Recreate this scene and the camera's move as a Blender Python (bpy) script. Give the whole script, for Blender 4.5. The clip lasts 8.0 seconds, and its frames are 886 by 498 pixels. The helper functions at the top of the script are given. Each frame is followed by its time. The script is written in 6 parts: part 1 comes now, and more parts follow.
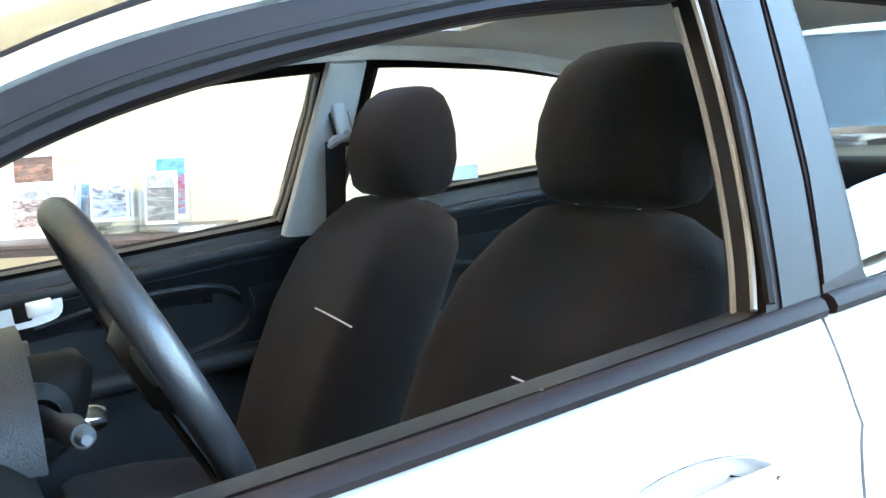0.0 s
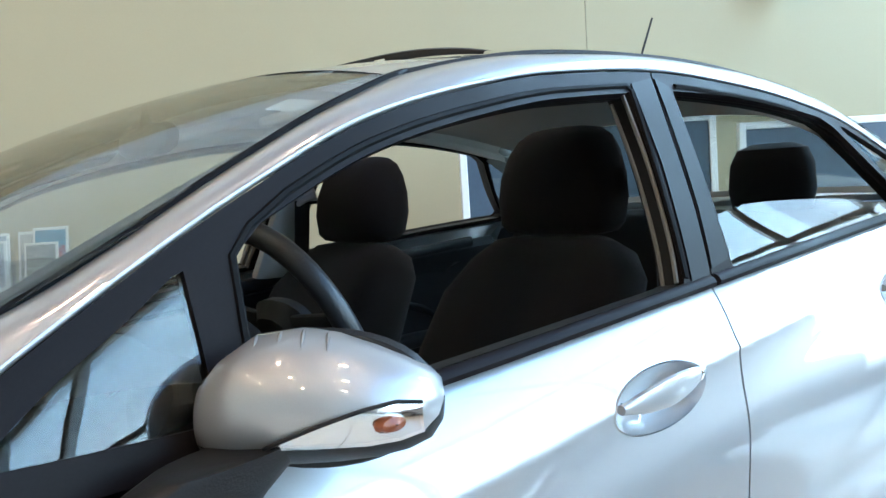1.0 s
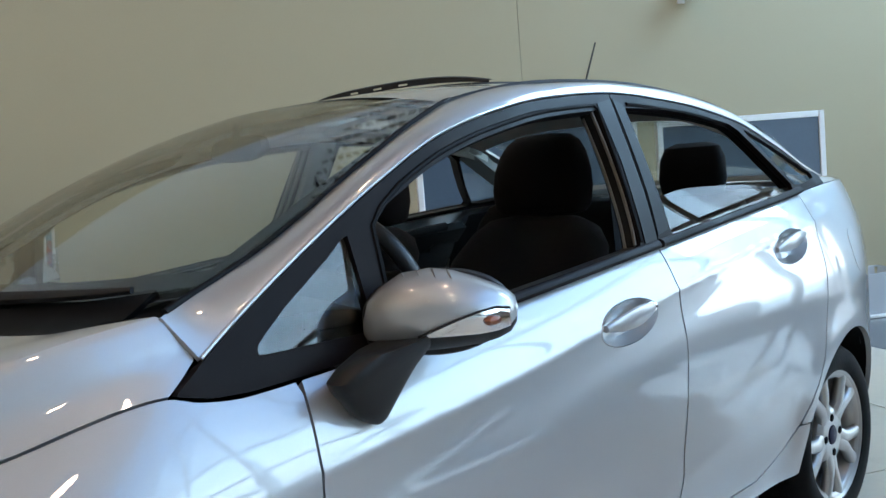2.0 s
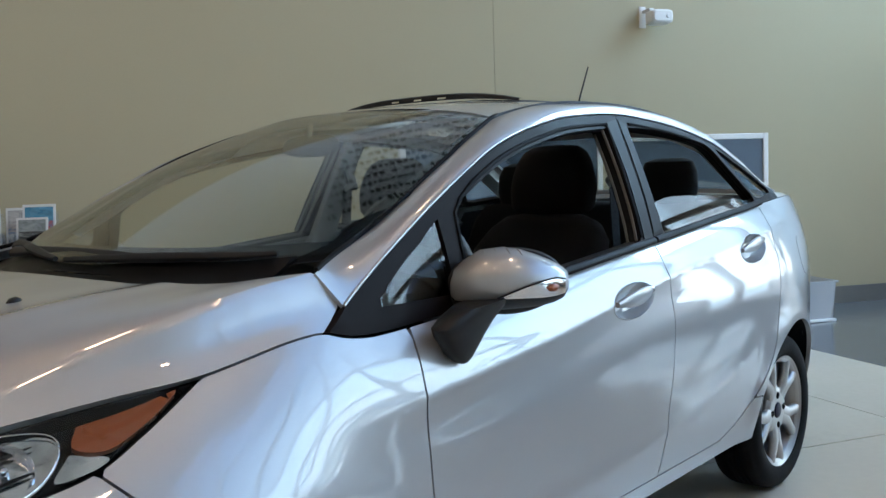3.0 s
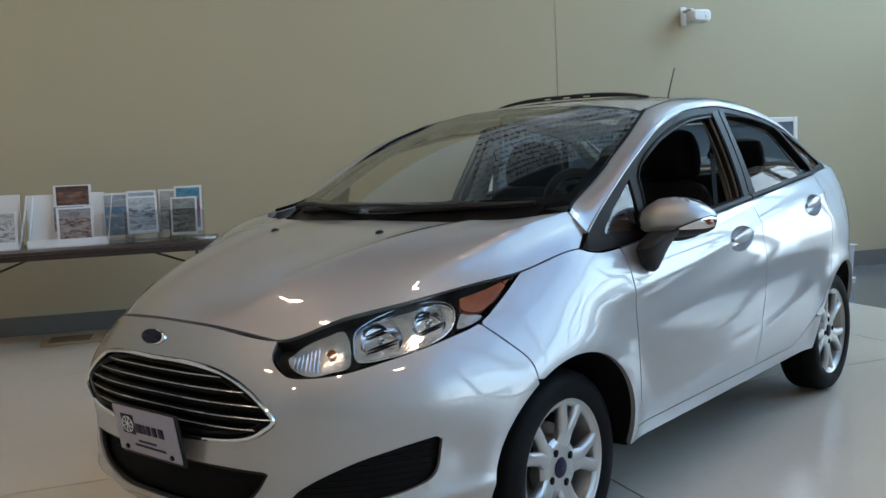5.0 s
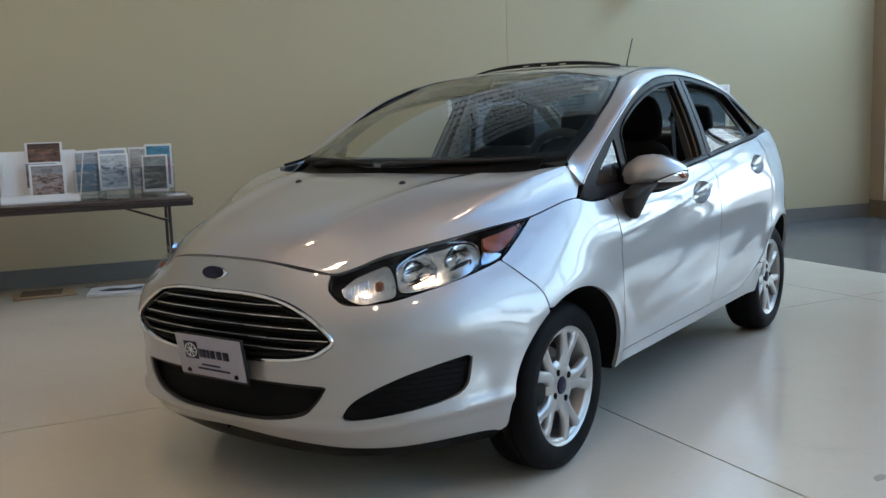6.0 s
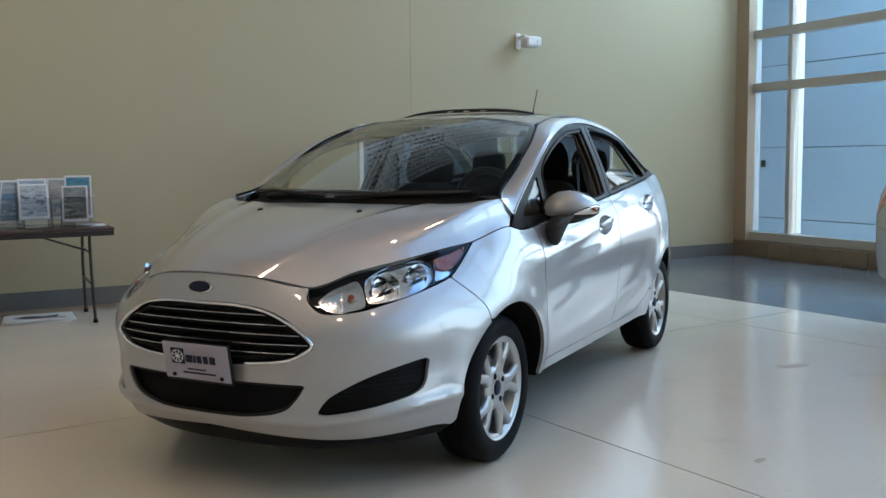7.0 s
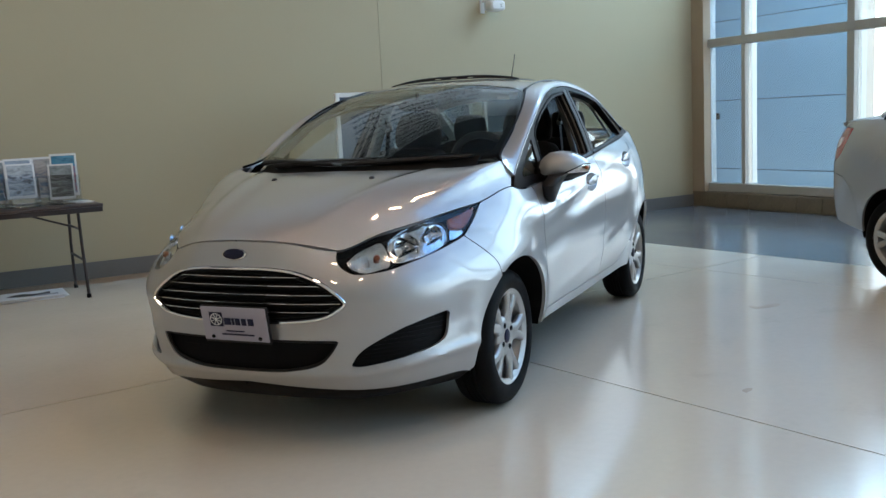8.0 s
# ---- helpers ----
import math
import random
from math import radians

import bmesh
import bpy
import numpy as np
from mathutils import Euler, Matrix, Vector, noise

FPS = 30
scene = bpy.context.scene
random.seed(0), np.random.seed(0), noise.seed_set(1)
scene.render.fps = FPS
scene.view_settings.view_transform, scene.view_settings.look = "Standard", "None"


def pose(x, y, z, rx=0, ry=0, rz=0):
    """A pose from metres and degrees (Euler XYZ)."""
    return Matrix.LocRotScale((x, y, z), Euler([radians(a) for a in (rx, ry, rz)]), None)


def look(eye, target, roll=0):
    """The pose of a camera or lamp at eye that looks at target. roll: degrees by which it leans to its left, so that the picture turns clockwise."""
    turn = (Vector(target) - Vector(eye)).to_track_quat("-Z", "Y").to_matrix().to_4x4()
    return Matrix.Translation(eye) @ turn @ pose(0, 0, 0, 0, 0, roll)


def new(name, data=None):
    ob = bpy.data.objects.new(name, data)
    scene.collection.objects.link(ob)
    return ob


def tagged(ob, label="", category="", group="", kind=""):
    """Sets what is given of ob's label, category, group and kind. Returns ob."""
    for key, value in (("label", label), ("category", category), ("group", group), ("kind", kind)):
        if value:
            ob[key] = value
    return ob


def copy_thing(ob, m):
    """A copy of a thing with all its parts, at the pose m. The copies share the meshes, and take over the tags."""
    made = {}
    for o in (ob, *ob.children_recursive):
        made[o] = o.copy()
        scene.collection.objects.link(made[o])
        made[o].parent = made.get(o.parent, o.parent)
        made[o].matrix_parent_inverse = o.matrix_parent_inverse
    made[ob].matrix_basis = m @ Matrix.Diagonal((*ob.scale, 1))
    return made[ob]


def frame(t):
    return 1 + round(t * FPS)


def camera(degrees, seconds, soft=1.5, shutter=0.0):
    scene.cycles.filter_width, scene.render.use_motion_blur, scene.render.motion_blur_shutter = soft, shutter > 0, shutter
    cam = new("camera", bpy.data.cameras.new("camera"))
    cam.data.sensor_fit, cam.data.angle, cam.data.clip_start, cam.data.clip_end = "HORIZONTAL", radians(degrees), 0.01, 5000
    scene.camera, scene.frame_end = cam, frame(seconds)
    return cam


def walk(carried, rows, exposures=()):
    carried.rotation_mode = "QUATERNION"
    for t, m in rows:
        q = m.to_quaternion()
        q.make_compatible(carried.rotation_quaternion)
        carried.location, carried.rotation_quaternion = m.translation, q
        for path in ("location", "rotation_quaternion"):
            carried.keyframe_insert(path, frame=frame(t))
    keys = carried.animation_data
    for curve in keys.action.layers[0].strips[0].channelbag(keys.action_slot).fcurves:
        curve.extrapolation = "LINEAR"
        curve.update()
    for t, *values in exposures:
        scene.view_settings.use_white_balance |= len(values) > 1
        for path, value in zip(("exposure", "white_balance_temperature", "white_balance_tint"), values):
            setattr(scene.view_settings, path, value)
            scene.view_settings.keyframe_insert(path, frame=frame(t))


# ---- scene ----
cam = camera(50.7, 8.0)
PATH = [
    (0, (0.721, -1.431, 1.251), (1.649, 0.318, 0.969), -3.8),
    (0.2, (0.602, -1.518, 1.25), (1.625, 0.183, 1.002), -4.1),
    (0.4, (0.497, -1.6, 1.258), (1.572, 0.073, 1.046), -4.5),
    (0.8, (0.28, -1.683, 1.221), (1.468, -0.08, 1.075), -2.8),
    (1, (0.106, -1.71, 1.223), (1.398, -0.189, 1.091), -3.6),
    (1.2, (-0.028, -1.733, 1.228), (1.361, -0.3, 1.1), -3.5),
    (2.3, (-0.64, -2.052, 1.254), (0.788, -0.662, 1.088), -4.3),
    (2.5, (-0.727, -2.053, 1.264), (0.718, -0.685, 1.073), -2.8),
    (3, (-1.044, -2.109, 1.25), (0.476, -0.818, 1.09), -1.8),
    (3.5, (-1.338, -2.196, 1.236), (0.21, -0.938, 1.081), -0.1),
    (4, (-1.652, -2.283, 1.243), (-0.118, -1.01, 1.075), -2.6),
    (4.5, (-2.006, -2.302, 1.244), (-0.501, -0.996, 1.072), -1.5),
    (4.7, (-2.142, -2.306, 1.244), (-0.637, -1.0, 1.072), -2.5),
    (5.8, (-2.736, -2.351, 1.249), (-1.154, -1.156, 0.983), -1.2),
    (6, (-2.855, -2.314, 1.244), (-1.238, -1.169, 0.971), -2.0),
    (6.5, (-3.136, -2.281, 1.258), (-1.418, -1.284, 1.025), -2.8),
    (7, (-3.432, -2.331, 1.237), (-1.666, -1.411, 1.044), -0.7),
    (7.5, (-3.64, -2.296, 1.266), (-1.871, -1.403, 0.996), -1.3),
    (8, (-3.793, -2.235, 1.265), (-1.992, -1.409, 0.99), -2.8),
]
EXPOSURES = [(0.0, 3.06, 6080, 13), (0.4, 2.14, 6060, 13), (0.6, 1.70, 6040, 12), (1.0, 1.17, 6010, 12), (1.3, 0.80, 6010, 13), (2.3, 0.16, 6120, 16), (3.0, 0.09, 6200, 17), (4.5, -0.06, 6200, 16), (6.0, 0.05, 6280, 17), (8.0, 0.03, 6300, 16)]
walk(cam, [(t, look(eye, target, roll)) for t, eye, target, roll in PATH], EXPOSURES)

# ---------------------------------------------------------------- light
# Room axes: the back wall runs along U at N = WALL_N, the glazed front stands at U = GLASS_U.
PHI = radians(35)
CU, SU = math.cos(PHI), math.sin(PHI)
WALL_N, GLASS_U, BACK_U, FRONT_N, CEIL = 4.75, 7.25, -9.0, -14.0, 12.0
ROOM = Matrix.Rotation(-PHI, 4, "Z")


def room(u, n, z=0.0):
    return Vector((u * CU + n * SU, -u * SU + n * CU, z))


world = bpy.data.worlds.new("sky")
scene.world = world
world.use_nodes = True
wn = world.node_tree.nodes
sky = wn.new("ShaderNodeTexSky")
sky.sky_type, sky.sun_disc = "NISHITA", False
SUN_EL, SUN_AZ = radians(50), radians(242)
sky.sun_elevation, sky.sun_rotation = SUN_EL, radians(90) - SUN_AZ
world.node_tree.links.new(sky.outputs[0], wn["Background"].inputs[0])
wn["Background"].inputs[1].default_value = 0.15
sun = new("sun", bpy.data.lights.new("sun", "SUN"))
sun.data.energy, sun.data.angle, sun.data.color = 5.0, radians(0.5), (1.0, 0.95, 0.88)
sun.matrix_basis = look((0, 0, 20), Vector((0, 0, 20)) - Vector((math.cos(SUN_EL) * math.cos(SUN_AZ), math.cos(SUN_EL) * math.sin(SUN_AZ), math.sin(SUN_EL))))
# added area lamps beyond the glazed front's frame bars, standing in for daylight
daylight = new("daylight_fill", bpy.data.lights.new("daylight_fill", "AREA"))
daylight.data.shape, daylight.data.size, daylight.data.size_y, daylight.data.energy, daylight.data.color = "RECTANGLE", 3.9, 13.4, 470.0, (0.50, 0.76, 1.0)
daylight.matrix_basis = look(room(GLASS_U + 0.42, -4.8, 2.35), room(0, -4.8, 2.35)) @ Matrix.Rotation(radians(90), 4, "Z")
# a second lamp, added high up out of view to brighten the wall's corner
high_light = new("daylight_fill", bpy.data.lights.new("daylight_fill", "AREA"))
high_light.data.shape, high_light.data.size, high_light.data.size_y, high_light.data.energy, high_light.data.color = "RECTANGLE", 2.6, 2.4, 300.0, (0.50, 0.76, 1.0)
high_light.matrix_basis = look(room(GLASS_U + 0.42, 3.1, 4.7), room(5.2, 4.7, 1.9)) @ Matrix.Rotation(radians(90), 4, "Z")
LAMP_WATTS, LAMP_Z = 27.0, 7.67
SKY_GLOW = 4.6


# ---------------------------------------------------------------- materials
def mat(name, base, rough=0.5, metal=0.0, coat=0.0, bump=0.0, scale=60.0, vary=0.06, wear=3.0, rvar=0.08, sheen=0.0, spec=0.5):
    """A surface with variation at two scales, fine relief and uneven gloss."""
    m = bpy.data.materials.new(name)
    m.use_nodes = True
    t, b = m.node_tree, m.node_tree.nodes["Principled BSDF"]
    b.inputs["Metallic"].default_value, b.inputs["Coat Weight"].default_value = metal, coat
    b.inputs["Coat Roughness"].default_value, b.inputs["Coat IOR"].default_value = 0.012, 1.72
    b.inputs["Sheen Weight"].default_value = sheen
    b.inputs["Specular IOR Level"].default_value = spec
    co = t.nodes.new("ShaderNodeTexCoord")
    n1, n2 = t.nodes.new("ShaderNodeTexNoise"), t.nodes.new("ShaderNodeTexNoise")
    n1.inputs["Scale"].default_value, n2.inputs["Scale"].default_value = wear, scale
    n1.inputs["Detail"].default_value, n2.inputs["Detail"].default_value = 5, 3
    for n in (n1, n2):
        t.links.new(co.outputs["Object"], n.inputs["Vector"])
    add = t.nodes.new("ShaderNodeMath")
    add.operation = "ADD"
    t.links.new(n1.outputs[0], add.inputs[0])
    t.links.new(n2.outputs[0], add.inputs[1])
    ramp = t.nodes.new("ShaderNodeMapRange")
    ramp.inputs[1].default_value, ramp.inputs[2].default_value = 0.5, 1.5
    ramp.inputs[3].default_value, ramp.inputs[4].default_value = 1 - vary, 1 + vary
    t.links.new(add.outputs[0], ramp.inputs[0])
    hsv = t.nodes.new("ShaderNodeHueSaturation")
    hsv.inputs["Color"].default_value = (*base, 1)
    t.links.new(ramp.outputs[0], hsv.inputs["Value"])
    t.links.new(hsv.outputs[0], b.inputs["Base Color"])
    rr = t.nodes.new("ShaderNodeMapRange")
    rr.inputs[1].default_value, rr.inputs[2].default_value = 0.3, 0.7
    rr.inputs[3].default_value, rr.inputs[4].default_value = max(rough - rvar, 0.02), min(rough + rvar, 1)
    t.links.new(n1.outputs[0], rr.inputs[0])
    t.links.new(rr.outputs[0], b.inputs["Roughness"])
    if bump:
        bp = t.nodes.new("ShaderNodeBump")
        bp.inputs["Strength"].default_value, bp.inputs["Distance"].default_value = bump, 0.002
        t.links.new(n2.outputs[0], bp.inputs["Height"])
        t.links.new(bp.outputs[0], b.inputs["Normal"])
    return m


def clear(name, tint, gloss=1.0, rough=0.0):
    """Thin glass or clear plastic: lets light straight through, and mirrors more at a flat angle."""
    m = bpy.data.materials.new(name)
    m.use_nodes = True
    t = m.node_tree
    t.nodes.remove(t.nodes["Principled BSDF"])
    tr, gl, mix = t.nodes.new("ShaderNodeBsdfTransparent"), t.nodes.new("ShaderNodeBsdfGlossy"), t.nodes.new("ShaderNodeMixShader")
    tr.inputs[0].default_value, gl.inputs["Roughness"].default_value = (*tint, 1), rough
    lw, pw, ma = t.nodes.new("ShaderNodeLayerWeight"), t.nodes.new("ShaderNodeMath"), t.nodes.new("ShaderNodeMath")
    lw.inputs[0].default_value = 0.5
    pw.operation, ma.operation = "POWER", "MULTIPLY_ADD"
    pw.inputs[1].default_value, ma.inputs[1].default_value, ma.inputs[2].default_value = 4.0, 0.85 * gloss, 0.07 * gloss
    ma.use_clamp = True
    t.links.new(lw.outputs["Facing"], pw.inputs[0])
    t.links.new(pw.outputs[0], ma.inputs[0])
    t.links.new(ma.outputs[0], mix.inputs[0])
    t.links.new(tr.outputs[0], mix.inputs[1])
    t.links.new(gl.outputs[0], mix.inputs[2])
    t.links.new(mix.outputs[0], t.nodes["Material Output"].inputs[0])
    return m


PAINT = mat("silver_paint", (0.43, 0.427, 0.425), 0.42, 0.55, 1.0, 0.0, 900, 0.06, 1.5, 0.02)
TRIM = mat("satin_black_trim", (0.012, 0.0095, 0.0100), 0.38, 0, 0, 0.03, 300, 0.15, 4, 0.06, 0, 0.06)
POSTGLOSS = mat("gloss_black_post", (0.009, 0.0095, 0.011), 0.38, 0, 0, 0.02, 300, 0.15, 4, 0.05, 0, 0.11)
PLASTIC = mat("black_plastic", (0.010, 0.010, 0.011), 0.5, 0, 0, 0.25, 400, 0.2, 5, 0.08, 0, 0.3)
CABIN = mat("charcoal_cabin_plastic", (0.012, 0.013, 0.015), 0.5, 0, 0, 0.3, 350, 0.15, 4, 0.08, 0, 0.25)
DASH = mat("dark_grey_dash", (0.0045, 0.0044, 0.0043), 0.6, 0, 0, 0.1, 420, 0.12, 4, 0.08, 0, 0.12)
LEATHER = mat("wheel_leather", (0.016, 0.016, 0.018), 0.36, 0, 0, 0.25, 220, 0.15, 6)
CLOTH = mat("charcoal_cloth", (0.0090, 0.0077, 0.0073), 0.95, 0, 0, 0.6, 500, 0.18, 7, 0.04, 0.06, 0.15)
CLOTH2 = mat("dark_cloth_bolster", (0.008, 0.008, 0.009), 0.9, 0, 0, 0.5, 600, 0.15, 7, 0.04, 0.1, 0.2)
THREAD = mat("white_thread", (0.7, 0.7, 0.7), 0.7)
HEADLINER = mat("grey_headliner", (0.72, 0.71, 0.67), 0.95, 0, 0, 0.4, 300, 0.06, 3, 0.04, 0.1, 0.2)
PILLAR = mat("grey_pillar_trim", (0.30, 0.30, 0.285), 0.6, 0, 0, 0.2, 300, 0.06, 3)
GRILLEBLACK = mat("grille_black", (0.004, 0.004, 0.0045), 0.4, 0, 0, 0.1, 300, 0.2, 5, 0.08, 0, 0.12)
RUBBER = mat("tyre_rubber", (0.006, 0.006, 0.0065), 0.65, 0, 0, 0.3, 150, 0.25, 8, 0.08, 0, 0.12)
DARK = mat("underbody_black", (0.006, 0.006, 0.007), 0.8, 0, 0, 0.2, 60, 0.2, 4, 0.08, 0, 0.15)
ALLOY = mat("silver_alloy", (0.46, 0.455, 0.445), 0.36, 0.75, 0.4, 0.0, 300, 0.05, 6)
STEEL = mat("brake_steel", (0.25, 0.24, 0.23), 0.4, 1.0, 0, 0.2, 120, 0.15, 9)
CHROME = mat("chrome", (0.86, 0.86, 0.87), 0.08, 1.0, 0, 0, 200, 0.02, 5, 0.03)
SEALTONE = mat("grey_seal_rubber", (0.20, 0.19, 0.17), 0.6, 0, 0, 0.1, 200, 0.1, 6)
GREYTIP = mat("grey_stalk_tip", (0.035, 0.04, 0.05), 0.5)
BRUSHED = mat("satin_silver", (0.72, 0.72, 0.73), 0.4, 0.5, 0, 0, 200, 0.03, 5, 0.05)
SATIN = mat("satin_chrome", (0.72, 0.72, 0.73), 0.25, 1.0, 0, 0, 200, 0.03, 5, 0.05)
GLASS = clear("window_glass", (0.86, 0.89, 0.86), 1.0)
SHADEBAND = mat("windscreen_black_band", (0.01, 0.01, 0.011), 0.12)
LENS = clear("clear_lens", (0.95, 0.955, 0.96), 0.6)
AMBER = mat("amber_lens", (0.24, 0.052, 0.010), 0.3, 0.1, 0.15, 0.3, 120, 0.15, 8)
RED = mat("red_lens", (0.45, 0.012, 0.018), 0.15, 0.0, 1.0, 0.2, 90, 0.1, 8)
BLUE = mat("dark_blue_enamel", (0.010, 0.011, 0.036), 0.4, 0, 0.1, 0, 60, 0.06, 3, 0.08, 0, 0.2)
PLATEWHITE = mat("plate_white", (0.36, 0.34, 0.40), 0.35)
WALLPAINT = mat("beige_wall_paint", (0.445, 0.382, 0.252), 0.6, 0, 0, 0.12, 90, 0.03, 0.7, 0.06, 0, 0.3)
PALEWALL = mat("pale_grey_wall_paint", (0.62, 0.64, 0.65), 0.6, 0, 0, 0.12, 90, 0.03, 0.7, 0.06, 0, 0.3)
CEILPAINT = mat("ceiling_white", (0.66, 0.65, 0.60), 0.8, 0, 0, 0.1, 40, 0.04, 0.6)
GREYBASE = mat("grey_baseboard", (0.16, 0.152, 0.138), 0.45, 0, 0, 0.1, 60, 0.08, 3)
ALU = mat("pale_aluminium_frame", (0.46, 0.45, 0.41), 0.4, 0.1, 0, 0.05, 80, 0.05, 3)
FIN = mat("pale_blue_grey_fin", (0.50, 0.57, 0.60), 0.5, 0.1, 0, 0.05, 80, 0.05, 3)
TANFRAME = mat("tan_frame", (0.42, 0.33, 0.23), 0.5, 0, 0, 0.05, 80, 0.06, 3)
SILLTILE = mat("brown_stone_tile", (0.20, 0.16, 0.105), 0.4, 0, 0, 0.2, 40, 0.2, 6)
TANFLOOR = mat("tan_wood_floor", (0.33, 0.215, 0.13), 0.35, 0, 0, 0.1, 30, 0.15, 4)
WHITE = mat("white_paint", (0.78, 0.78, 0.77), 0.5, 0, 0, 0.05, 60, 0.03, 4)
ACRYLIC = clear("clear_acrylic", (0.93, 0.95, 0.97), 1.2, 0.02)
FROST = bpy.data.materials.new("frosted_plastic")
FROST.use_nodes = True
ft = FROST.node_tree
f_mix, f_tr = ft.nodes.new("ShaderNodeMixShader"), ft.nodes.new("ShaderNodeBsdfTransparent")
ft.nodes["Principled BSDF"].inputs["Base Color"].default_value = (0.66, 0.69, 0.73, 1)
f_mix.inputs[0].default_value = 0.6
ft.links.new(f_tr.outputs[0], f_mix.inputs[1])
ft.links.new(ft.nodes["Principled BSDF"].outputs[0], f_mix.inputs[2])
ft.links.new(f_mix.outputs[0], ft.nodes["Material Output"].inputs[0])
TABLETOP = mat("dark_brown_laminate", (0.055, 0.036, 0.03), 0.35, 0, 0, 0.1, 50, 0.25, 6)
LEGMETAL = mat("brown_powder_coat", (0.04, 0.03, 0.028), 0.4, 0.2, 0, 0.05, 80, 0.1, 5)
SLATE = mat("slate_blue_board", (0.055, 0.085, 0.125), 0.42, 0, 0, 0.05, 60, 0.1, 1.5)
PAPER = mat("paper_white", (0.75, 0.75, 0.74), 0.6, 0, 0, 0.05, 60, 0.04, 5)
INKBLACK = mat("black_ink", (0.02, 0.02, 0.022), 0.5)
CONCRETE = mat("outdoor_concrete", (0.58, 0.57, 0.54), 0.9, 0, 0, 0.3, 8, 0.1, 0.4)
BLUEWALL = mat("pale_blue_cladding", (0.35, 0.50, 0.64), 0.6, 0, 0, 0.05, 30, 0.05, 0.8)
DARKBEAM = mat("dark_steel_beam", (0.10, 0.11, 0.13), 0.5, 0.3, 0, 0.05, 30, 0.1, 2)
DIMWALL = mat("cream_wall_paint", (0.50, 0.475, 0.42), 0.7, 0, 0, 0.12, 90, 0.04, 0.7, 0.06, 0, 0.3)
DAYSKY = bpy.data.materials.new("bright_sky")
DAYSKY.use_nodes = True
dt = DAYSKY.node_tree
dt.nodes.remove(dt.nodes["Principled BSDF"])
d_em, d_co, d_sep, d_rng, d_ramp = dt.nodes.new("ShaderNodeEmission"), dt.nodes.new("ShaderNodeTexCoord"), dt.nodes.new("ShaderNodeSeparateXYZ"), dt.nodes.new("ShaderNodeMapRange"), dt.nodes.new("ShaderNodeValToRGB")
d_em.inputs[1].default_value = SKY_GLOW
d_rng.inputs[1].default_value, d_rng.inputs[2].default_value = -65.0, 65.0
d_el = d_ramp.color_ramp.elements
d_el[0].position, d_el[0].color = 0.06, (0.90, 0.96, 1.0, 1)
d_el[1].position, d_el[1].color = 0.55, (0.16, 0.34, 0.70, 1)
d_mid = d_el.new(0.24)
d_mid.color = (0.46, 0.68, 0.95, 1)
for a, b in ((d_co.outputs["Object"], d_sep.inputs[0]), (d_sep.outputs["Z"], d_rng.inputs[0]), (d_rng.outputs[0], d_ramp.inputs[0]), (d_ramp.outputs[0], d_em.inputs[0]), (d_em.outputs[0], dt.nodes["Material Output"].inputs[0])):
    dt.links.new(a, b)
GLOW = bpy.data.materials.new("lamp_glow")
GLOW.use_nodes = True
GLOW.node_tree.nodes["Principled BSDF"].inputs["Emission Color"].default_value = (1, 0.86, 0.68, 1)
GLOW.node_tree.nodes["Principled BSDF"].inputs["Emission Strength"].default_value = 10.0


def floor_material(name, base, rough, stain):
    m = mat(name, base, rough, 0, 0, 0.03, 25, 0.04, 1.2, 0.05)
    t = m.node_tree
    b = t.nodes["Principled BSDF"]
    source = b.inputs["Base Color"].links[0].from_socket
    co, nz, rp, mx = t.nodes.new("ShaderNodeTexCoord"), t.nodes.new("ShaderNodeTexNoise"), t.nodes.new("ShaderNodeMapRange"), t.nodes.new("ShaderNodeMix")
    nz.inputs["Scale"].default_value, nz.inputs["Detail"].default_value, nz.inputs["Roughness"].default_value = 1.7, 9, 0.72
    t.links.new(co.outputs["Object"], nz.inputs["Vector"])
    rp.inputs[1].default_value, rp.inputs[2].default_value, rp.inputs[4].default_value = 0.58, 0.75, 0.35
    t.links.new(nz.outputs[0], rp.inputs[0])
    mx.data_type = "RGBA"
    mx.inputs[7].default_value = (*stain, 1)
    t.links.new(rp.outputs[0], mx.inputs[0])
    t.links.new(source, mx.inputs[6])
    t.links.new(mx.outputs[2], b.inputs["Base Color"])
    return m


WHITEFLOOR = floor_material("white_sealed_concrete", (0.68, 0.62, 0.515), 0.165, (0.42, 0.38, 0.30))
GREYFLOOR = floor_material("grey_sealed_concrete", (0.13, 0.14, 0.15), 0.18, (0.08, 0.085, 0.09))


# ---------------------------------------------------------------- mesh tools
def thing(name, label, category, m=None, group="", kind=""):
    ob = new(name)
    ob.empty_display_size = 0.1
    if m is not None:
        ob.matrix_basis = m
    return tagged(ob, label, category, group, kind)


def finish(me, material, smooth=True):
    me.materials.append(material)
    if smooth:
        me.shade_smooth()
        me.set_sharp_from_angle(angle=radians(38))
    return me


def put(name, verts, faces, material, parent=None, label="", smooth=True):
    me = bpy.data.meshes.new(name)
    me.from_pydata([tuple(map(float, v)) for v in verts], [], [tuple(map(int, f)) for f in faces])
    me.validate()
    finish(me, material, smooth)
    ob = new(name, me)
    ob.parent = parent
    if label:
        ob["label"] = label
    return ob


def part(name, bm, material, parent=None, label="", m=None, smooth=True):
    me = bpy.data.meshes.new(name)
    if m is not None:
        bm.transform(m)
    bmesh.ops.recalc_face_normals(bm, faces=bm.faces)
    bm.to_mesh(me)
    bm.free()
    finish(me, material, smooth)
    ob = new(name, me)
    ob.parent = parent
    if label:
        ob["label"] = label
    return ob


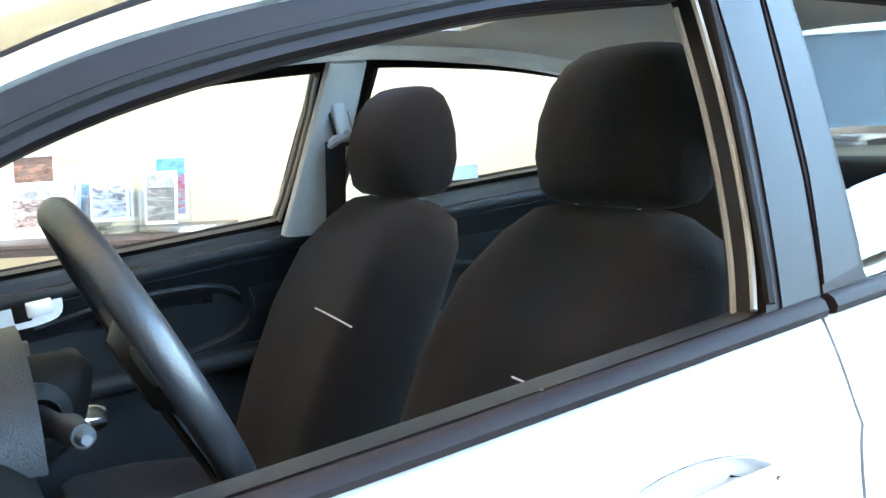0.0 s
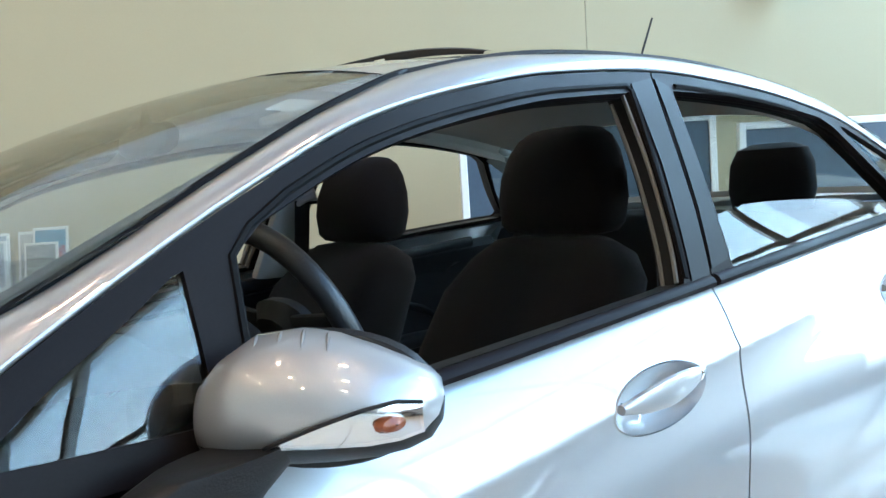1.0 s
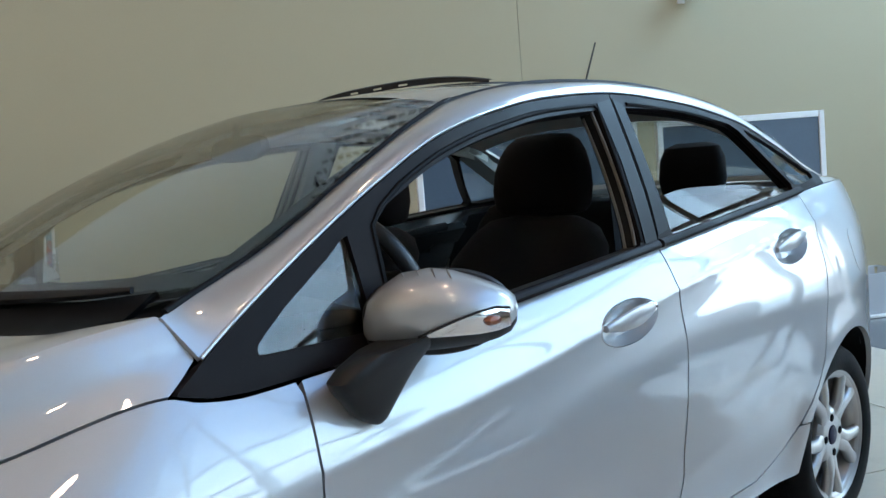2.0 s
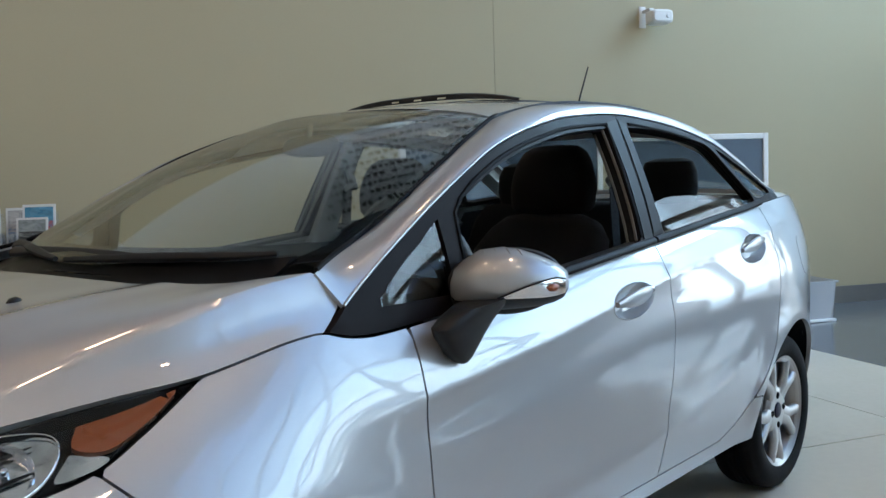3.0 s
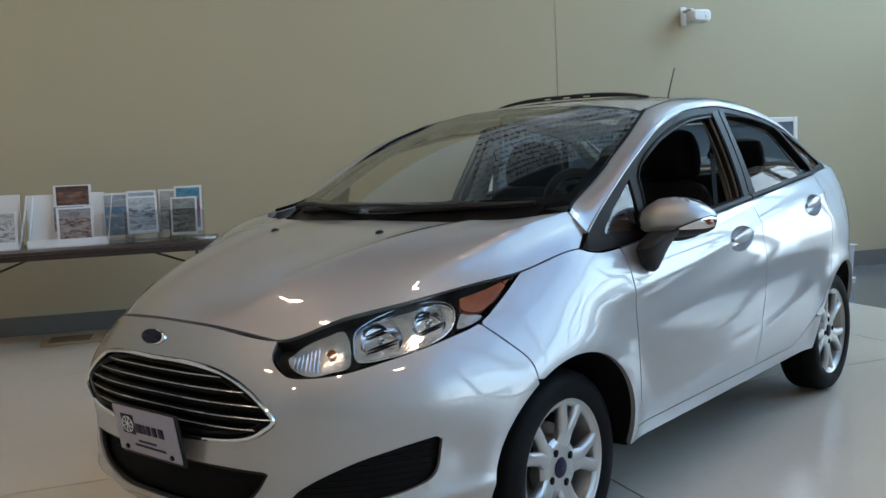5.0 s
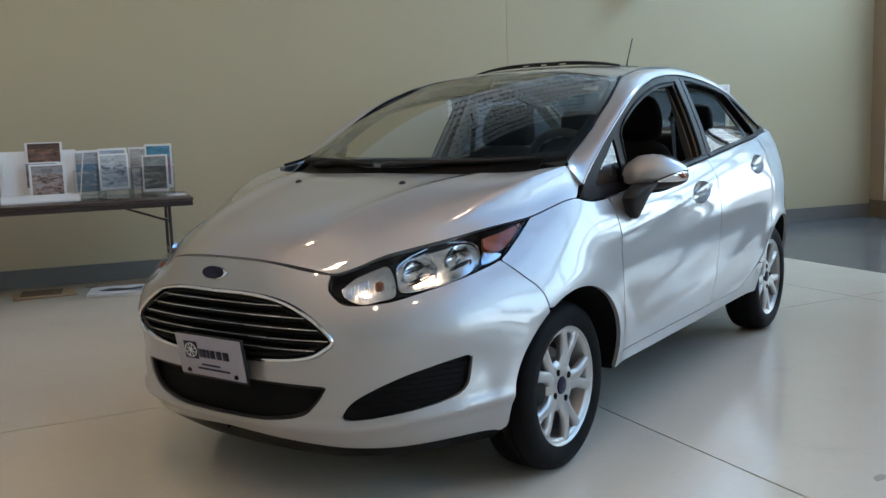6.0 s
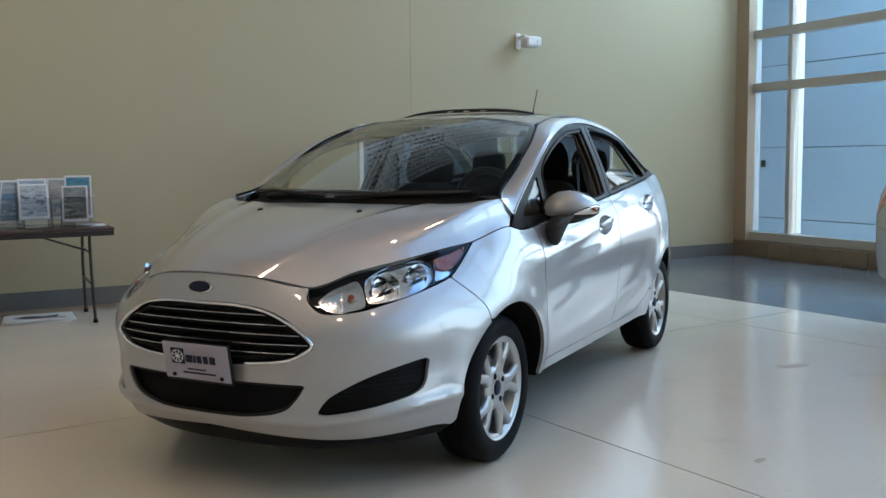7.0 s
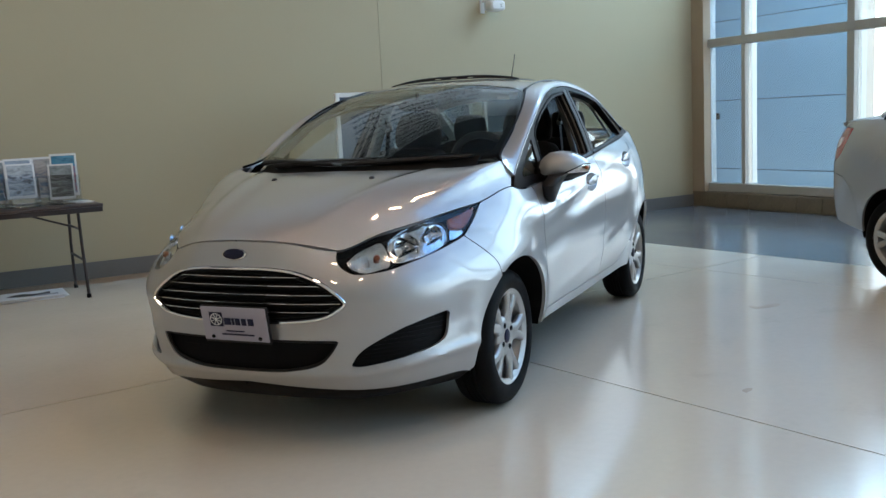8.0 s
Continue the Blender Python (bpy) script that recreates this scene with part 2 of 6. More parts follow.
def mirrored(ob, parent):
    """The same part on the car's other side."""
    me = ob.data.copy()
    me.transform(Matrix.Diagonal((1, -1, 1, 1)))
    me.flip_normals()
    o = new(ob.name.split(".")[0], me)
    o.parent = parent
    if "label" in ob:
        o["label"] = ob["label"]
    return o


def rbox(sx, sy, sz, r=0.005, seg=2, m=None):
    bm = bmesh.new()
    bmesh.ops.create_cube(bm, size=1)
    bmesh.ops.scale(bm, vec=(sx, sy, sz), verts=bm.verts)
    if r:
        bmesh.ops.bevel(bm, geom=bm.edges[:], offset=min(r, 0.49 * min(sx, sy, sz)), segments=seg, profile=0.5, affect="EDGES")
    if m is not None:
        bm.transform(m)
    return bm


def join(*bms):
    out = bmesh.new()
    for b in bms:
        me = bpy.data.meshes.new("joined")
        b.to_mesh(me)
        b.free()
        out.from_mesh(me)
        bpy.data.meshes.remove(me)
    return out


def lathe(profile, n=48, close=False):
    """(radius, height) pairs turned about the local Y axis."""
    bm = bmesh.new()
    rings = []
    for r, h in profile:
        rings.append([bm.verts.new((r * math.cos(2 * math.pi * k / n), h, r * math.sin(2 * math.pi * k / n))) for k in range(n)])
    pairs = list(zip(rings, rings[1:])) + ([(rings[-1], rings[0])] if close else [])
    for a, b in pairs:
        for k in range(n):
            bm.faces.new((a[k], a[(k + 1) % n], b[(k + 1) % n], b[k]))
    return bm


def tube(points, radius, n=8, closed=False, flat=1.0):
    """A round bar along a line of points; radius may be a list."""
    pts = [Vector(p) for p in points]
    bm, rings, count = bmesh.new(), [], len(points)
    side = None
    for i, p in enumerate(pts):
        a = pts[i - 1] if (i or closed) else p
        b = pts[(i + 1) % count] if (i < count - 1 or closed) else p
        d = (b - a).normalized()
        if side is None:
            side = d.orthogonal().normalized()
        side = (side - d * side.dot(d)).normalized()
        up = d.cross(side)
        r = radius[i] if isinstance(radius, (list, tuple)) else radius
        rings.append([bm.verts.new(p + side * r * math.cos(2 * math.pi * k / n) + up * r * flat * math.sin(2 * math.pi * k / n)) for k in range(n)])
    for i in range(count if closed else count - 1):
        a, b = rings[i], rings[(i + 1) % count]
        for k in range(n):
            bm.faces.new((a[k], a[(k + 1) % n], b[(k + 1) % n], b[k]))
    if not closed:
        bm.faces.new(rings[0][::-1])
        bm.faces.new(rings[-1])
    return bm


def loft(sections, caps=True):
    """Rings of points, all of one length, skinned in order."""
    bm = bmesh.new()
    rings = [[bm.verts.new(p) for p in ring] for ring in sections]
    n = len(rings[0])
    for a, b in zip(rings, rings[1:]):
        for k in range(n):
            bm.faces.new((a[k], a[(k + 1) % n], b[(k + 1) % n], b[k]))
    if caps:
        bm.faces.new(rings[0][::-1])
        bm.faces.new(rings[-1])
    return bm


def superring(center, ax, ay, w, d, n=28, p=3.2):
    """A rounded rectangle about a centre, along the unit vectors ax and ay."""
    out = []
    for k in range(n):
        a = 2 * math.pi * k / n
        c, s = math.cos(a), math.sin(a)
        out.append(Vector(center) + Vector(ax) * (w / 2 * math.copysign(abs(c) ** (2 / p), c)) + Vector(ay) * (d / 2 * math.copysign(abs(s) ** (2 / p), s)))
    return out


def plate(points, thick, m=None, r=0.0):
    """A flat outline in the XZ plane, given a thickness along Y."""
    bm = bmesh.new()
    front = [bm.verts.new((x, 0, z)) for x, z in points]
    f = bm.faces.new(front)
    ext = bmesh.ops.extrude_face_region(bm, geom=[f])
    bmesh.ops.translate(bm, vec=(0, thick, 0), verts=[v for v in ext["geom"] if isinstance(v, bmesh.types.BMVert)])
    if r:
        bmesh.ops.bevel(bm, geom=bm.edges[:], offset=r, segments=1, affect="EDGES")
    if m is not None:
        bm.transform(m)
    return bm


def pchip(xs, ys):
    """A smooth curve through points that never overshoots."""
    xs, ys = np.array(xs, float), np.array(ys, float)
    h, d = np.diff(xs), np.diff(ys) / np.diff(xs)
    m = np.zeros(len(xs))
    m[0], m[-1] = d[0], d[-1]
    for i in range(1, len(xs) - 1):
        if d[i - 1] * d[i] > 0:
            w1, w2 = 2 * h[i] + h[i - 1], h[i] + 2 * h[i - 1]
            m[i] = (w1 + w2) / (w1 / d[i - 1] + w2 / d[i])

    def at(x):
        x = np.clip(np.asarray(x, float), xs[0], xs[-1])
        i = np.clip(np.searchsorted(xs, x) - 1, 0, len(xs) - 2)
        t = (x - xs[i]) / h[i]
        return ys[i] * (1 + 2 * t) * (1 - t) ** 2 + h[i] * m[i] * t * (1 - t) ** 2 + ys[i + 1] * t * t * (3 - 2 * t) + h[i] * m[i + 1] * t * t * (t - 1)

    return at


def smooth(points, n=8):
    """A Catmull-Rom line through points of any dimension."""
    p = np.array(points, float)
    q = np.vstack([2 * p[0] - p[1], p, 2 * p[-1] - p[-2]])
    out = []
    for i in range(1, len(q) - 2):
        for t in np.linspace(0, 1, n, endpoint=False):
            out.append(0.5 * (2 * q[i] + (q[i + 1] - q[i - 1]) * t + (2 * q[i - 1] - 5 * q[i] + 4 * q[i + 1] - q[i + 2]) * t * t + (3 * q[i] - q[i - 1] - 3 * q[i + 1] + q[i + 2]) * t ** 3))
    out.append(p[-1])
    return [tuple(v) for v in out]


def sdf(pts, poly):
    """How far points lie inside a closed outline (outside: minus)."""
    p, a = np.asarray(pts, float), np.asarray(poly, float)
    b = np.roll(a, -1, axis=0)
    keep = np.abs(b - a).sum(1) > 1e-9
    a, b = a[keep], b[keep]
    best, inside = np.full(len(p), 1e9), np.zeros(len(p), bool)
    for (ax, ay), (bx, by) in zip(a, b):
        dx, dy = bx - ax, by - ay
        t = np.clip(((p[:, 0] - ax) * dx + (p[:, 1] - ay) * dy) / (dx * dx + dy * dy), 0, 1)
        best = np.minimum(best, np.hypot(p[:, 0] - ax - t * dx, p[:, 1] - ay - t * dy))
        cross = (ay > p[:, 1]) != (by > p[:, 1])
        if dy:
            inside ^= cross & (p[:, 0] < ax + (p[:, 1] - ay) * dx / dy)
    return np.where(inside, best, -best)


def skin(surface, poly, holes=(), step=0.014, gap=0.0025, depth=0.016, lift=0.0):
    """A panel cut out of a surface along an outline, with its rim turned inwards. Returns verts and faces."""
    outline = np.array(poly, float)
    (a0, b0), (a1, b1) = outline.min(0) - step, outline.max(0) + step
    na, nb = max(int((a1 - a0) / step), 3), max(int((b1 - b0) / step), 3)
    ga, gb = np.meshgrid(np.linspace(a0, a1, na + 1), np.linspace(b0, b1, nb + 1), indexing="ij")
    flat = np.stack([ga.ravel(), gb.ravel()], 1)

    def field(q):
        f = sdf(q, outline) - gap
        for h in holes:
            f = np.minimum(f, -sdf(q, h) - gap)
        return f

    ids = np.arange(flat.shape[0]).reshape(na + 1, nb + 1)
    quads = np.stack([ids[:-1, :-1], ids[1:, :-1], ids[1:, 1:], ids[:-1, 1:]], -1).reshape(-1, 4)
    mid = flat[quads].mean(1)
    quads = quads[field(mid) > 0]
    used, inv = np.unique(quads, return_inverse=True)
    quads, q = inv.reshape(-1, 4), flat[used].copy()
    edges = {}
    for f in quads:
        for k in range(4):
            e = (int(f[k]), int(f[(k + 1) % 4]))
            edges[e] = True
    rim = [e for e in edges if (e[1], e[0]) not in edges]
    rv = np.unique(np.array(rim))
    eps = 1e-4
    for _ in range(3):
        p = q[rv]
        f = field(p)
        gx = (field(p + (eps, 0)) - field(p - (eps, 0))) / (2 * eps)
        gy = (field(p + (0, eps)) - field(p - (0, eps))) / (2 * eps)
        g = np.stack([gx, gy], 1)
        n2 = np.maximum((g * g).sum(1), 0.25)
        move = g * (f / n2)[:, None]
        length = np.linalg.norm(move, axis=1, keepdims=True)
        q[rv] = p - move * np.minimum(1, 1.2 * step / np.maximum(length, 1e-9))
    xyz = surface(q[:, 0], q[:, 1])
    da = surface(q[:, 0] + 1e-3, q[:, 1]) - surface(q[:, 0] - 1e-3, q[:, 1])
    db = surface(q[:, 0], q[:, 1] + 1e-3) - surface(q[:, 0], q[:, 1] - 1e-3)
    nn = np.cross(da, db)
    nn /= np.maximum(np.linalg.norm(nn, axis=1, keepdims=True), 1e-9)
    if lift:
        xyz = xyz + nn * lift
    verts, faces = [tuple(v) for v in xyz], [tuple(f) for f in quads]
    top, low = {}, {}
    for v in rv:
        top[int(v)] = len(verts)
        verts.append(tuple(xyz[v]))
        low[int(v)] = len(verts)
        verts.append(tuple(xyz[v] - nn[v] * depth))
    for a, b in rim:
        faces.append((top[b], top[a], low[a], low[b]))
    return verts, faces


def strip(rows, thick=0.0):
    """A skin over a grid of points (rows of equal length), with a turned-in rim if thick."""
    r = np.array(rows, float)
    n, m = r.shape[:2]
    verts = [tuple(v) for v in r.reshape(-1, 3)]
    faces = [(i * m + j, (i + 1) * m + j, (i + 1) * m + j + 1, i * m + j + 1) for i in range(n - 1) for j in range(m - 1)]
    if thick:
        da, db = np.gradient(r, axis=0), np.gradient(r, axis=1)
        nn = np.cross(da, db)
        nn /= np.maximum(np.linalg.norm(nn, axis=2, keepdims=True), 1e-9)
        ring = [(i, 0) for i in range(n)] + [(n - 1, j) for j in range(1, m)] + [(i, m - 1) for i in range(n - 2, -1, -1)] + [(0, j) for j in range(m - 2, 0, -1)]
        k0 = len(verts)
        for i, j in ring:
            verts.append(tuple(r[i, j]))
            verts.append(tuple(r[i, j] - nn[i, j] * thick))
        L = len(ring)
        for k in range(L):
            a, b = k0 + 2 * k, k0 + 2 * ((k + 1) % L)
            faces.append((a, b, b + 1, a + 1))
    return verts, faces


# ---------------------------------------------------------------- the showroom
def slab(name, u0, u1, n0, n1, z0, z1, material, label="", category="", kind="structure", parent=None, r=0.0):
    """A block that stands square to the room."""
    m = Matrix.Translation(room((u0 + u1) / 2, (n0 + n1) / 2, (z0 + z1) / 2)) @ ROOM
    ob = part(name, rbox(u1 - u0, n1 - n0, z1 - z0, r, 1), material, parent, "", None, bool(r))
    ob.matrix_basis = m
    if parent is None:
        tagged(ob, label, category, "", kind)
    elif label:
        ob["label"] = label
    return ob


def clip(poly, a, b, c):
    """The part of a flat outline where a*u + b*n <= c."""
    out = []
    for p, q in zip(poly, poly[1:] + poly[:1]):
        dp, dq = a * p[0] + b * p[1] - c, a * q[0] + b * q[1] - c
        if dp <= 0:
            out.append(p)
        if dp * dq < 0:
            k = dp / (dp - dq)
            out.append((p[0] + (q[0] - p[0]) * k, p[1] + (q[1] - p[1]) * k))
    return out


def prism(poly, z0, z1):
    """A flat outline in room axes, given a height."""
    bm = bmesh.new()
    low, top = [bm.verts.new(room(u, n, z0)) for u, n in poly], [bm.verts.new(room(u, n, z1)) for u, n in poly]
    bm.faces.new(low[::-1])
    bm.faces.new(top)
    for i in range(len(poly)):
        j = (i + 1) % len(poly)
        bm.faces.new((low[i], low[j], top[j], top[i]))
    return bm


# The saw cuts lie six degrees off the walls; the aisle's edge four and a half.
CUT, TWIST = 0.0045, math.tan(radians(6.2))
EDGE_U, STRIP_N, LEAN = 4.53, 4.42, math.tan(radians(4.5))
floor = thing("floor", "white sealed concrete showroom floor with saw-cut joints", "floor", kind="structure")
for i in range(-4, 3):
    for j in range(-4, 2):
        u0, u1, n0, n1 = 0.905 + 2.77 * i, 0.905 + 2.77 * (i + 1), 0.85 + 4.6 * j, 0.85 + 4.6 * (j + 1)
        bay = []
        for u, n in ((u0 + CUT, n0 + CUT), (u1 - CUT, n0 + CUT), (u1 - CUT, n1 - CUT), (u0 + CUT, n1 - CUT)):
            bay.append((u - (n + 0.152) * TWIST, n + u * TWIST))
        for a, b, c in ((1, LEAN, EDGE_U), (-1, 0, -BACK_U), (0, -1, -FRONT_N), (0, 1, STRIP_N)):
            bay = clip(bay, a, b, c)
        if len(bay) > 2:
            part("floor_bay", prism(bay, -0.12, 0.0), WHITEFLOOR, floor, smooth=False)
slab("floor_bed", BACK_U - 0.2, EDGE_U + 0.75, FRONT_N - 0.2, STRIP_N, -0.2, -0.006, mat("joint_dirt", (0.09, 0.075, 0.06), 0.9), parent=floor, label="dark joint filler")
tagged(part("floor_aisle", prism([(EDGE_U - LEAN * FRONT_N + 0.002, FRONT_N), (GLASS_U - 0.16, FRONT_N), (GLASS_U - 0.16, WALL_N - 0.015), (EDGE_U - LEAN * (WALL_N - 0.015) + 0.002, WALL_N - 0.015)], -0.005, 0.0), GREYFLOOR, smooth=False), "polished grey concrete aisle along the windows", "floor", kind="structure")
slab("floor_border", BACK_U, EDGE_U - LEAN * WALL_N - 0.004, STRIP_N, WALL_N - 0.015, -0.12, -0.001, TANFLOOR, "tan wooden floor strip along the wall", "floor")
# walls
for k, (a, b) in enumerate(((BACK_U - 0.2, 2.668), (2.672, GLASS_U - 0.16))):
    slab("wall_north", a, b, WALL_N, WALL_N + 0.2, -0.2, 4.25, WALLPAINT, "plain beige painted showroom wall with a panel joint", "wall")
slab("wall_north_upper", BACK_U - 0.2, GLASS_U - 0.16, WALL_N - 0.004, WALL_N + 0.2, 4.252, CEIL, PALEWALL, "pale grey upper wall above the beige panels", "wall")
slab("joint_backing", 2.6, 2.74, WALL_N + 0.008, WALL_N + 0.03, 0, 4.25, DARK, "dark gap between two wall panels", "wall")
slab("wall_west", BACK_U - 0.2, BACK_U, FRONT_N, WALL_N, -0.2, CEIL, DIMWALL, "plain cream painted wall", "wall")
slab("wall_south", BACK_U - 0.2, GLASS_U + 0.3, FRONT_N - 0.2, FRONT_N, -0.2, CEIL, DIMWALL, "plain cream painted wall", "wall")
slab("baseboard", BACK_U, GLASS_U - 0.16, WALL_N - 0.015, WALL_N, 0.0, 0.15, GREYBASE, "grey rubber baseboard", "baseboard")
slab("ceiling", BACK_U - 0.2, GLASS_U + 0.3, FRONT_N - 0.2, WALL_N + 0.2, CEIL, CEIL + 0.25, CEILPAINT, "high white ceiling", "ceiling")
for k, n in enumerate((-10.6, -7.6, -4.6, -1.6, 1.4)):
    slab("ceiling_beam", BACK_U, GLASS_U - 0.2, n - 0.09, n + 0.09, CEIL - 0.5, CEIL, DARKBEAM, "dark steel roof beam", "beam", r=0.01)

# unseen slab, added so that the windscreen mirrors dark above the lettering
slab("dark_reflection_slab", BACK_U, GLASS_U - 0.2, 0.6, WALL_N, 9.05, 9.3, DARKBEAM, "unseen dark slab added above the wall's lettering", "ceiling")

# glazed front: low tiled sill, frame bars, panes
SILL_Z = 0.30
window = thing("window_1", "tall glazed shop front with pale metal frame bars", "window", kind="structure")
slab("window_sill", GLASS_U - 0.16, GLASS_U + 0.16, FRONT_N, WALL_N + 0.2, -0.2, SILL_Z - 0.11, SILLTILE, parent=window)
k = 0
n = WALL_N - 0.24
while n > FRONT_N + 0.3:
    slab("sill_tile", GLASS_U - 0.172, GLASS_U - 0.162, n - 0.335, n, 0.012, SILL_Z - 0.115, SILLTILE, parent=window, r=0.003)
    n -= 0.345
slab("corner_post", GLASS_U - 0.16, GLASS_U - 0.03, WALL_N - 0.20, WALL_N + 0.2, SILL_Z - 0.11, CEIL, TANFRAME, parent=window, label="tan painted corner post", r=0.004)
# posts past n = -8 are unseen bays, added to light the car's front
POSTS = [4.60, 4.0, 2.53, 1.45, -0.4, -2.3, -4.2, -6.1, -8.0, -9.9, -11.8, -13.7]
RAILS = [SILL_Z - 0.055, 2.04, 2.67, 4.3, 7.4, 10.2, CEIL - 0.1]
for n in POSTS:
    half = 0.028 if n == 4.0 else 0.045
    if n < 4.5:
        slab("frame_post", GLASS_U - 0.07, GLASS_U + 0.06, n - half, n + half, SILL_Z, CEIL, ALU, parent=window, r=0.004)
    slab("post_fin", GLASS_U + (0.062 if n < 4.5 else -0.028), GLASS_U + (0.15 if n < 4.5 else 0.07), n - half + 0.003, n + half - 0.003, SILL_Z, CEIL, FIN, parent=window, label="pale outer fin of the post", r=0.004)
for k, z in enumerate(RAILS):
    slab("frame_rail", GLASS_U - 0.088, GLASS_U + 0.05, FRONT_N, WALL_N - 0.2, z - 0.05, z + 0.05, ALU, parent=window, r=0.004)
for a, b in zip(POSTS, POSTS[1:]):
    for z0, z1 in zip(RAILS, RAILS[1:]):
        slab("pane", GLASS_U - 0.012, GLASS_U - 0.004, b + 0.027, a - 0.027, z0 + 0.05, z1 - 0.05, GLASS, parent=window)
# outdoors
ground = part("ground", rbox(400, 400, 0.2, 0), CONCRETE)
ground.matrix_basis = pose(0, 0, -0.31)
tagged(ground, "pale concrete forecourt outside the windows", "ground", kind="structure")
slab("backdrop", 70.0, 70.5, -110, 110, -1.0, 130.0, DAYSKY, "bright daytime sky beyond the forecourt", "sky")
wing = thing("building_wing", "pale blue metal-clad wing of the building outside the window", "building")
z = -0.1
for k, h in enumerate((0.41, 1.03, 1.18, 1.2, 1.2, 1.2, 1.2, 1.2, 1.2)):
    slab("cladding_panel", 9.2, 9.35, 4.02, 9.5, z, z + h - 0.012, BLUEWALL, parent=wing, r=0.004)
    z += h
slab("cladding_core", 9.22, 9.5, 4.0, 9.4, -0.2, z, DARKBEAM, parent=wing)
slab("cladding_corner", 9.18, 9.52, 3.86, 4.01, -0.2, z, ALU, parent=wing, label="pale corner trim", r=0.004)
slab("door_latch", 9.17, 9.2, 6.25, 6.31, 1.055, 1.15, DARK, parent=wing, label="small dark latch")


# high-bay lamps under the ceiling
def high_bay(u, n):
    lamp = thing("ceiling_lamp", "round warm high-bay lamp hung from the ceiling", "lamp", Matrix.Translation(room(u, n, LAMP_Z + 0.03)), "high-bay lamps")
    part("shade", lathe([(0.05, 0.32), (0.09, 0.30), (0.12, 0.16), (0.24, 0.02), (0.25, 0.0), (0.235, 0.0), (0.11, 0.15), (0.03, 0.28)], 28).copy(), SATIN, lamp, "", pose(0, 0, 0, 90))
    for a in (-0.1, 0.1):
        for b in (-0.1, 0.1):
            part("bulb", lathe([(0.001, 0.0), (0.045, 0.0), (0.045, 0.012), (0.001, 0.012)], 16), GLOW, lamp, "small glowing disc", pose(a, b, 0.03, 90))
    part("rod", rbox(0.02, 0.02, CEIL - LAMP_Z - 0.28, 0.004), DARK, lamp, "", pose(0, 0, 0.25 + (CEIL - LAMP_Z - 0.28) / 2))
    return lamp


for u in (-5.5, -1.5, 2.5):
    for n in (-6.5, -3.0, 0.5):
        high_bay(u, n)
        light = new("lamp_light", bpy.data.lights.new("lamp_light", "AREA"))
        light.data.shape, light.data.size, light.data.energy, light.data.color = "DISK", 0.42, LAMP_WATTS, (1.0, 0.69, 0.41)
        light.matrix_basis = Matrix.Translation(room(u, n, LAMP_Z))


# ---------------------------------------------------------------- the car
# Car axes: x runs back from the front axle, y to the car's right, z up from the floor.
PLAN = smooth([(-0.885, 0.0), (-0.877, 0.2), (-0.848, 0.37), (-0.80, 0.49), (-0.70, 0.61), (-0.55, 0.712), (-0.40, 0.778), (-0.25, 0.82), (-0.1, 0.845), (0.1, 0.857), (0.4, 0.861), (1.2, 0.863), (2.2, 0.860), (2.45, 0.850), (2.65, 0.826), (2.80, 0.793), (2.95, 0.748), (3.12, 0.685), (3.29, 0.60), (3.41, 0.47), (3.48, 0.30), (3.50, 0.0)], 40)
PLAN = np.array(PLAN)
ARC = np.r_[0, np.cumsum(np.linalg.norm(np.diff(PLAN, axis=0), axis=1))]
ARC += 0.4 - np.interp(0.4, PLAN[:, 0], ARC)
S0, S1 = ARC[0], ARC[-1]
TAN = np.gradient(PLAN, axis=0)
TAN /= np.linalg.norm(TAN, axis=1, keepdims=True)
NRM = np.stack([-TAN[:, 1], TAN[:, 0]], 1)


def s_at(x, y):
    """The place along the body's outline that lies nearest to (x, |y|)."""
    return float(ARC[np.argmin((PLAN[:, 0] - x) ** 2 + (PLAN[:, 1] - abs(y)) ** 2)])


EDGE = [(-0.885, 0, 0.835, 0.05), (-0.877, 0.2, 0.826, 0.058), (-0.828, 0.425, 0.785, 0.112), (-0.70, 0.61, 0.829, 0.162), (-0.55, 0.712, 0.851, 0.176), (-0.40, 0.778, 0.869, 0.176), (-0.25, 0.82, 0.888, 0.160), (-0.1, 0.845, 0.904, 0.132), (0.163, 0.858, 0.951, 0.085), (0.205, 0.859, 0.938, 0.083),
        (0.28, 0.860, 0.930, 0.080), (0.385, 0.861, 0.934, 0.076), (0.8, 0.862, 0.962, 0.078), (1.5, 0.863, 1.022, 0.088), (2.2, 0.860, 1.078, 0.112), (2.6, 0.833, 1.103, 0.134), (2.9, 0.764, 1.116, 0.096), (3.12, 0.685, 1.102, 0.078), (3.29, 0.60, 1.075, 0.09), (3.41, 0.47, 1.07, 0.085), (3.50, 0, 1.07, 0.08)]
ES = [s_at(x, y) for x, y, _, _ in EDGE]
edge_z, edge_in = pchip(ES, [e[2] for e in EDGE]), pchip(ES, [e[3] for e in EDGE])
SHAPE = [(s, e[2] + {0.205: 0.010, 0.28: 0.016, 0.385: 0.011}.get(e[0], 0.0)) for s, e in zip(ES, EDGE) if e[0] != 0.163]
shape_z = pchip([a for a, b in SHAPE], [b for a, b in SHAPE])
mid_z = pchip([S0, s_at(-0.7, 0.61), s_at(-0.4, 0.778), 0.1, 0.6, 2.4, S1], [0.60, 0.58, 0.58, 0.66, 0.73, 0.74, 0.70])
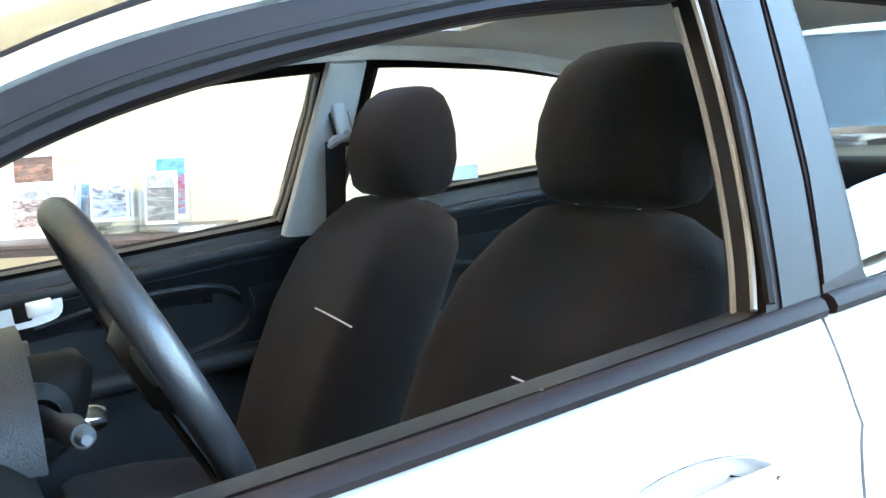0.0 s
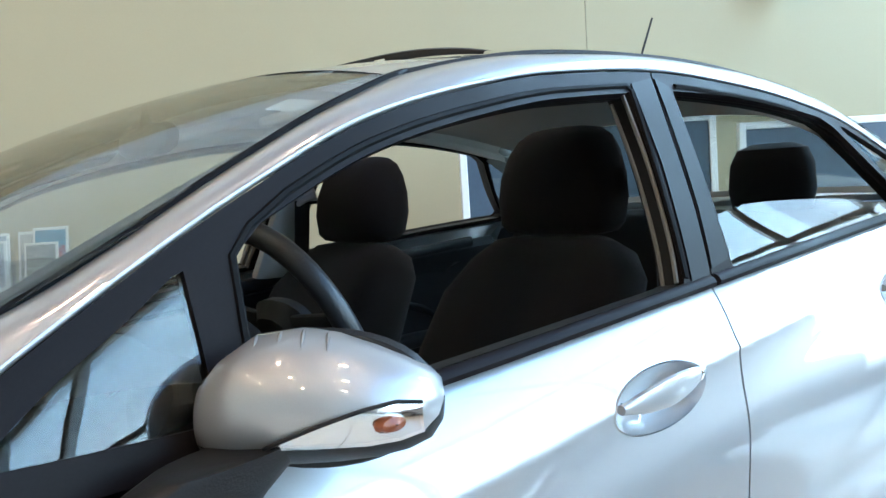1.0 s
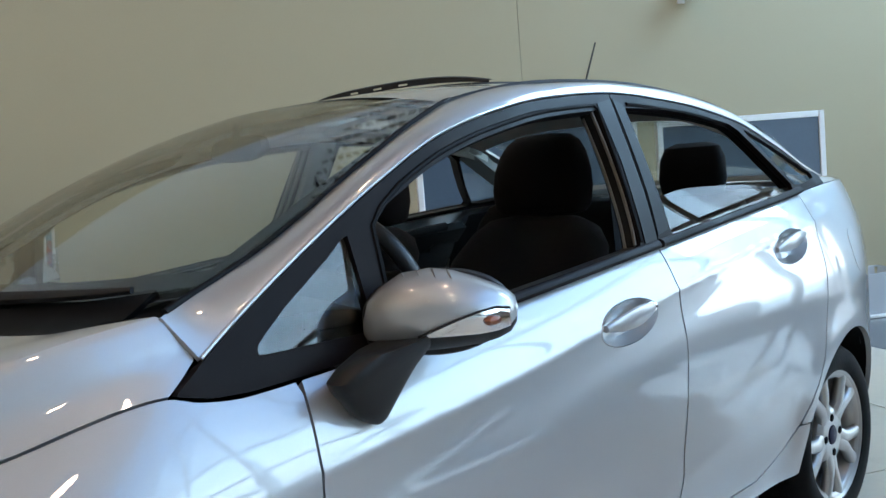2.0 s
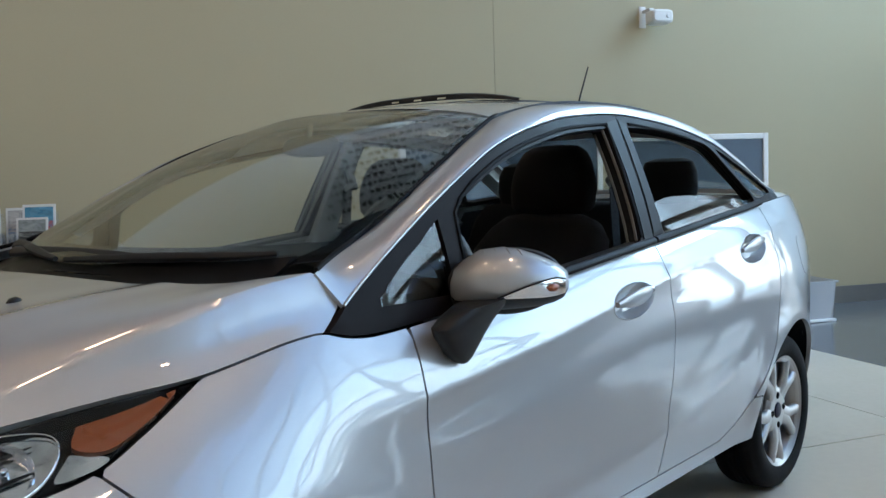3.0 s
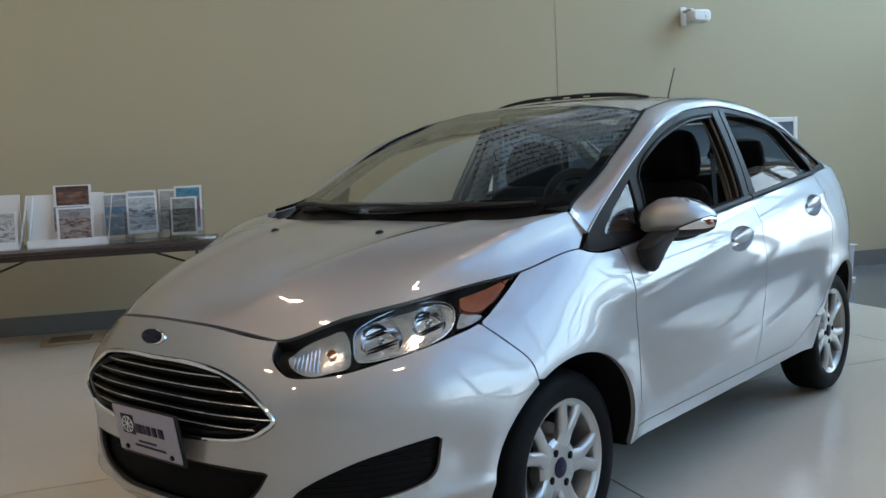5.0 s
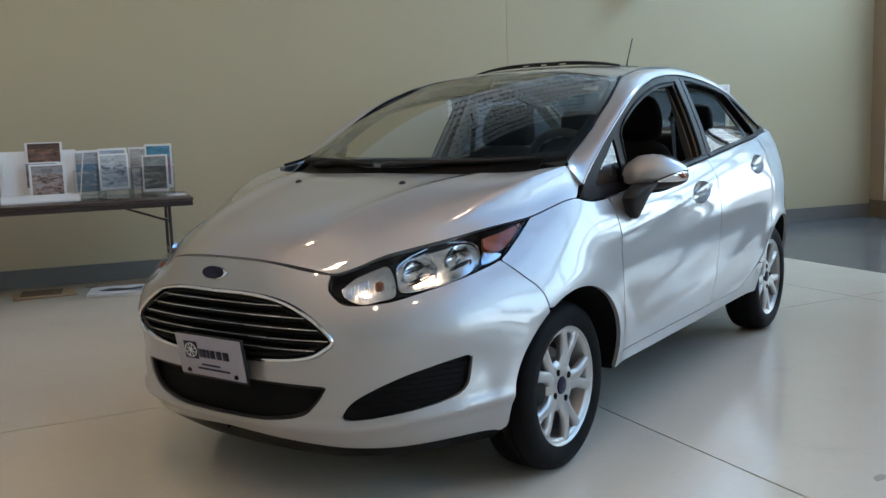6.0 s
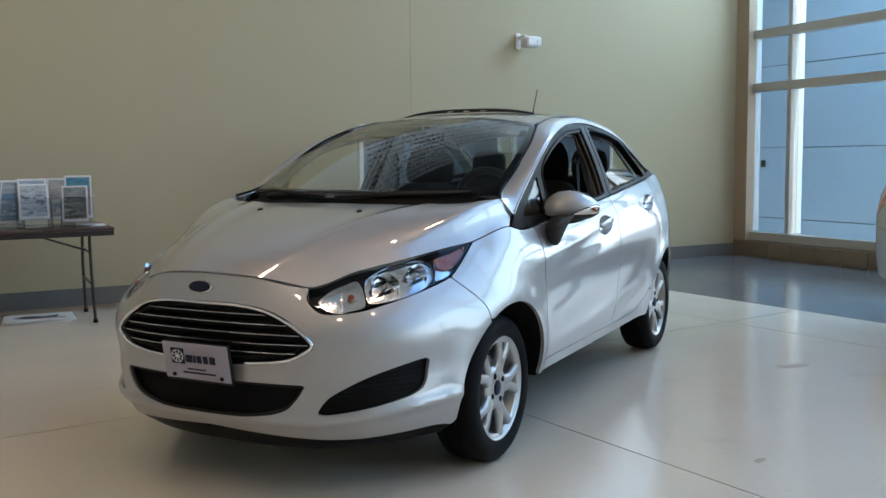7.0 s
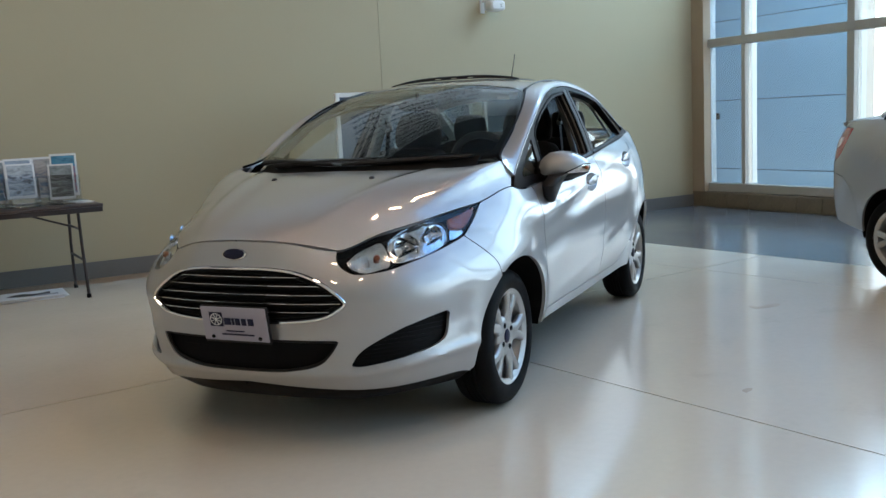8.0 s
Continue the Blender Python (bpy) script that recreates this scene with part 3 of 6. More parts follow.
low_in = pchip([S0, s_at(-0.7, 0.61), -0.25, 0.4, 2.2, 2.9, S1], [0.12, 0.10, 0.07, 0.085, 0.085, 0.08, 0.14])
low_pow = pchip([S0, -0.3, 0.4, 2.2, S1], [4.5, 3.5, 2.6, 2.6, 3.5])
up_pow = pchip([S0, s_at(-0.7, 0.61), -0.1, 0.5, 2.2, S1], [2.4, 1.9, 1.9, 2.6, 2.4, 2.4])
crease_z = pchip([0.2, 0.5, 0.83, 1.15, 2.0, 2.6], [0.775, 0.808, 0.842, 0.884, 0.975, 1.02])
scoop_z = pchip([0.45, 1.0, 1.6, 2.05], [0.40, 0.43, 0.50, 0.60])


def bump(t):
    return np.exp(-t * t)


def wrap(s, z):
    """The car's skin below the windows: s runs round the outline from the nose, z is the height."""
    s, z = np.asarray(s, float), np.asarray(z, float)
    t = np.where(s < S0, 2 * S0 - s, s)
    side = np.where(s < S0, 1.0, -1.0)
    far = t > S1
    t = np.where(far, 2 * S1 - t, t)
    side = np.where(far, 1.0, side)
    ez, zm = shape_z(t), mid_z(t)
    up = np.clip((z - zm) / (ez - zm), 0, 1.15)
    dn = np.clip((zm - z) / (zm - 0.2), 0, 1.15)
    inset = edge_in(t) * up ** up_pow(t) + low_in(t) * dn ** low_pow(t)
    for hub in (0.0, 2.489):
        r = np.hypot(t - hub, z - 0.30)
        inset = inset - 0.017 * bump((r - 0.354) / 0.078)
    fade = np.clip((t - 0.15) / 0.3, 0, 1) * np.clip((2.75 - t) / 0.3, 0, 1)
    d = z - crease_z(t)
    inset = inset - fade * 0.0065 * np.exp(-np.abs(d) / 0.014) + fade * 0.006 * bump((d + 0.06) / 0.05)
    fade2 = np.clip((t - 0.4) / 0.35, 0, 1) * np.clip((2.15 - t) / 0.15, 0, 1)
    d = z - scoop_z(t)
    inset = inset - fade2 * 0.0025 * bump(d / 0.03) + fade2 * 0.004 * bump((d - 0.07) / 0.07)
    # ridge that runs along the bumper's corner
    front = np.clip((-0.2 - t) / 0.25, 0, 1)
    ridge = 0.315 + 0.045 * np.clip((t + 0.95) / 0.55, 0, 1)
    inset = inset - front * 0.015 * bump((z - ridge) / 0.022) + front * 0.016 * bump((z - 0.47) / 0.08)
    px, py = np.interp(t, ARC, PLAN[:, 0]), np.interp(t, ARC, PLAN[:, 1])
    nx, ny = np.interp(t, ARC, NRM[:, 0]), np.interp(t, ARC, NRM[:, 1])
    return np.stack([px - nx * inset, side * (py - ny * inset), z], -1)


def inner(depth):
    """The same skin, set inwards."""
    def f(s, z):
        p = wrap(s, z)
        da, db = wrap(np.asarray(s) + 2e-3, z) - wrap(np.asarray(s) - 2e-3, z), wrap(s, np.asarray(z) + 2e-3) - wrap(s, np.asarray(z) - 2e-3)
        n = np.cross(da, db)
        return p - depth * n / np.maximum(np.linalg.norm(n, axis=-1, keepdims=True), 1e-9)
    return f


# roof rail: outer line (top of the door frames) and inner line (windscreen edge, roof ditch, rear window edge)
OUT = np.array([(0.163, 0.777, 0.951), (0.27, 0.758, 1.022), (0.40, 0.745, 1.103), (0.644, 0.721, 1.236), (0.853, 0.694, 1.325), (1.063, 0.654, 1.373), (1.30, 0.615, 1.408), (1.60, 0.592, 1.424), (1.9, 0.590, 1.405), (2.274, 0.602, 1.342), (2.52, 0.624, 1.250), (2.744, 0.648, 1.150), (2.85, 0.660, 1.122)])
INN = np.array([(0.185, 0.728, 1.060), (0.30, 0.679, 1.090), (0.40, 0.662, 1.126), (0.50, 0.655, 1.174), (0.62, 0.646, 1.238), (0.72, 0.636, 1.288), (0.82, 0.617, 1.333), (0.92, 0.591, 1.370), (1.02, 0.566, 1.402), (1.30, 0.553, 1.446), (1.60, 0.551, 1.456), (1.9, 0.552, 1.442), (2.27, 0.558, 1.385), (2.50, 0.572, 1.302), (2.78, 0.598, 1.184), (2.90, 0.602, 1.146)])
out_y, out_z = pchip(OUT[:, 0], OUT[:, 1]), pchip(OUT[:, 0], OUT[:, 2])
inn_y, inn_z = pchip(INN[:, 0], INN[:, 1]), pchip(INN[:, 0], INN[:, 2])


def belt_z(x):
    return edge_z(x)


def glasshouse(x, z):
    """The side of the cabin between the belt line and the roof rail."""
    x, z = np.asarray(x, float), np.asarray(z, float)
    zb, zo = belt_z(x), out_z(x)
    yb, yo = np.interp(x, PLAN[:-1, 0], PLAN[:-1, 1]) - edge_in(x) + 0.004, out_y(x)
    span = np.maximum(zo - zb, 0.06)
    q = np.clip((z - zb) / span, -0.6, 1.2)
    y = yb + (yo - yb) * np.where(q > 0, np.abs(q) ** 1.12, q * 0.4)
    return np.stack([x, -y, z], -1)


def sheet(surface, dist):
    def f(a, b):
        p = surface(a, b)
        da, db = surface(np.asarray(a) + 2e-3, b) - surface(np.asarray(a) - 2e-3, b), surface(a, np.asarray(b) + 2e-3) - surface(a, np.asarray(b) - 2e-3)
        n = np.cross(da, db)
        return p - dist * n / np.maximum(np.linalg.norm(n, axis=-1, keepdims=True), 1e-9)
    return f


def circle(cx, cz, r, n=64):
    return [(cx + r * math.cos(2 * math.pi * k / n), cz + r * math.sin(2 * math.pi * k / n)) for k in range(n)]


def flip_s(poly):
    return [(2 * S0 - a, b) for a, b in poly]


ARCH = 0.357
car = thing("car", "silver compact sedan with open front windows parked on the showroom floor", "car")


def both(name, geo, material, label="", parents=None):
    near = put(name, *geo, material, (parents or (car, car))[0], label)
    far = mirrored(near, (parents or (car, car))[1])
    return near, far


edge_line = lambda a, b, n=30: [(s, float(edge_z(s))) for s in np.linspace(a, b, n)]
SH = s_at(-0.828, 0.426)          # hood corner beside the headlamp
HL_BACK = -0.095                   # rear tip of the headlamp
hl_low = smooth([(SH - 0.008, 0.778), (SH - 0.004, 0.748), (SH + 0.030, 0.719), (SH + 0.082, 0.700), (-0.777, 0.704), (-0.667, 0.721), (-0.558, 0.740), (-0.434, 0.763), (-0.318, 0.789), (-0.228, 0.832), (HL_BACK, 0.903)], 10)
HEADLAMP = edge_line(SH - 0.008, HL_BACK, 40)[::-1] + hl_low
SEAM = smooth([(-0.318, 0.789), (-0.258, 0.735), (-0.200, 0.675), (-0.186, 0.61)], 8)
low_back = [p for p in hl_low if p[0] < -0.319]
BUMP_LOW = 0.245
gr = [(S0, 0.735), (s_at(-0.88, 0.16), 0.733), (s_at(-0.868, 0.28), 0.715), (s_at(-0.845, 0.385), 0.668), (s_at(-0.822, 0.458), 0.602), (s_at(-0.83, 0.43), 0.566), (s_at(-0.848, 0.37), 0.538), (s_at(-0.87, 0.25), 0.523), (S0, 0.512)]
grille_half = smooth(gr, 8)
GRILLE = grille_half + flip_s(grille_half)[::-1]
intake_half = [(S0, 0.452), (s_at(-0.87, 0.28), 0.452), (s_at(-0.833, 0.422), 0.450)] + smooth([(s_at(-0.833, 0.422), 0.450), (s_at(-0.842, 0.39), 0.402), (s_at(-0.856, 0.335), 0.356), (s_at(-0.873, 0.225), 0.334), (s_at(-0.88, 0.12), 0.328), (S0, 0.327)], 8)
INTAKE = intake_half + flip_s(intake_half)[::-1]
FOG = smooth([(s_at(-0.815, 0.465), 0.352), (s_at(-0.79, 0.51), 0.41), (s_at(-0.70, 0.61), 0.468), (s_at(-0.58, 0.695), 0.502), (s_at(-0.50, 0.737), 0.516)], 8) + smooth([(s_at(-0.485, 0.745), 0.505), (s_at(-0.50, 0.737), 0.43), (s_at(-0.545, 0.715), 0.395), (s_at(-0.66, 0.64), 0.370), (s_at(-0.79, 0.51), 0.350), (s_at(-0.815, 0.465), 0.352)], 8)
arch_front = [(ARCH * math.cos(a), 0.30 + ARCH * math.sin(a)) for a in np.linspace(radians(121), radians(188), 24)]
half = edge_line(S0, SH - 0.008, 16) + low_back + SEAM + arch_front + smooth([(-0.378, BUMP_LOW - 0.01), (-0.45, BUMP_LOW), (s_at(-0.7, 0.61), BUMP_LOW - 0.008), (s_at(-0.85, 0.36), BUMP_LOW + 0.004), (S0, BUMP_LOW + 0.024)], 6)
BUMPER = half + flip_s(half)[::-1]
front_bumper = put("front_bumper", *skin(wrap, BUMPER, (GRILLE, INTAKE, FOG, flip_s(FOG), ), 0.0125), PAINT, car)
# chin under the bumper; its black also stands in for the shade there
chin = []
for s in np.linspace(2 * S0 + 0.36, -0.36, 60):
    p = wrap(s, 0.27)
    q = p.copy()
    q[:2] = p[:2] * 0.955
    q2 = p.copy()
    q2[:2] = p[:2] * 0.88
    q[2], q2[2] = 0.230, 0.185
    p[:2] = p[:2] * 0.975
    chin.append([p, q, q2])
put("chin_shade_lip", *strip(chin), GRILLEBLACK, car, "black plastic lip under the bumper")

# grille: recessed backing, chrome surround, five slats
put("grille_backing", *skin(inner(0.055), GRILLE, (), 0.03, 0.0, 0.001), DARK, front_bumper, "black mesh behind the grille bars")
def ring_line(poly, off):
    surf = inner(off)
    pts = surf(np.array([p[0] for p in poly]), np.array([p[1] for p in poly]))
    return [Vector(p) for p in pts]


def rim_of(poly, k):
    c = np.mean(np.array(poly), axis=0)
    return [(c[0] + (a - c[0]) * (1 - k / max(abs(a - c[0]), 0.12)), c[1] + (b - c[1]) * (1 - k / max(abs(b - c[1]), 0.06))) for a, b in poly]


g2 = [p for i, p in enumerate(GRILLE) if i == 0 or abs(p[0] - GRILLE[i - 1][0]) + abs(p[1] - GRILLE[i - 1][1]) > 1e-4]
part("grille_surround", tube(ring_line(rim_of(g2, 0.004), -0.001), 0.0058, 8, True), CHROME, front_bumper, "chrome grille surround")
part("grille_frame", tube(ring_line(rim_of(g2, 0.014), 0.018), 0.010, 8, True), GRILLEBLACK, front_bumper, "gloss black inner grille frame")
GA = np.array(GRILLE)
for z in (0.700, 0.666, 0.630, 0.594, 0.560):
    inside = [s for s in np.linspace(GA[:, 0].min(), GA[:, 0].max(), 200) if sdf([(s, z)], GRILLE)[0] > 0.012]
    a, b = min(inside), max(inside)
    line = np.linspace(a, b, 40)
    surf = inner(0.018)
    top = surf(line, np.full(40, z))
    bm = tube([Vector(p) - Vector((-0.004, 0, 0)) for p in top], 0.0135, 8, False, 0.42)
    slat = part("grille_slat", bm, GRILLEBLACK, front_bumper, "gloss black grille bar with a thin chrome edge")
    part("chrome_edge", tube([Vector((p[0] - 0.011, p[1], p[2] + 0.002)) for p in top], 0.0015, 6), SATIN, slat)
put("intake_backing", *skin(inner(0.09), INTAKE, (), 0.03, 0.0, 0.001), GRILLEBLACK, front_bumper, "black lower intake")
it2 = [p for i, p in enumerate(INTAKE) if i == 0 or abs(p[0] - INTAKE[i - 1][0]) + abs(p[1] - INTAKE[i - 1][1]) > 1e-4]
part("intake_frame", tube(ring_line(rim_of(it2, 0.003), 0.012), 0.007, 8, True), PLASTIC, front_bumper)
for z in (0.36, 0.385, 0.41):
    line = np.linspace(s_at(-0.85, 0.33), 2 * S0 - s_at(-0.85, 0.33), 30)
    part("intake_bar", tube([Vector(p) for p in inner(0.035)(line, np.full(30, z))], 0.005, 6), GRILLEBLACK, front_bumper)
for poly in (FOG, flip_s(FOG)):
    pocket = put("fog_lamp_cover", *skin(inner(0.022), poly, (), 0.012, -0.004, 0.001), GRILLEBLACK, front_bumper, "black textured fog lamp blank")
    fa = np.array(poly)
    for z in np.linspace(0.375, 0.49, 8):
        ins = [s for s in np.linspace(fa[:, 0].min(), fa[:, 0].max(), 90) if sdf([(s, z)], poly)[0] > 0.008]
        if len(ins) > 6:
            line = np.linspace(min(ins), max(ins), 12)
            part("fog_rib", tube([Vector(p) for p in inner(0.021)(line, np.full(12, z))], 0.0024, 5), GRILLEBLACK, pocket)
# maker's badge, left blank
bc = wrap(np.array([S0]), np.array([0.785]))[0]
badge = part("badge", lathe([(0.001, -0.006), (0.05, -0.006), (0.056, -0.003), (0.058, 0.004)], 40), CHROME, front_bumper, "oval chrome-rimmed badge", Matrix.Translation(Vector(bc) + Vector((-0.003, 0, 0))) @ pose(0, 0, 0, 20, 0, 90) @ Matrix.Diagonal((1, -1, 0.42, 1)))
part("badge_field", lathe([(0.001, -0.0085), (0.046, -0.0085), (0.05, -0.006)], 40), BLUE, badge, "dark blue badge field", Matrix.Translation(Vector(bc) + Vector((-0.003, 0, 0))) @ pose(0, 0, 0, 20, 0, 90) @ Matrix.Diagonal((1, -1, 0.42, 1)))
# dealer's plate with a plain mark and bars
PX, PZ, TIP = -0.915, 0.513, -9
pm = Matrix.Translation((PX, -0.016, PZ)) @ pose(0, 0, 0.008, 0, TIP, 0) @ Matrix.Diagonal((1, 1, 0.89, 1))
holder = part("plate_holder", rbox(0.012, 0.312, 0.172, 0.006), PLASTIC, front_bumper, "black plate holder", pm @ pose(0.0085, 0, -0.005))
part("holder_bracket", rbox(0.05, 0.20, 0.05, 0.006), PLASTIC, holder, "", pm @ pose(0.04, 0, -0.03))
board = part("dealer_plate", rbox(0.004, 0.302, 0.155, 0.012, 3), PLATEWHITE, front_bumper, "white dealer plate with a dark blue mark and bars", pm)
part("plate_mark", rbox(0.002, 0.062, 0.066, 0.002), BLUE, board, "dark blue square mark", pm @ pose(-0.003, 0.082, 0.02))
for k in range(8):
    a = math.pi * k / 4
    part("mark_spoke", rbox(0.001, 0.003, 0.026, 0), WHITE, board, "", pm @ pose(-0.0045, 0.082, 0.02) @ pose(0, 0, 0, 22.5 + 45 * k) @ pose(0, 0, 0.013))
part("mark_ring", tube([(-0.0045, 0.082 + 0.026 * math.cos(2 * math.pi * k / 24), 0.02 + 0.026 * math.sin(2 * math.pi * k / 24)) for k in range(24)], 0.0016, 6, True), WHITE, board, "", pm)
for y, w in ((0.030, 0.034), (0.004, 0.012), (-0.017, 0.023), (-0.046, 0.023), (-0.078, 0.027)):
    part("letter_bar", rbox(0.0015, w, 0.032, 0.001), BLUE, board, "", pm @ pose(-0.003, y, 0.012))
part("text_bar", rbox(0.0015, 0.085, 0.006, 0), BLUE, board, "", pm @ pose(-0.003, 0.0, -0.032))
part("text_bar", rbox(0.0015, 0.15, 0.007, 0), BLUE, board, "", pm @ pose(-0.003, -0.01, -0.048))
for y in (-0.11, 0.11):
    part("plate_screw", lathe([(0.001, -0.004), (0.007, -0.004), (0.009, 0)], 14), DARK, board, "", pm @ pose(-0.002, y, -0.062, 0, 0, 90) @ Matrix.Diagonal((1, -1, 1, 1)))

# headlamps
FACET = mat("faceted_chrome", (0.78, 0.79, 0.81), 0.14, 1.0, 0, 1.0, 16, 0.35, 30, 0.08)
lamp_near = put("headlamp", *skin(inner(0.05), HEADLAMP, (), 0.014, 0.003, -0.04), TRIM, car, "headlamp with clear lens, chrome reflectors and amber side light")
lamp_far = mirrored(lamp_near, car)
lamps = (lamp_near, lamp_far)


def sub_lamp(f_s, f_z, size, depth_in, squash=1.0):
    """A reflector bowl behind the lens."""
    c = Vector(inner(depth_in)(np.array([f_s]), np.array([f_z]))[0])
    n = Vector(wrap(np.array([f_s]), np.array([f_z]))[0]) - c
    n.z *= 0.2
    n = n.normalized()
    turn = n.to_track_quat("Y", "Z").to_matrix().to_4x4()
    return Matrix.Translation(c) @ turn @ Matrix.Diagonal((size * squash, size, size, 1))


def shell_of(b, m):
    b.transform(m)
    b.verts.index_update()
    return [v.co.copy() for v in b.verts], [[v.index for v in f.verts] for f in b.faces]


bowl = [(0.05, -0.62), (0.3, -0.56), (0.6, -0.36), (0.85, -0.02), (1.0, 0.26)]
hi = smooth([(-0.719, 0.786), (-0.698, 0.811), (-0.61, 0.840), (-0.498, 0.859), (-0.385, 0.856), (-0.368, 0.828), (-0.407, 0.789), (-0.473, 0.764), (-0.586, 0.745), (-0.711, 0.739), (-0.719, 0.786)], 6)
fore = smooth([(-0.938, 0.750), (-0.886, 0.780), (-0.82, 0.799), (-0.742, 0.807), (-0.738, 0.731), (-0.80, 0.715), (-0.859, 0.708), (-0.915, 0.726), (-0.938, 0.750)], 6)
wedge = smooth([(-0.352, 0.823), (-0.288, 0.812), (-0.322, 0.796), (-0.385, 0.788), (-0.352, 0.823)], 4)
for outline, lab, deep in ((hi, "chrome main reflector", 0.028), (fore, "chrome front indicator reflector", 0.020), (wedge, "small chrome wedge", 0.016)):
    both("reflector_panel", skin(inner(deep), outline, (), 0.008, 0.0, 0.012), FACET, lab, lamps)
near = part("lamp_bezel", tube(ring_line(hi[:-1], 0.017), 0.0014, 6, True), SATIN, lamps[0], "bright bezel")
mirrored(near, lamps[1])
for f_s, f_z, size, sq in ((-0.632, 0.786, 0.050, 1.15), (-0.462, 0.815, 0.043, 1.1)):
    both("reflector", shell_of(lathe(bowl, 28), sub_lamp(f_s, f_z, size, 0.022, sq)), FACET, "chrome reflector bowl", lamps)
    both("bulb", shell_of(lathe([(0.6, -1.2), (0.8, 0.2), (0.55, 1.1), (0.05, 1.5)], 16), sub_lamp(f_s, f_z, size * 0.26, 0.020)), SATIN, "bulb cap", lamps)
    for dz in (-0.018, 0.016):
        near = part("reflector_step", tube([Vector(p) for p in inner(0.020)(np.linspace(f_s - 0.05, f_s + 0.05, 7), np.linspace(f_z + dz - 0.008, f_z + dz + 0.012, 7))], [0.001, 0.003, 0.004, 0.004, 0.004, 0.003, 0.001], 6), DARK, lamps[0], "dark step in the reflector")
        mirrored(near, lamps[1])
both("indicator_bulb", shell_of(lathe([(0.2, -1.0), (0.9, -0.4), (1.0, 0.3), (0.7, 0.9), (0.05, 1.1)], 18), sub_lamp(-0.795, 0.757, 0.014, 0.016)), AMBER, "amber indicator bulb", lamps)
for k in range(7):
    t = k / 6
    line = inner(0.016)(np.full(6, -0.912 + 0.075 * t), np.linspace(0.728 - 0.010 * t, 0.752 + 0.020 * t, 6))
    near = part("indicator_rib", tube([Vector(p) for p in line], 0.0016, 6), FACET, lamps[0])
    mirrored(near, lamps[1])
am = smooth([(-0.331, 0.857), (-0.24, 0.872), (-0.143, 0.894)], 5) + smooth([(-0.143, 0.890), (-0.209, 0.853), (-0.288, 0.820), (-0.345, 0.828), (-0.331, 0.857)], 5)
both("side_marker", skin(inner(0.008), am, (), 0.01, 0.0, 0.015), AMBER, "amber reflector", lamps)
both("lens", skin(wrap, HEADLAMP, (), 0.014, 0.003, 0.012), LENS, "clear polycarbonate lens", lamps)

# wings
fender_bottom = 0.22
arch_rear = [(ARCH * math.cos(a), 0.30 + ARCH * math.sin(a)) for a in np.linspace(radians(-3), radians(121), 40)]
GAP1 = smooth([(0.385, 0.934), (0.375, 0.88), (0.367, 0.80), (0.366, 0.74), (0.370, 0.62), (0.385, 0.47), (0.40, 0.335)], 6)
FENDER = [p for p in hl_low if p[0] >= -0.319] + edge_line(HL_BACK, 0.385, 30)[1:] + GAP1 + [(0.40, 0.279), (0.37, 0.279)] + arch_rear + SEAM[::-1]
both("front_wing", skin(wrap, FENDER, (), 0.0125), PAINT)

# doors, sills, quarters
def handle_oval(cx, cz, tilt):
    return [(cx + 0.118 * math.cos(a) - 0.03 * math.sin(a) * tilt, cz + 0.044 * math.sin(a) + 0.118 * math.cos(a) * tilt) for a in np.linspace(0, 2 * math.pi, 40, endpoint=False)]


HANDLES = ((1.262, 0.882, 0.10), (2.165, 0.955, 0.12))
GAP2 = smooth([(1.507, 1.0225), (1.496, 0.95), (1.482, 0.86), (1.466, 0.74), (1.446, 0.56), (1.418, 0.335)], 6)
GAP3 = smooth([(2.46, 1.103), (2.40, 1.0), (2.345, 0.88), (2.30, 0.74), (2.235, 0.60), (2.13, 0.475), (2.0, 0.385), (1.86, 0.337)], 6)
DOOR1 = edge_line(0.385, 1.507, 30) + GAP2[1:] + [(0.40, 0.335)] + GAP1[::-1]
DOOR2 = edge_line(1.507, 2.46, 30) + GAP3[1:] + [(1.418, 0.335)] + GAP2[::-1]
door_f = both("front_door", skin(wrap, DOOR1, (handle_oval(*HANDLES[0]),), 0.009), PAINT)
door_r = both("rear_door", skin(wrap, DOOR2, (handle_oval(*HANDLES[1]),), 0.009), PAINT)
SILLP = [(0.40, 0.335), (1.86, 0.337)] + smooth([(1.86, 0.337), (2.0, 0.385), (2.09, 0.44)], 5) + [(2.489 + ARCH * math.cos(radians(a)), 0.30 + ARCH * math.sin(radians(a))) for a in np.linspace(158, 183, 8)] + [(2.11, 0.279), (0.40, 0.279)]
both("sill_panel", skin(wrap, SILLP, (), 0.0125), PAINT)
rear_arch = [(2.489 + ARCH * math.cos(radians(a)), 0.30 + ARCH * math.sin(radians(a))) for a in np.linspace(158, 4, 40)]
RB = smooth([(2.872, 0.335), (2.93, 0.50), (3.0, 0.62), (3.12, 0.70)], 6)
TAIL = smooth([(s_at(3.06, 0.71), 1.055), (s_at(3.18, 0.66), 1.06), (s_at(3.29, 0.60), 1.035), (s_at(3.37, 0.52), 1.0)], 6) + smooth([(s_at(3.39, 0.50), 0.90), (s_at(3.37, 0.52), 0.82), (s_at(3.28, 0.61), 0.81), (s_at(3.18, 0.66), 0.86), (s_at(3.11, 0.69), 0.95), (s_at(3.06, 0.71), 1.055)], 6)
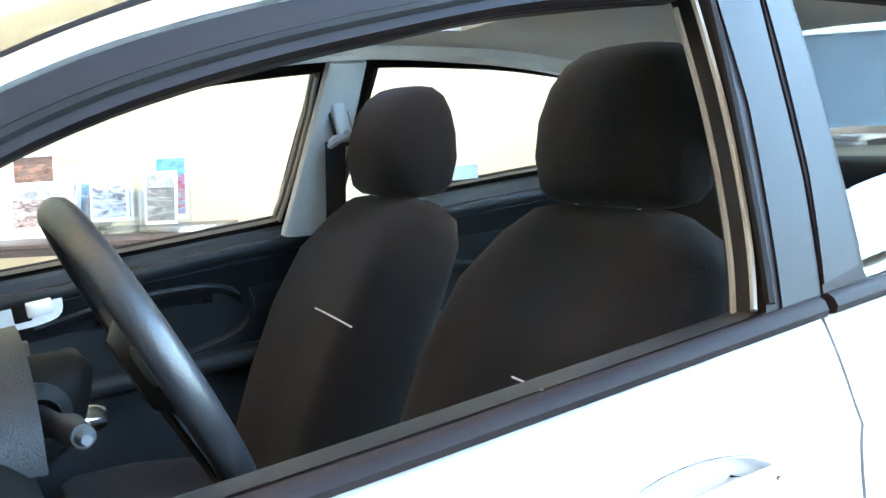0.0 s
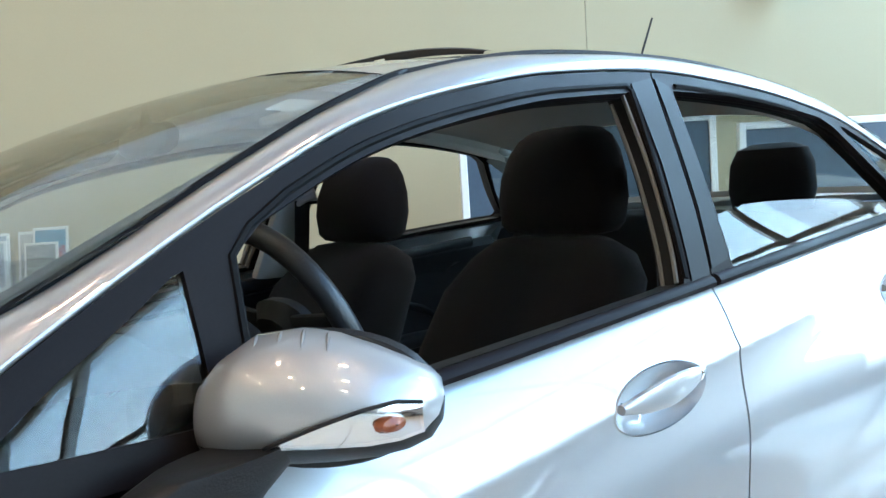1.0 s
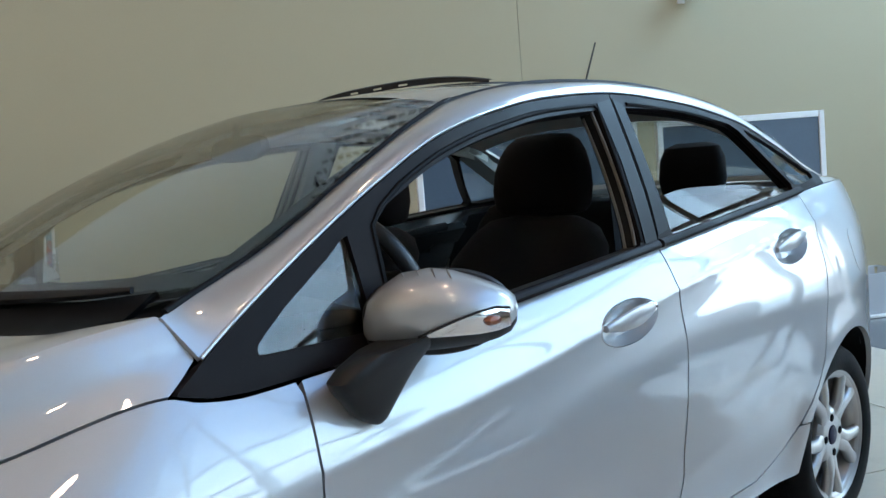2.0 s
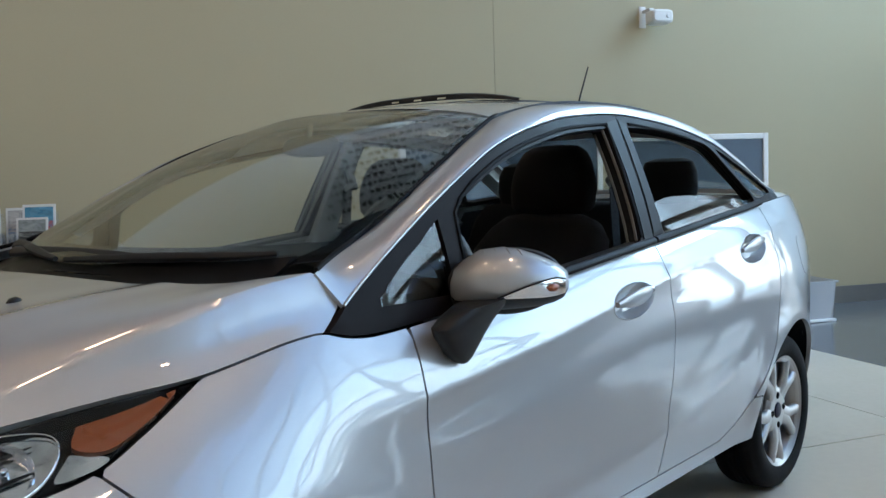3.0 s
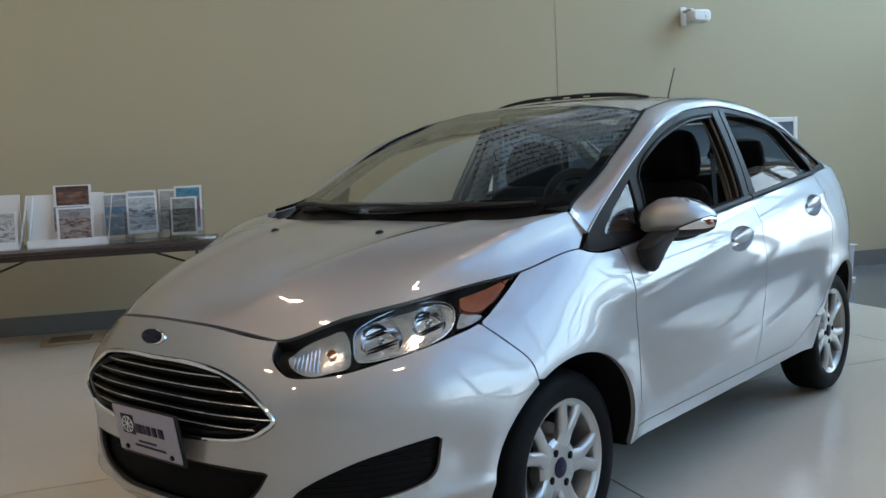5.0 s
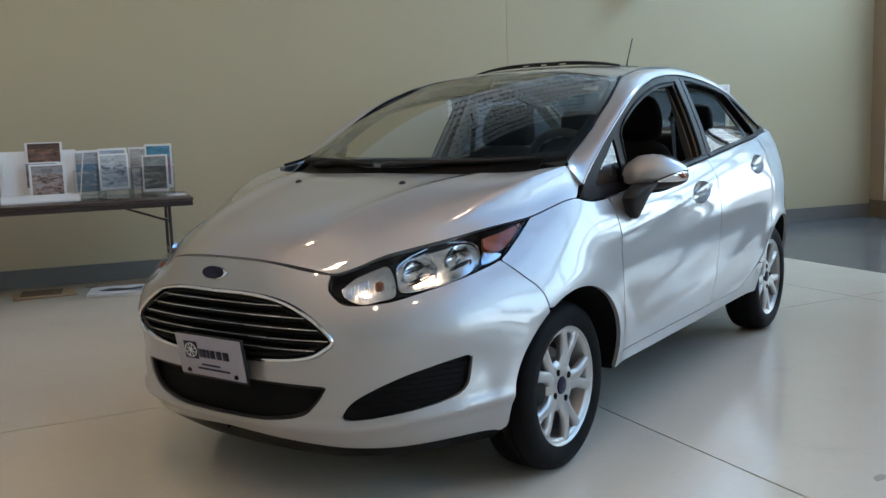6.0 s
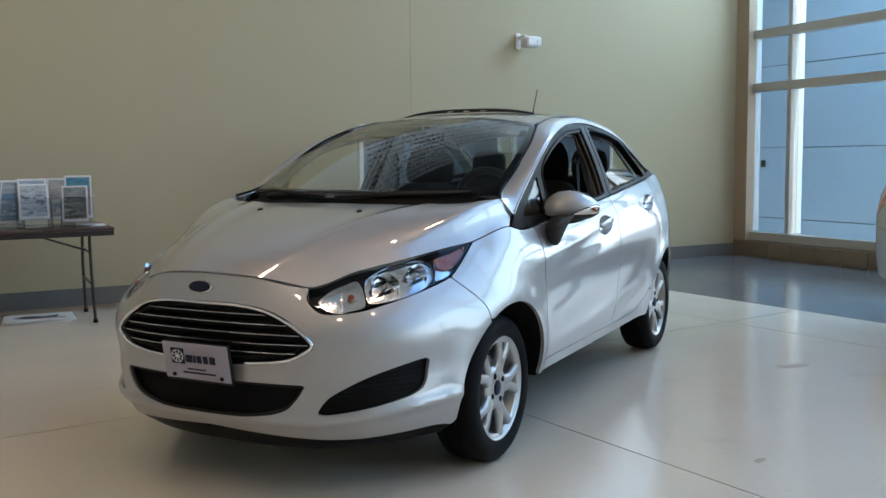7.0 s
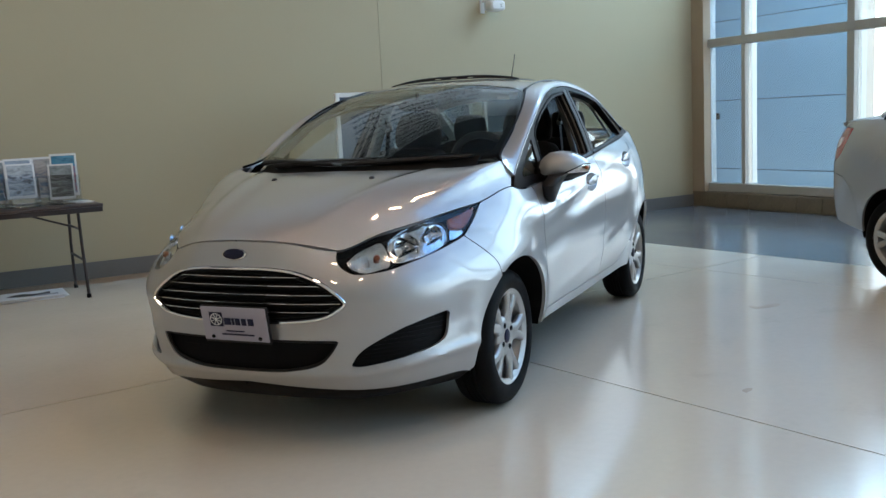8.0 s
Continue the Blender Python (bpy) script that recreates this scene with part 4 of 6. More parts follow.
QUARTER = edge_line(2.46, s_at(3.25, 0.62), 24) + [(s_at(3.41, 0.47), 1.0), (s_at(3.42, 0.45), 0.78), (s_at(3.25, 0.62), 0.72)] + RB[::-1] + [p for p in rear_arch[::-1]] + smooth([(2.09, 0.44), (2.13, 0.475)], 3) + GAP3[::-1][12:]
quarter = both("quarter_panel", skin(wrap, QUARTER, (TAIL,), 0.0125), PAINT)
tail = both("tail_lamp", skin(wrap, TAIL, (), 0.0125, 0.003, 0.03), RED, "red wraparound tail lamp with a clear band")
tl = smooth([(s_at(3.16, 0.67), 0.99), (s_at(3.26, 0.62), 0.975), (s_at(3.35, 0.54), 0.95)], 5) + smooth([(s_at(3.36, 0.53), 0.90), (s_at(3.27, 0.61), 0.905), (s_at(3.20, 0.65), 0.93), (s_at(3.16, 0.67), 0.99)], 5)
both("tail_lamp_band", skin(wrap, tl, (), 0.0125, 0.0, 0.002, 0.003), mat("pale_lens", (0.72, 0.66, 0.66), 0.15, 0, 1.0), "pale reversing light band", tail)
def flip_r(poly):
    return [(2 * S1 - a, b) for a, b in poly]
RBUMP = [p for p in RB] + [(s_at(3.25, 0.62), 0.72), (s_at(3.42, 0.45), 0.78)] + flip_r([(s_at(3.42, 0.45), 0.78), (s_at(3.25, 0.62), 0.72)][::1]) + flip_r(RB[::-1]) + flip_r([(2.872, 0.325), (2.95, 0.33), (s_at(3.25, 0.62), 0.36)]) + [(s_at(3.25, 0.62), 0.36), (2.95, 0.33), (2.872, 0.325)]
put("rear_bumper", *skin(wrap, RBUMP, (), 0.02), PAINT, car)
both("fuel_flap", skin(wrap, circle(2.72, 0.885, 0.075, 40), (), 0.0125, 0.0, 0.004, 0.0015), PAINT)[1]

# dark inner shell, added so that the gaps and arches look shaded
shell = []
for s in np.linspace(S0, S1, 120):
    row = []
    for z in np.linspace(0.275 + 0.11 * float(np.clip((s - 2.7) / 0.3, 0, 1)), float(edge_z(s)) - 0.012, 10):
        row.append(inner(0.03)(np.array([s]), np.array([z]))[0])
    shell.append(row)
sv, sf = strip(shell)
keep = []
for f in sf:
    c = np.mean([sv[i] for i in f], axis=0)
    if all(math.hypot(c[0] - h, c[2] - 0.30) > ARCH + 0.035 for h in (0.0, 2.489)) and not (0.38 < c[0] < 2.42 and c[2] > 0.80) and not (c[0] < -0.2 and 0.66 < c[2] < 0.86):
        keep.append(f)
both("gap_shade_shell", (sv, keep), DARK, "black inner body")
for hub in (0.0, 2.489):
    rows = []
    for a in np.linspace(radians(-4), radians(185), 30):
        x, z = hub + (ARCH + 0.012) * math.cos(a), 0.30 + (ARCH + 0.012) * math.sin(a)
        y = float(wrap(np.array([x]), np.array([z]))[0][1]) + 0.014
        rows.append([(x, y, z), (x, (y - 0.52) / 2, z), (x, -0.52, z)])
    both("wheel_arch_liner", strip(rows), DARK, "black wheel arch liner")
    back = [(hub + (ARCH + 0.012) * math.cos(a), 0.30 + (ARCH + 0.012) * math.sin(a)) for a in np.linspace(radians(-4), radians(185), 30)]
    both("wheel_arch_back", ([(x, -0.52, z) for x, z in back], [list(range(30))]), DARK)
part("underbody", rbox(3.4, 1.16, 0.07, 0.02), DARK, car, "black underbody", pose(1.3, 0, 0.195))

# bonnet, cowl, windscreen, roof, rear window, boot lid
hs = np.linspace(SH - 0.012, 0.168, 60)
hood_c = pchip([0, 0.12, 0.3, 0.55, 0.8, 1.0], [0.838, 0.893, 0.948, 0.997, 1.031, 1.047])
hood_x = pchip([0, 1], [-0.832, 0.0])
RK = [0, 0.42, 0.76, 0.88, 0.925, 0.96, 1.0]
rear_x, rear_y, rear_z = pchip(RK, [0.0, 0.010, 0.068, 0.140, 0.194, 0.231, 0.170]), pchip(RK, [0, 0.33, 0.590, 0.676, 0.716, 0.742, 0.766]), pchip(RK, [1.047, 1.044, 1.049, 1.060, 1.064, 1.004, 0.948])
WN = 97
WS = [math.copysign(abs(w) ** 0.75, w) for w in np.linspace(-1, 1, WN)]
rows = []
for i, s in enumerate(hs):
    t = i / (len(hs) - 1)
    e = wrap(np.array([s]), np.array([float(edge_z(s))]))[0]
    e = np.array([e[0], abs(e[1]), e[2]]) + np.array([0.0, -0.003, 0.001])
    b = min(max((t - 0.30) / 0.70, 0), 1)
    b = b * b * (3 - 2 * b) * (0.55 + 0.45 * b)
    p = 2.3 + 2.2 * min(t / 0.7, 1)
    row = []
    for w in WS:
        k = abs(w)
        sx = (1 - b) * k * k + b * (float(rear_x(k)) - 0.0) / 0.170
        sy = (1 - b) * k + b * float(rear_y(k)) / 0.766
        sz = (1 - b) * (1 - k ** p) + b * (float(rear_z(k)) - 0.948) / (1.047 - 0.948)
        x = float(hood_x(t)) + (e[0] - float(hood_x(t))) * sx
        y = math.copysign(e[1] * sy, w)
        z = e[2] + (float(hood_c(t)) - e[2]) * sz
        yc = 0.235 + 0.22 * t
        z += (0.009 * math.exp(-((abs(y) - yc) / 0.04) ** 2) - 0.004 * math.exp(-((abs(y) - yc + 0.09) / 0.06) ** 2)) * min(1, 3 * t) * (1 - 0.6 * t ** 4)
        row.append((x, y, z))
    rows.append(row)
hood = put("bonnet", *strip(rows, 0.02), PAINT, car)
hood_rear = rows[-1]
for y in (-0.25, 0.25):
    i = min(range(len(rows) * WN), key=lambda q: (rows[q // WN][q % WN][0] + 0.195) ** 2 + (rows[q // WN][q % WN][1] - y) ** 2)
    p = rows[i // WN][i % WN]
    part("washer_nozzle", loft([superring((p[0] + dx, p[1], p[2] + dz - 0.004), (0, 1, 0), (0, 0, 1), w, h, 12, 2.4) for dx, dz, w, h in ((-0.014, 0.002, 0.004, 0.003), (-0.006, 0.005, 0.020, 0.012), (0.006, 0.006, 0.024, 0.016), (0.014, 0.005, 0.018, 0.010))]), PLASTIC, hood, "black washer nozzle")


def screen(v, w):
    """The windscreen: v runs up, w across."""
    k = abs(w)
    xc, xs = 0.075 + (0.965 - 0.075) * v, 0.300 + (1.025 - 0.300) * v
    zc, zs = 1.050 + (1.447 - 1.050) * v, 1.088 + (1.402 - 1.088) * v
    yw = 0.676 + (0.560 - 0.676) * v + 0.032 * math.sin(math.pi * v)
    bulge = 0.052 * math.sin(math.pi * v) ** 0.9
    x = xc + (xs - xc) * k ** 2.2
    z = zc + (zs - zc) * k ** 2.4 + bulge * (1 - 0.72 * k ** 2)
    return (x, w * yw, z)


rows = []
for j in range(7):
    t = j / 6
    row = []
    for i, w in enumerate(WS):
        if abs(hood_rear[i][1]) > 0.60:
            continue
        a = Vector(hood_rear[i]) + Vector((0.006, 0, -0.006))
        b = Vector(screen(0.03, max(-0.97, min(0.97, a.y / 0.676))))
        p = a.lerp(b, t)
        p.z -= 0.030 * math.sin(math.pi * t)
        row.append(tuple(p))
    rows.append(row)
put("cowl_panel", *strip(rows, 0.01), GRILLEBLACK, car, "black plastic cowl panel")


both('cowl_filler', (lambda r: strip(r))([[(0.10 + 0.2 * t, -0.56 - 0.16 * q, 1.035 + 0.03 * t - 0.05 * q * q) for q in np.linspace(0, 1, 4)] for t in np.linspace(0, 1, 4)]), DARK)


def slab_sheet(grid, thick):
    """A sheet of glass with both faces and its edge."""
    r = np.array(grid, float)
    n, m = r.shape[:2]
    da, db = np.gradient(r, axis=0), np.gradient(r, axis=1)
    nn = np.cross(da, db)
    nn /= np.linalg.norm(nn, axis=2, keepdims=True)
    v = [tuple(p) for p in r.reshape(-1, 3)] + [tuple(p) for p in (r - nn * thick).reshape(-1, 3)]
    K = n * m
    f = [(i * m + j, (i + 1) * m + j, (i + 1) * m + j + 1, i * m + j + 1) for i in range(n - 1) for j in range(m - 1)]
    f += [tuple(K + q for q in g[::-1]) for g in f]
    ring = [(i, 0) for i in range(n)] + [(n - 1, j) for j in range(1, m)] + [(i, m - 1) for i in range(n - 2, -1, -1)] + [(0, j) for j in range(m - 2, 0, -1)]
    for k in range(len(ring)):
        a, b = ring[k], ring[(k + 1) % len(ring)]
        a, b = a[0] * m + a[1], b[0] * m + b[1]
        f.append((a, b, K + b, K + a))
    return v, f


grid = [[screen(v, w) for w in np.linspace(-0.985, 0.985, 41)] for v in np.linspace(0.02, 0.985, 25)]
windscreen = put("windscreen", *slab_sheet(grid, 0.005), GLASS, car, "laminated windscreen")


def band(v0, v1, w0, w1, nv, nw, drop=0.009):
    return strip([[tuple(np.array(screen(v, w)) - np.array((-0.3, 0, 0.95)) * drop) for w in np.linspace(w0, w1, nw)] for v in np.linspace(v0, v1, nv)])


put("screen_band", *band(0.955, 0.99, -0.99, 0.99, 3, 41), SHADEBAND, windscreen, "black edge band")
put("screen_band", *band(0.0, 0.10, -0.99, 0.99, 4, 41), SHADEBAND, windscreen)
for w0, w1 in ((-0.99, -0.93), (0.93, 0.99)):
    put("screen_band", *band(0.0, 0.99, w0, w1, 25, 3), SHADEBAND, windscreen)
put("screen_sticker", *band(0.78, 0.845, -0.87, -0.77, 3, 4, 0.0105), PAPER, windscreen, "small white sticker")
# wipers
for y0, y1, pivot in ((0.05, -0.57, 0.48), (0.58, 0.10, 0.60)):
    blade = [Vector(screen(0.022 + 0.016 * math.sin(math.pi * k / 16), (y0 + (y1 - y0) * k / 16) / 0.68)) + Vector((-0.012, 0, 0.008)) for k in range(17)]
    wiper = part("wiper", tube(blade, [0.007 + 0.006 * math.sin(math.pi * k / 16) for k in range(17)], 8, False, 0.8), PLASTIC, car, "black wiper arm and blade")
    a = Vector(screen(0.0, pivot / 0.68)) + Vector((-0.02, 0, 0.006))
    arm = [a.lerp(blade[8], t) + Vector((0, 0, 0.008 * math.sin(math.pi * t))) for t in np.linspace(0, 1, 8)]
    part("wiper_arm", tube(arm, [0.018, 0.016, 0.014, 0.012, 0.011, 0.010, 0.009, 0.008], 8, False, 0.6), PLASTIC, wiper)

roof_c = pchip([0.965, 1.2, 1.5, 1.75, 2.0, 2.38], [1.446, 1.474, 1.486, 1.483, 1.466, 1.410])
roof_rows = []
for t in np.linspace(0, 1, 44):
    row = []
    for w in np.linspace(-1, 1, 45):
        k = abs(w)
        x0, x1 = 0.972 + 0.058 * k ** 2.2, 2.375 - 0.07 * k ** 2
        x = x0 + (x1 - x0) * t
        yw = float(inn_y(x)) - 0.012
        ze = float(inn_z(x)) - 0.006
        zc = float(roof_c(x))
        row.append((x, w * yw, ze + (zc - ze) * (1 - k ** 3.0)))
    roof_rows.append(row)
SX0, SX1, SY = 1.345, 1.78, 0.37
rv, rf = strip(roof_rows)
rf = [f for f in rf if not (SX0 < np.mean([rv[i][0] for i in f]) < SX1 and abs(np.mean([rv[i][1] for i in f])) < SY)]
roof = put("roof", rv, rf, PAINT, car)


def roof_at(x, y, dz=0.0):
    yw, ze, zc = float(inn_y(x)) - 0.012, float(inn_z(x)) - 0.006, float(roof_c(x))
    return (x, y, ze + (zc - ze) * (1 - min(abs(y) / yw, 1) ** 3.0) + dz)


# sunroof: dark frame, opening, raised deflector, glass slid back over the roof
loop = [roof_at(x, y, 0.002) for x, y in smooth([(SX0, -SY + 0.03), (SX0 - 0.008, 0), (SX0, SY - 0.03), (SX0 + 0.03, SY), (1.56, SY), (SX1 - 0.02, SY), (SX1, SY - 0.03), (SX1, 0), (SX1, -SY + 0.03), (SX1 - 0.02, -SY), (1.56, -SY), (SX0 + 0.03, -SY), (SX0, -SY + 0.03)], 5)[:-1]]
sunroof = part("sunroof", tube([(a, b, c - 0.008) for a, b, c in loop], 0.010, 8, True), PLASTIC, car, "open sunroof with a raised black wind deflector")
defl = []
DN = 49
for k in range(DN):
    y = -0.41 + 0.82 * k / (DN - 1)
    lift = 0.019 * (1 - abs(y / 0.41) ** 3) + 0.012
    p = roof_at(1.315 + 0.03 * (y / 0.41) ** 2, y, 0)
    defl.append([(p[0] + 0.022, y, p[2] + lift - 0.001), (p[0] + 0.012, y, p[2] + lift), (p[0], y, p[2] + lift * 0.86), (p[0] - 0.003, y, p[2] + lift * 0.62), (p[0] - 0.004, y, p[2] + lift * 0.45), (p[0] - 0.004, y, p[2] + lift * 0.3)])
dv, df = strip(defl)
df = [f for f in df if not (any(abs(np.mean([dv[i][1] for i in f]) - c) < 0.018 for c in (-0.12, -0.02, 0.08)) and {i % 6 for i in f} == {3, 4})]
put("deflector", dv, df, PLASTIC, sunroof, "black wind deflector with slots")

# roof rails run from the wing up the windscreen post and down to the boot
rail = []
RAIL_X = np.r_[np.linspace(0.2285, 1.3, 60), np.linspace(1.32, 2.79, 50)]
for x in RAIL_X:
    a = Vector((x, -float(out_y(x)), float(out_z(x))))
    xi = x - 0.034 * max(0.0, (0.42 - x) / 0.184)
    b = Vector((xi, -float(inn_y(xi)), float(inn_z(xi))))
    row = []
    for t in np.linspace(0, 1, 11):
        p = a.lerp(b, t)
        p += Vector((0, -0.55, 0.83)) * (0.015 * math.sin(math.pi * t) ** 0.8 * (1 - 0.5 * t) * min(1, max(0, x - 0.225) / 0.15) * min(1, max(0, 2.86 - x) / 0.3))
        row.append(tuple(p))
    rail.append(row)
both("roof_rail", strip(rail, 0.012), PAINT)
lip = [Vector(r[0]) + Vector((0, -0.002, 0.001)) for r in rail]
mirrored(part("rail_lip", tube(lip, 0.0035, 8), PAINT, car), car)
screen_edge = [Vector((x, -float(inn_y(x)) + 0.004, float(inn_z(x)) + 0.002)) for x in np.linspace(0.205, 1.03, 40)]
mirrored(part("screen_moulding", tube(screen_edge, 0.0062, 8, False, 0.9), RUBBER, car, "black windscreen moulding"), car)
ditch = [Vector((p[0], -p[1] + 0.006, p[2] - 0.002)) for p in smooth(INN.tolist(), 6) if 1.0 < p[0] < 2.32]
dv = tube(ditch, 0.009, 6, False)
near = part("roof_ditch", dv, PLASTIC, car, "black rubber roof moulding")
mirrored(near, car)
cap = part("ditch_cap", rbox(0.045, 0.018, 0.010, 0.004, 2, Matrix.Translation(ditch[0] + Vector((-0.01, 0, 0.001))) @ pose(0, 0, 0, 0, -17, 8)), PLASTIC, car)
mirrored(cap, car)
part("roof_aerial", tube([(2.30, 0, 1.43), (2.325, 0, 1.475), (2.355, 0, 1.55), (2.425, 0, 1.682)], [0.011, 0.006, 0.0035, 0.003], 8), PLASTIC, car, "black stub aerial")


def rearwin(v, w):
    k = abs(w)
    x = (2.365 - 0.065 * k ** 2) * (1 - v) + (2.965 - 0.09 * k ** 2) * v
    z = (1.418 - 0.035 * k ** 2.2) * (1 - v) + (1.152 - 0.012 * k ** 3) * v + 0.05 * math.sin(math.pi * v) * (1 - 0.3 * k * k)
    return (x, w * (0.545 + 0.055 * v), z)


put("rear_window", *slab_sheet([[rearwin(v, w) for w in np.linspace(-0.985, 0.985, 31)] for v in np.linspace(0, 1, 17)], 0.004), GLASS, car, "tinted rear window")
lid = []
for t in np.linspace(0, 1, 20):
    row = []
    for w in np.linspace(-1, 1, 31):
        k = abs(w)
        x0 = 2.968 - 0.09 * k ** 2
        x1 = 3.45 - 0.17 * k ** 2.5
        x = x0 + (x1 - x0) * t
        ye = 0.615 - 0.09 * t
        z = 1.148 - 0.058 * t ** 1.4 - 0.016 * k ** 4 + 0.010 * max(0, t - 0.85) / 0.15
        row.append((x, w * ye, z))
    lid.append(row)
trunk = put("boot_lid", *strip(lid, 0.02), PAINT, car)
put("boot_panel", *skin(wrap, [(s_at(3.38, 0.51), 1.0), (S1, 1.068), (2 * S1 - s_at(3.38, 0.51), 1.0), (2 * S1 - s_at(3.42, 0.45), 0.785), (s_at(3.42, 0.45), 0.785)], (), 0.02), PAINT, car)
fill = []
for t in np.linspace(0, 1, 18):
    a = Vector(lid[0][0]).lerp(Vector(lid[-1][0]), t)
    s = 2.735 + (s_at(3.27, 0.61) - 2.735) * t
    e = Vector(wrap(np.array([s]), np.array([float(edge_z(s))]))[0])
    row = []
    for q in np.linspace(0, 1, 5):
        p = e.lerp(a, q)
        p.z += 0.012 * math.sin(math.pi * q)
        row.append(tuple(p))
    fill.append(row)
both("quarter_top", strip(fill, 0.01), PAINT)

# door window frames, glass
TOPF = lambda a, b, off, n=30: [(x, float(out_z(x)) - off) for x in np.linspace(a, b, n)]
BELT = lambda a, b, up, n=24: [(x, float(belt_z(x)) + up) for x in np.linspace(a, b, n)]
SPLIT = [(1.604, 1.421), (1.575, 1.30), (1.545, 1.16), (1.507, 1.0225)]
FRAME1 = TOPF(0.175, 1.604, 0.004) + SPLIT[1:] + BELT(1.507, 0.175, 0.0)
fw_top = [(x, float(out_z(x)) - 0.050) for x in np.linspace(0.66, 1.49, 28)]
FWIN = [(0.616, 1.02)] + [(0.620, 1.160)] + fw_top + smooth([(1.503, 1.374), (1.485, 1.25), (1.45, 1.10), (1.428, 1.037)], 4) + BELT(1.41, 0.616, 0.020)
SAIL = [(0.550, 1.150)] + smooth([(0.550, 1.150), (0.475, 1.097), (0.40, 1.050), (0.33, 0.997)], 4) + [(0.326, 0.984), (0.560, 0.984)]
fr1 = both("window_frame", skin(glasshouse, FRAME1, (FWIN, SAIL), 0.010, 0.002, 0.022), TRIM, "satin black door frame", door_f)
FRAME2 = TOPF(1.604, 2.735, 0.004) + BELT(2.735, 1.507, 0.0) + SPLIT[::-1]
RWIN = [(1.648, 1.378)] + [(x, float(out_z(x)) - 0.044 + 0.016 * max(0, x - 1.66) / 0.54) for x in np.linspace(1.66, 2.215, 18)] + smooth([(2.258, 1.305), (2.345, 1.20), (2.415, 1.124)], 4) + BELT(2.405, 1.585, 0.020)
QWIN = [(2.300, 1.306)] + smooth([(2.315, 1.306), (2.45, 1.254), (2.58, 1.200), (2.69, 1.153)], 4) + [(2.685, 1.138), (2.50, 1.122), (2.450, 1.126), (2.378, 1.205)]
fr2 = both("window_frame", skin(glasshouse, FRAME2, (RWIN, QWIN), 0.010, 0.002, 0.022), TRIM, "satin black door frame", door_r)
COVER1 = [(1.520, 1.392), (1.5935, 1.405), (1.569, 1.30), (1.539, 1.16), (1.503, 1.036), (1.449, 1.036), (1.470, 1.12), (1.500, 1.24)]
COVER2 = [(1.603, 1.405), (1.640, 1.388), (1.610, 1.22), (1.576, 1.062), (1.516, 1.050), (1.550, 1.16), (1.582, 1.30)]
both("post_cover", skin(glasshouse, COVER1, (), 0.010, 0.0005, 0.003, 0.003), POSTGLOSS, "gloss black post cover", fr1)
both("post_cover", skin(glasshouse, COVER2, (), 0.010, 0.0005, 0.003, 0.003), POSTGLOSS, "gloss black post cover", fr2)
both("sail_glass", skin(sheet(glasshouse, 0.006), SAIL, (), 0.012, -0.006, 0.004), GLASS, "fixed triangular front glass", door_f)
both("quarter_glass", skin(sheet(glasshouse, 0.006), QWIN, (), 0.012, -0.006, 0.004), GLASS, "fixed quarter glass", door_r)
HALF = smooth([(1.585, 1.135), (1.65, 1.150), (1.75, 1.160), (1.90, 1.158), (2.10, 1.150), (2.30, 1.128), (2.39, 1.112)], 6) + [(2.39, 1.07), (1.585, 1.03)]
put("lowered_glass", *skin(sheet(glasshouse, 0.014), HALF, (), 0.014, 0.0, 0.004), GLASS, door_r[0], "half-lowered rear window glass")
# belt mouldings with a bright edge below them
for a, b, doors in ((0.60, 1.500, door_f), (1.514, 2.46, door_r)):
    line = [Vector(glasshouse(np.array([x]), np.array([float(belt_z(x)) + 0.010]))[0]) + Vector((0, -0.004, 0)) for x in np.linspace(a, b, 30)]
    near = part("belt_moulding", tube(line, 0.0125, 8, False, 0.8), TRIM, doors[0], "black belt moulding")
    mirrored(near, doors[1])
# drip lines: raised seal along the window tops
line = [Vector(glasshouse(np.array([x]), np.array([float(out_z(x)) - 0.034]))[0]) + Vector((0, -0.001, 0)) for x in np.linspace(0.70, 1.50, 36)]
line = [Vector(glasshouse(np.array([x]), np.array([z]))[0]) for x, z in ((0.609, 1.0), (0.610, 1.08), (0.613, 1.160), (0.642, 1.192))] + line
line += [Vector(glasshouse(np.array([1.512 - 0.075 * t]), np.array([1.378 - 0.335 * t]))[0]) + Vector((0, -0.001, 0)) for t in np.linspace(0, 1, 12)]
mirrored(part("window_seal", tube(line, 0.0055, 6), RUBBER, fr1[0], "black rubber window seal"), fr1[1])
line = [Vector(glasshouse(np.array([x]), np.array([float(out_z(x)) - 0.032]))[0]) + Vector((0, -0.001, 0)) for x in np.linspace(1.66, 2.10, 24)]
mirrored(part("window_seal", tube(line, 0.0055, 6), RUBBER, fr2[0], "black rubber window seal"), fr2[1])
# inner faces of the door frames, so that the openings have depth
def reveal(poly, d0, d1):
    pts = [p for i, p in enumerate(poly) if i == 0 or math.dist(p, poly[i - 1]) > 1e-4]
    rows = []
    a, z = np.array([p[0] for p in pts + pts[:1]]), np.array([p[1] for p in pts + pts[:1]])
    outer = sheet(glasshouse, d0)(a, z)
    deep = outer + np.array((0, d1 - d0, -0.004))
    for p, q in zip(outer, deep):
        rows.append([p, (p + q) / 2 + np.array((0, 0.002, 0)), q])
    return strip(rows)
both("frame_reveal", reveal(FWIN, 0.012, 0.052), PLASTIC, "black window reveal", fr1)
both("frame_reveal", reveal(RWIN, 0.012, 0.042), PLASTIC, "black window reveal", fr2)
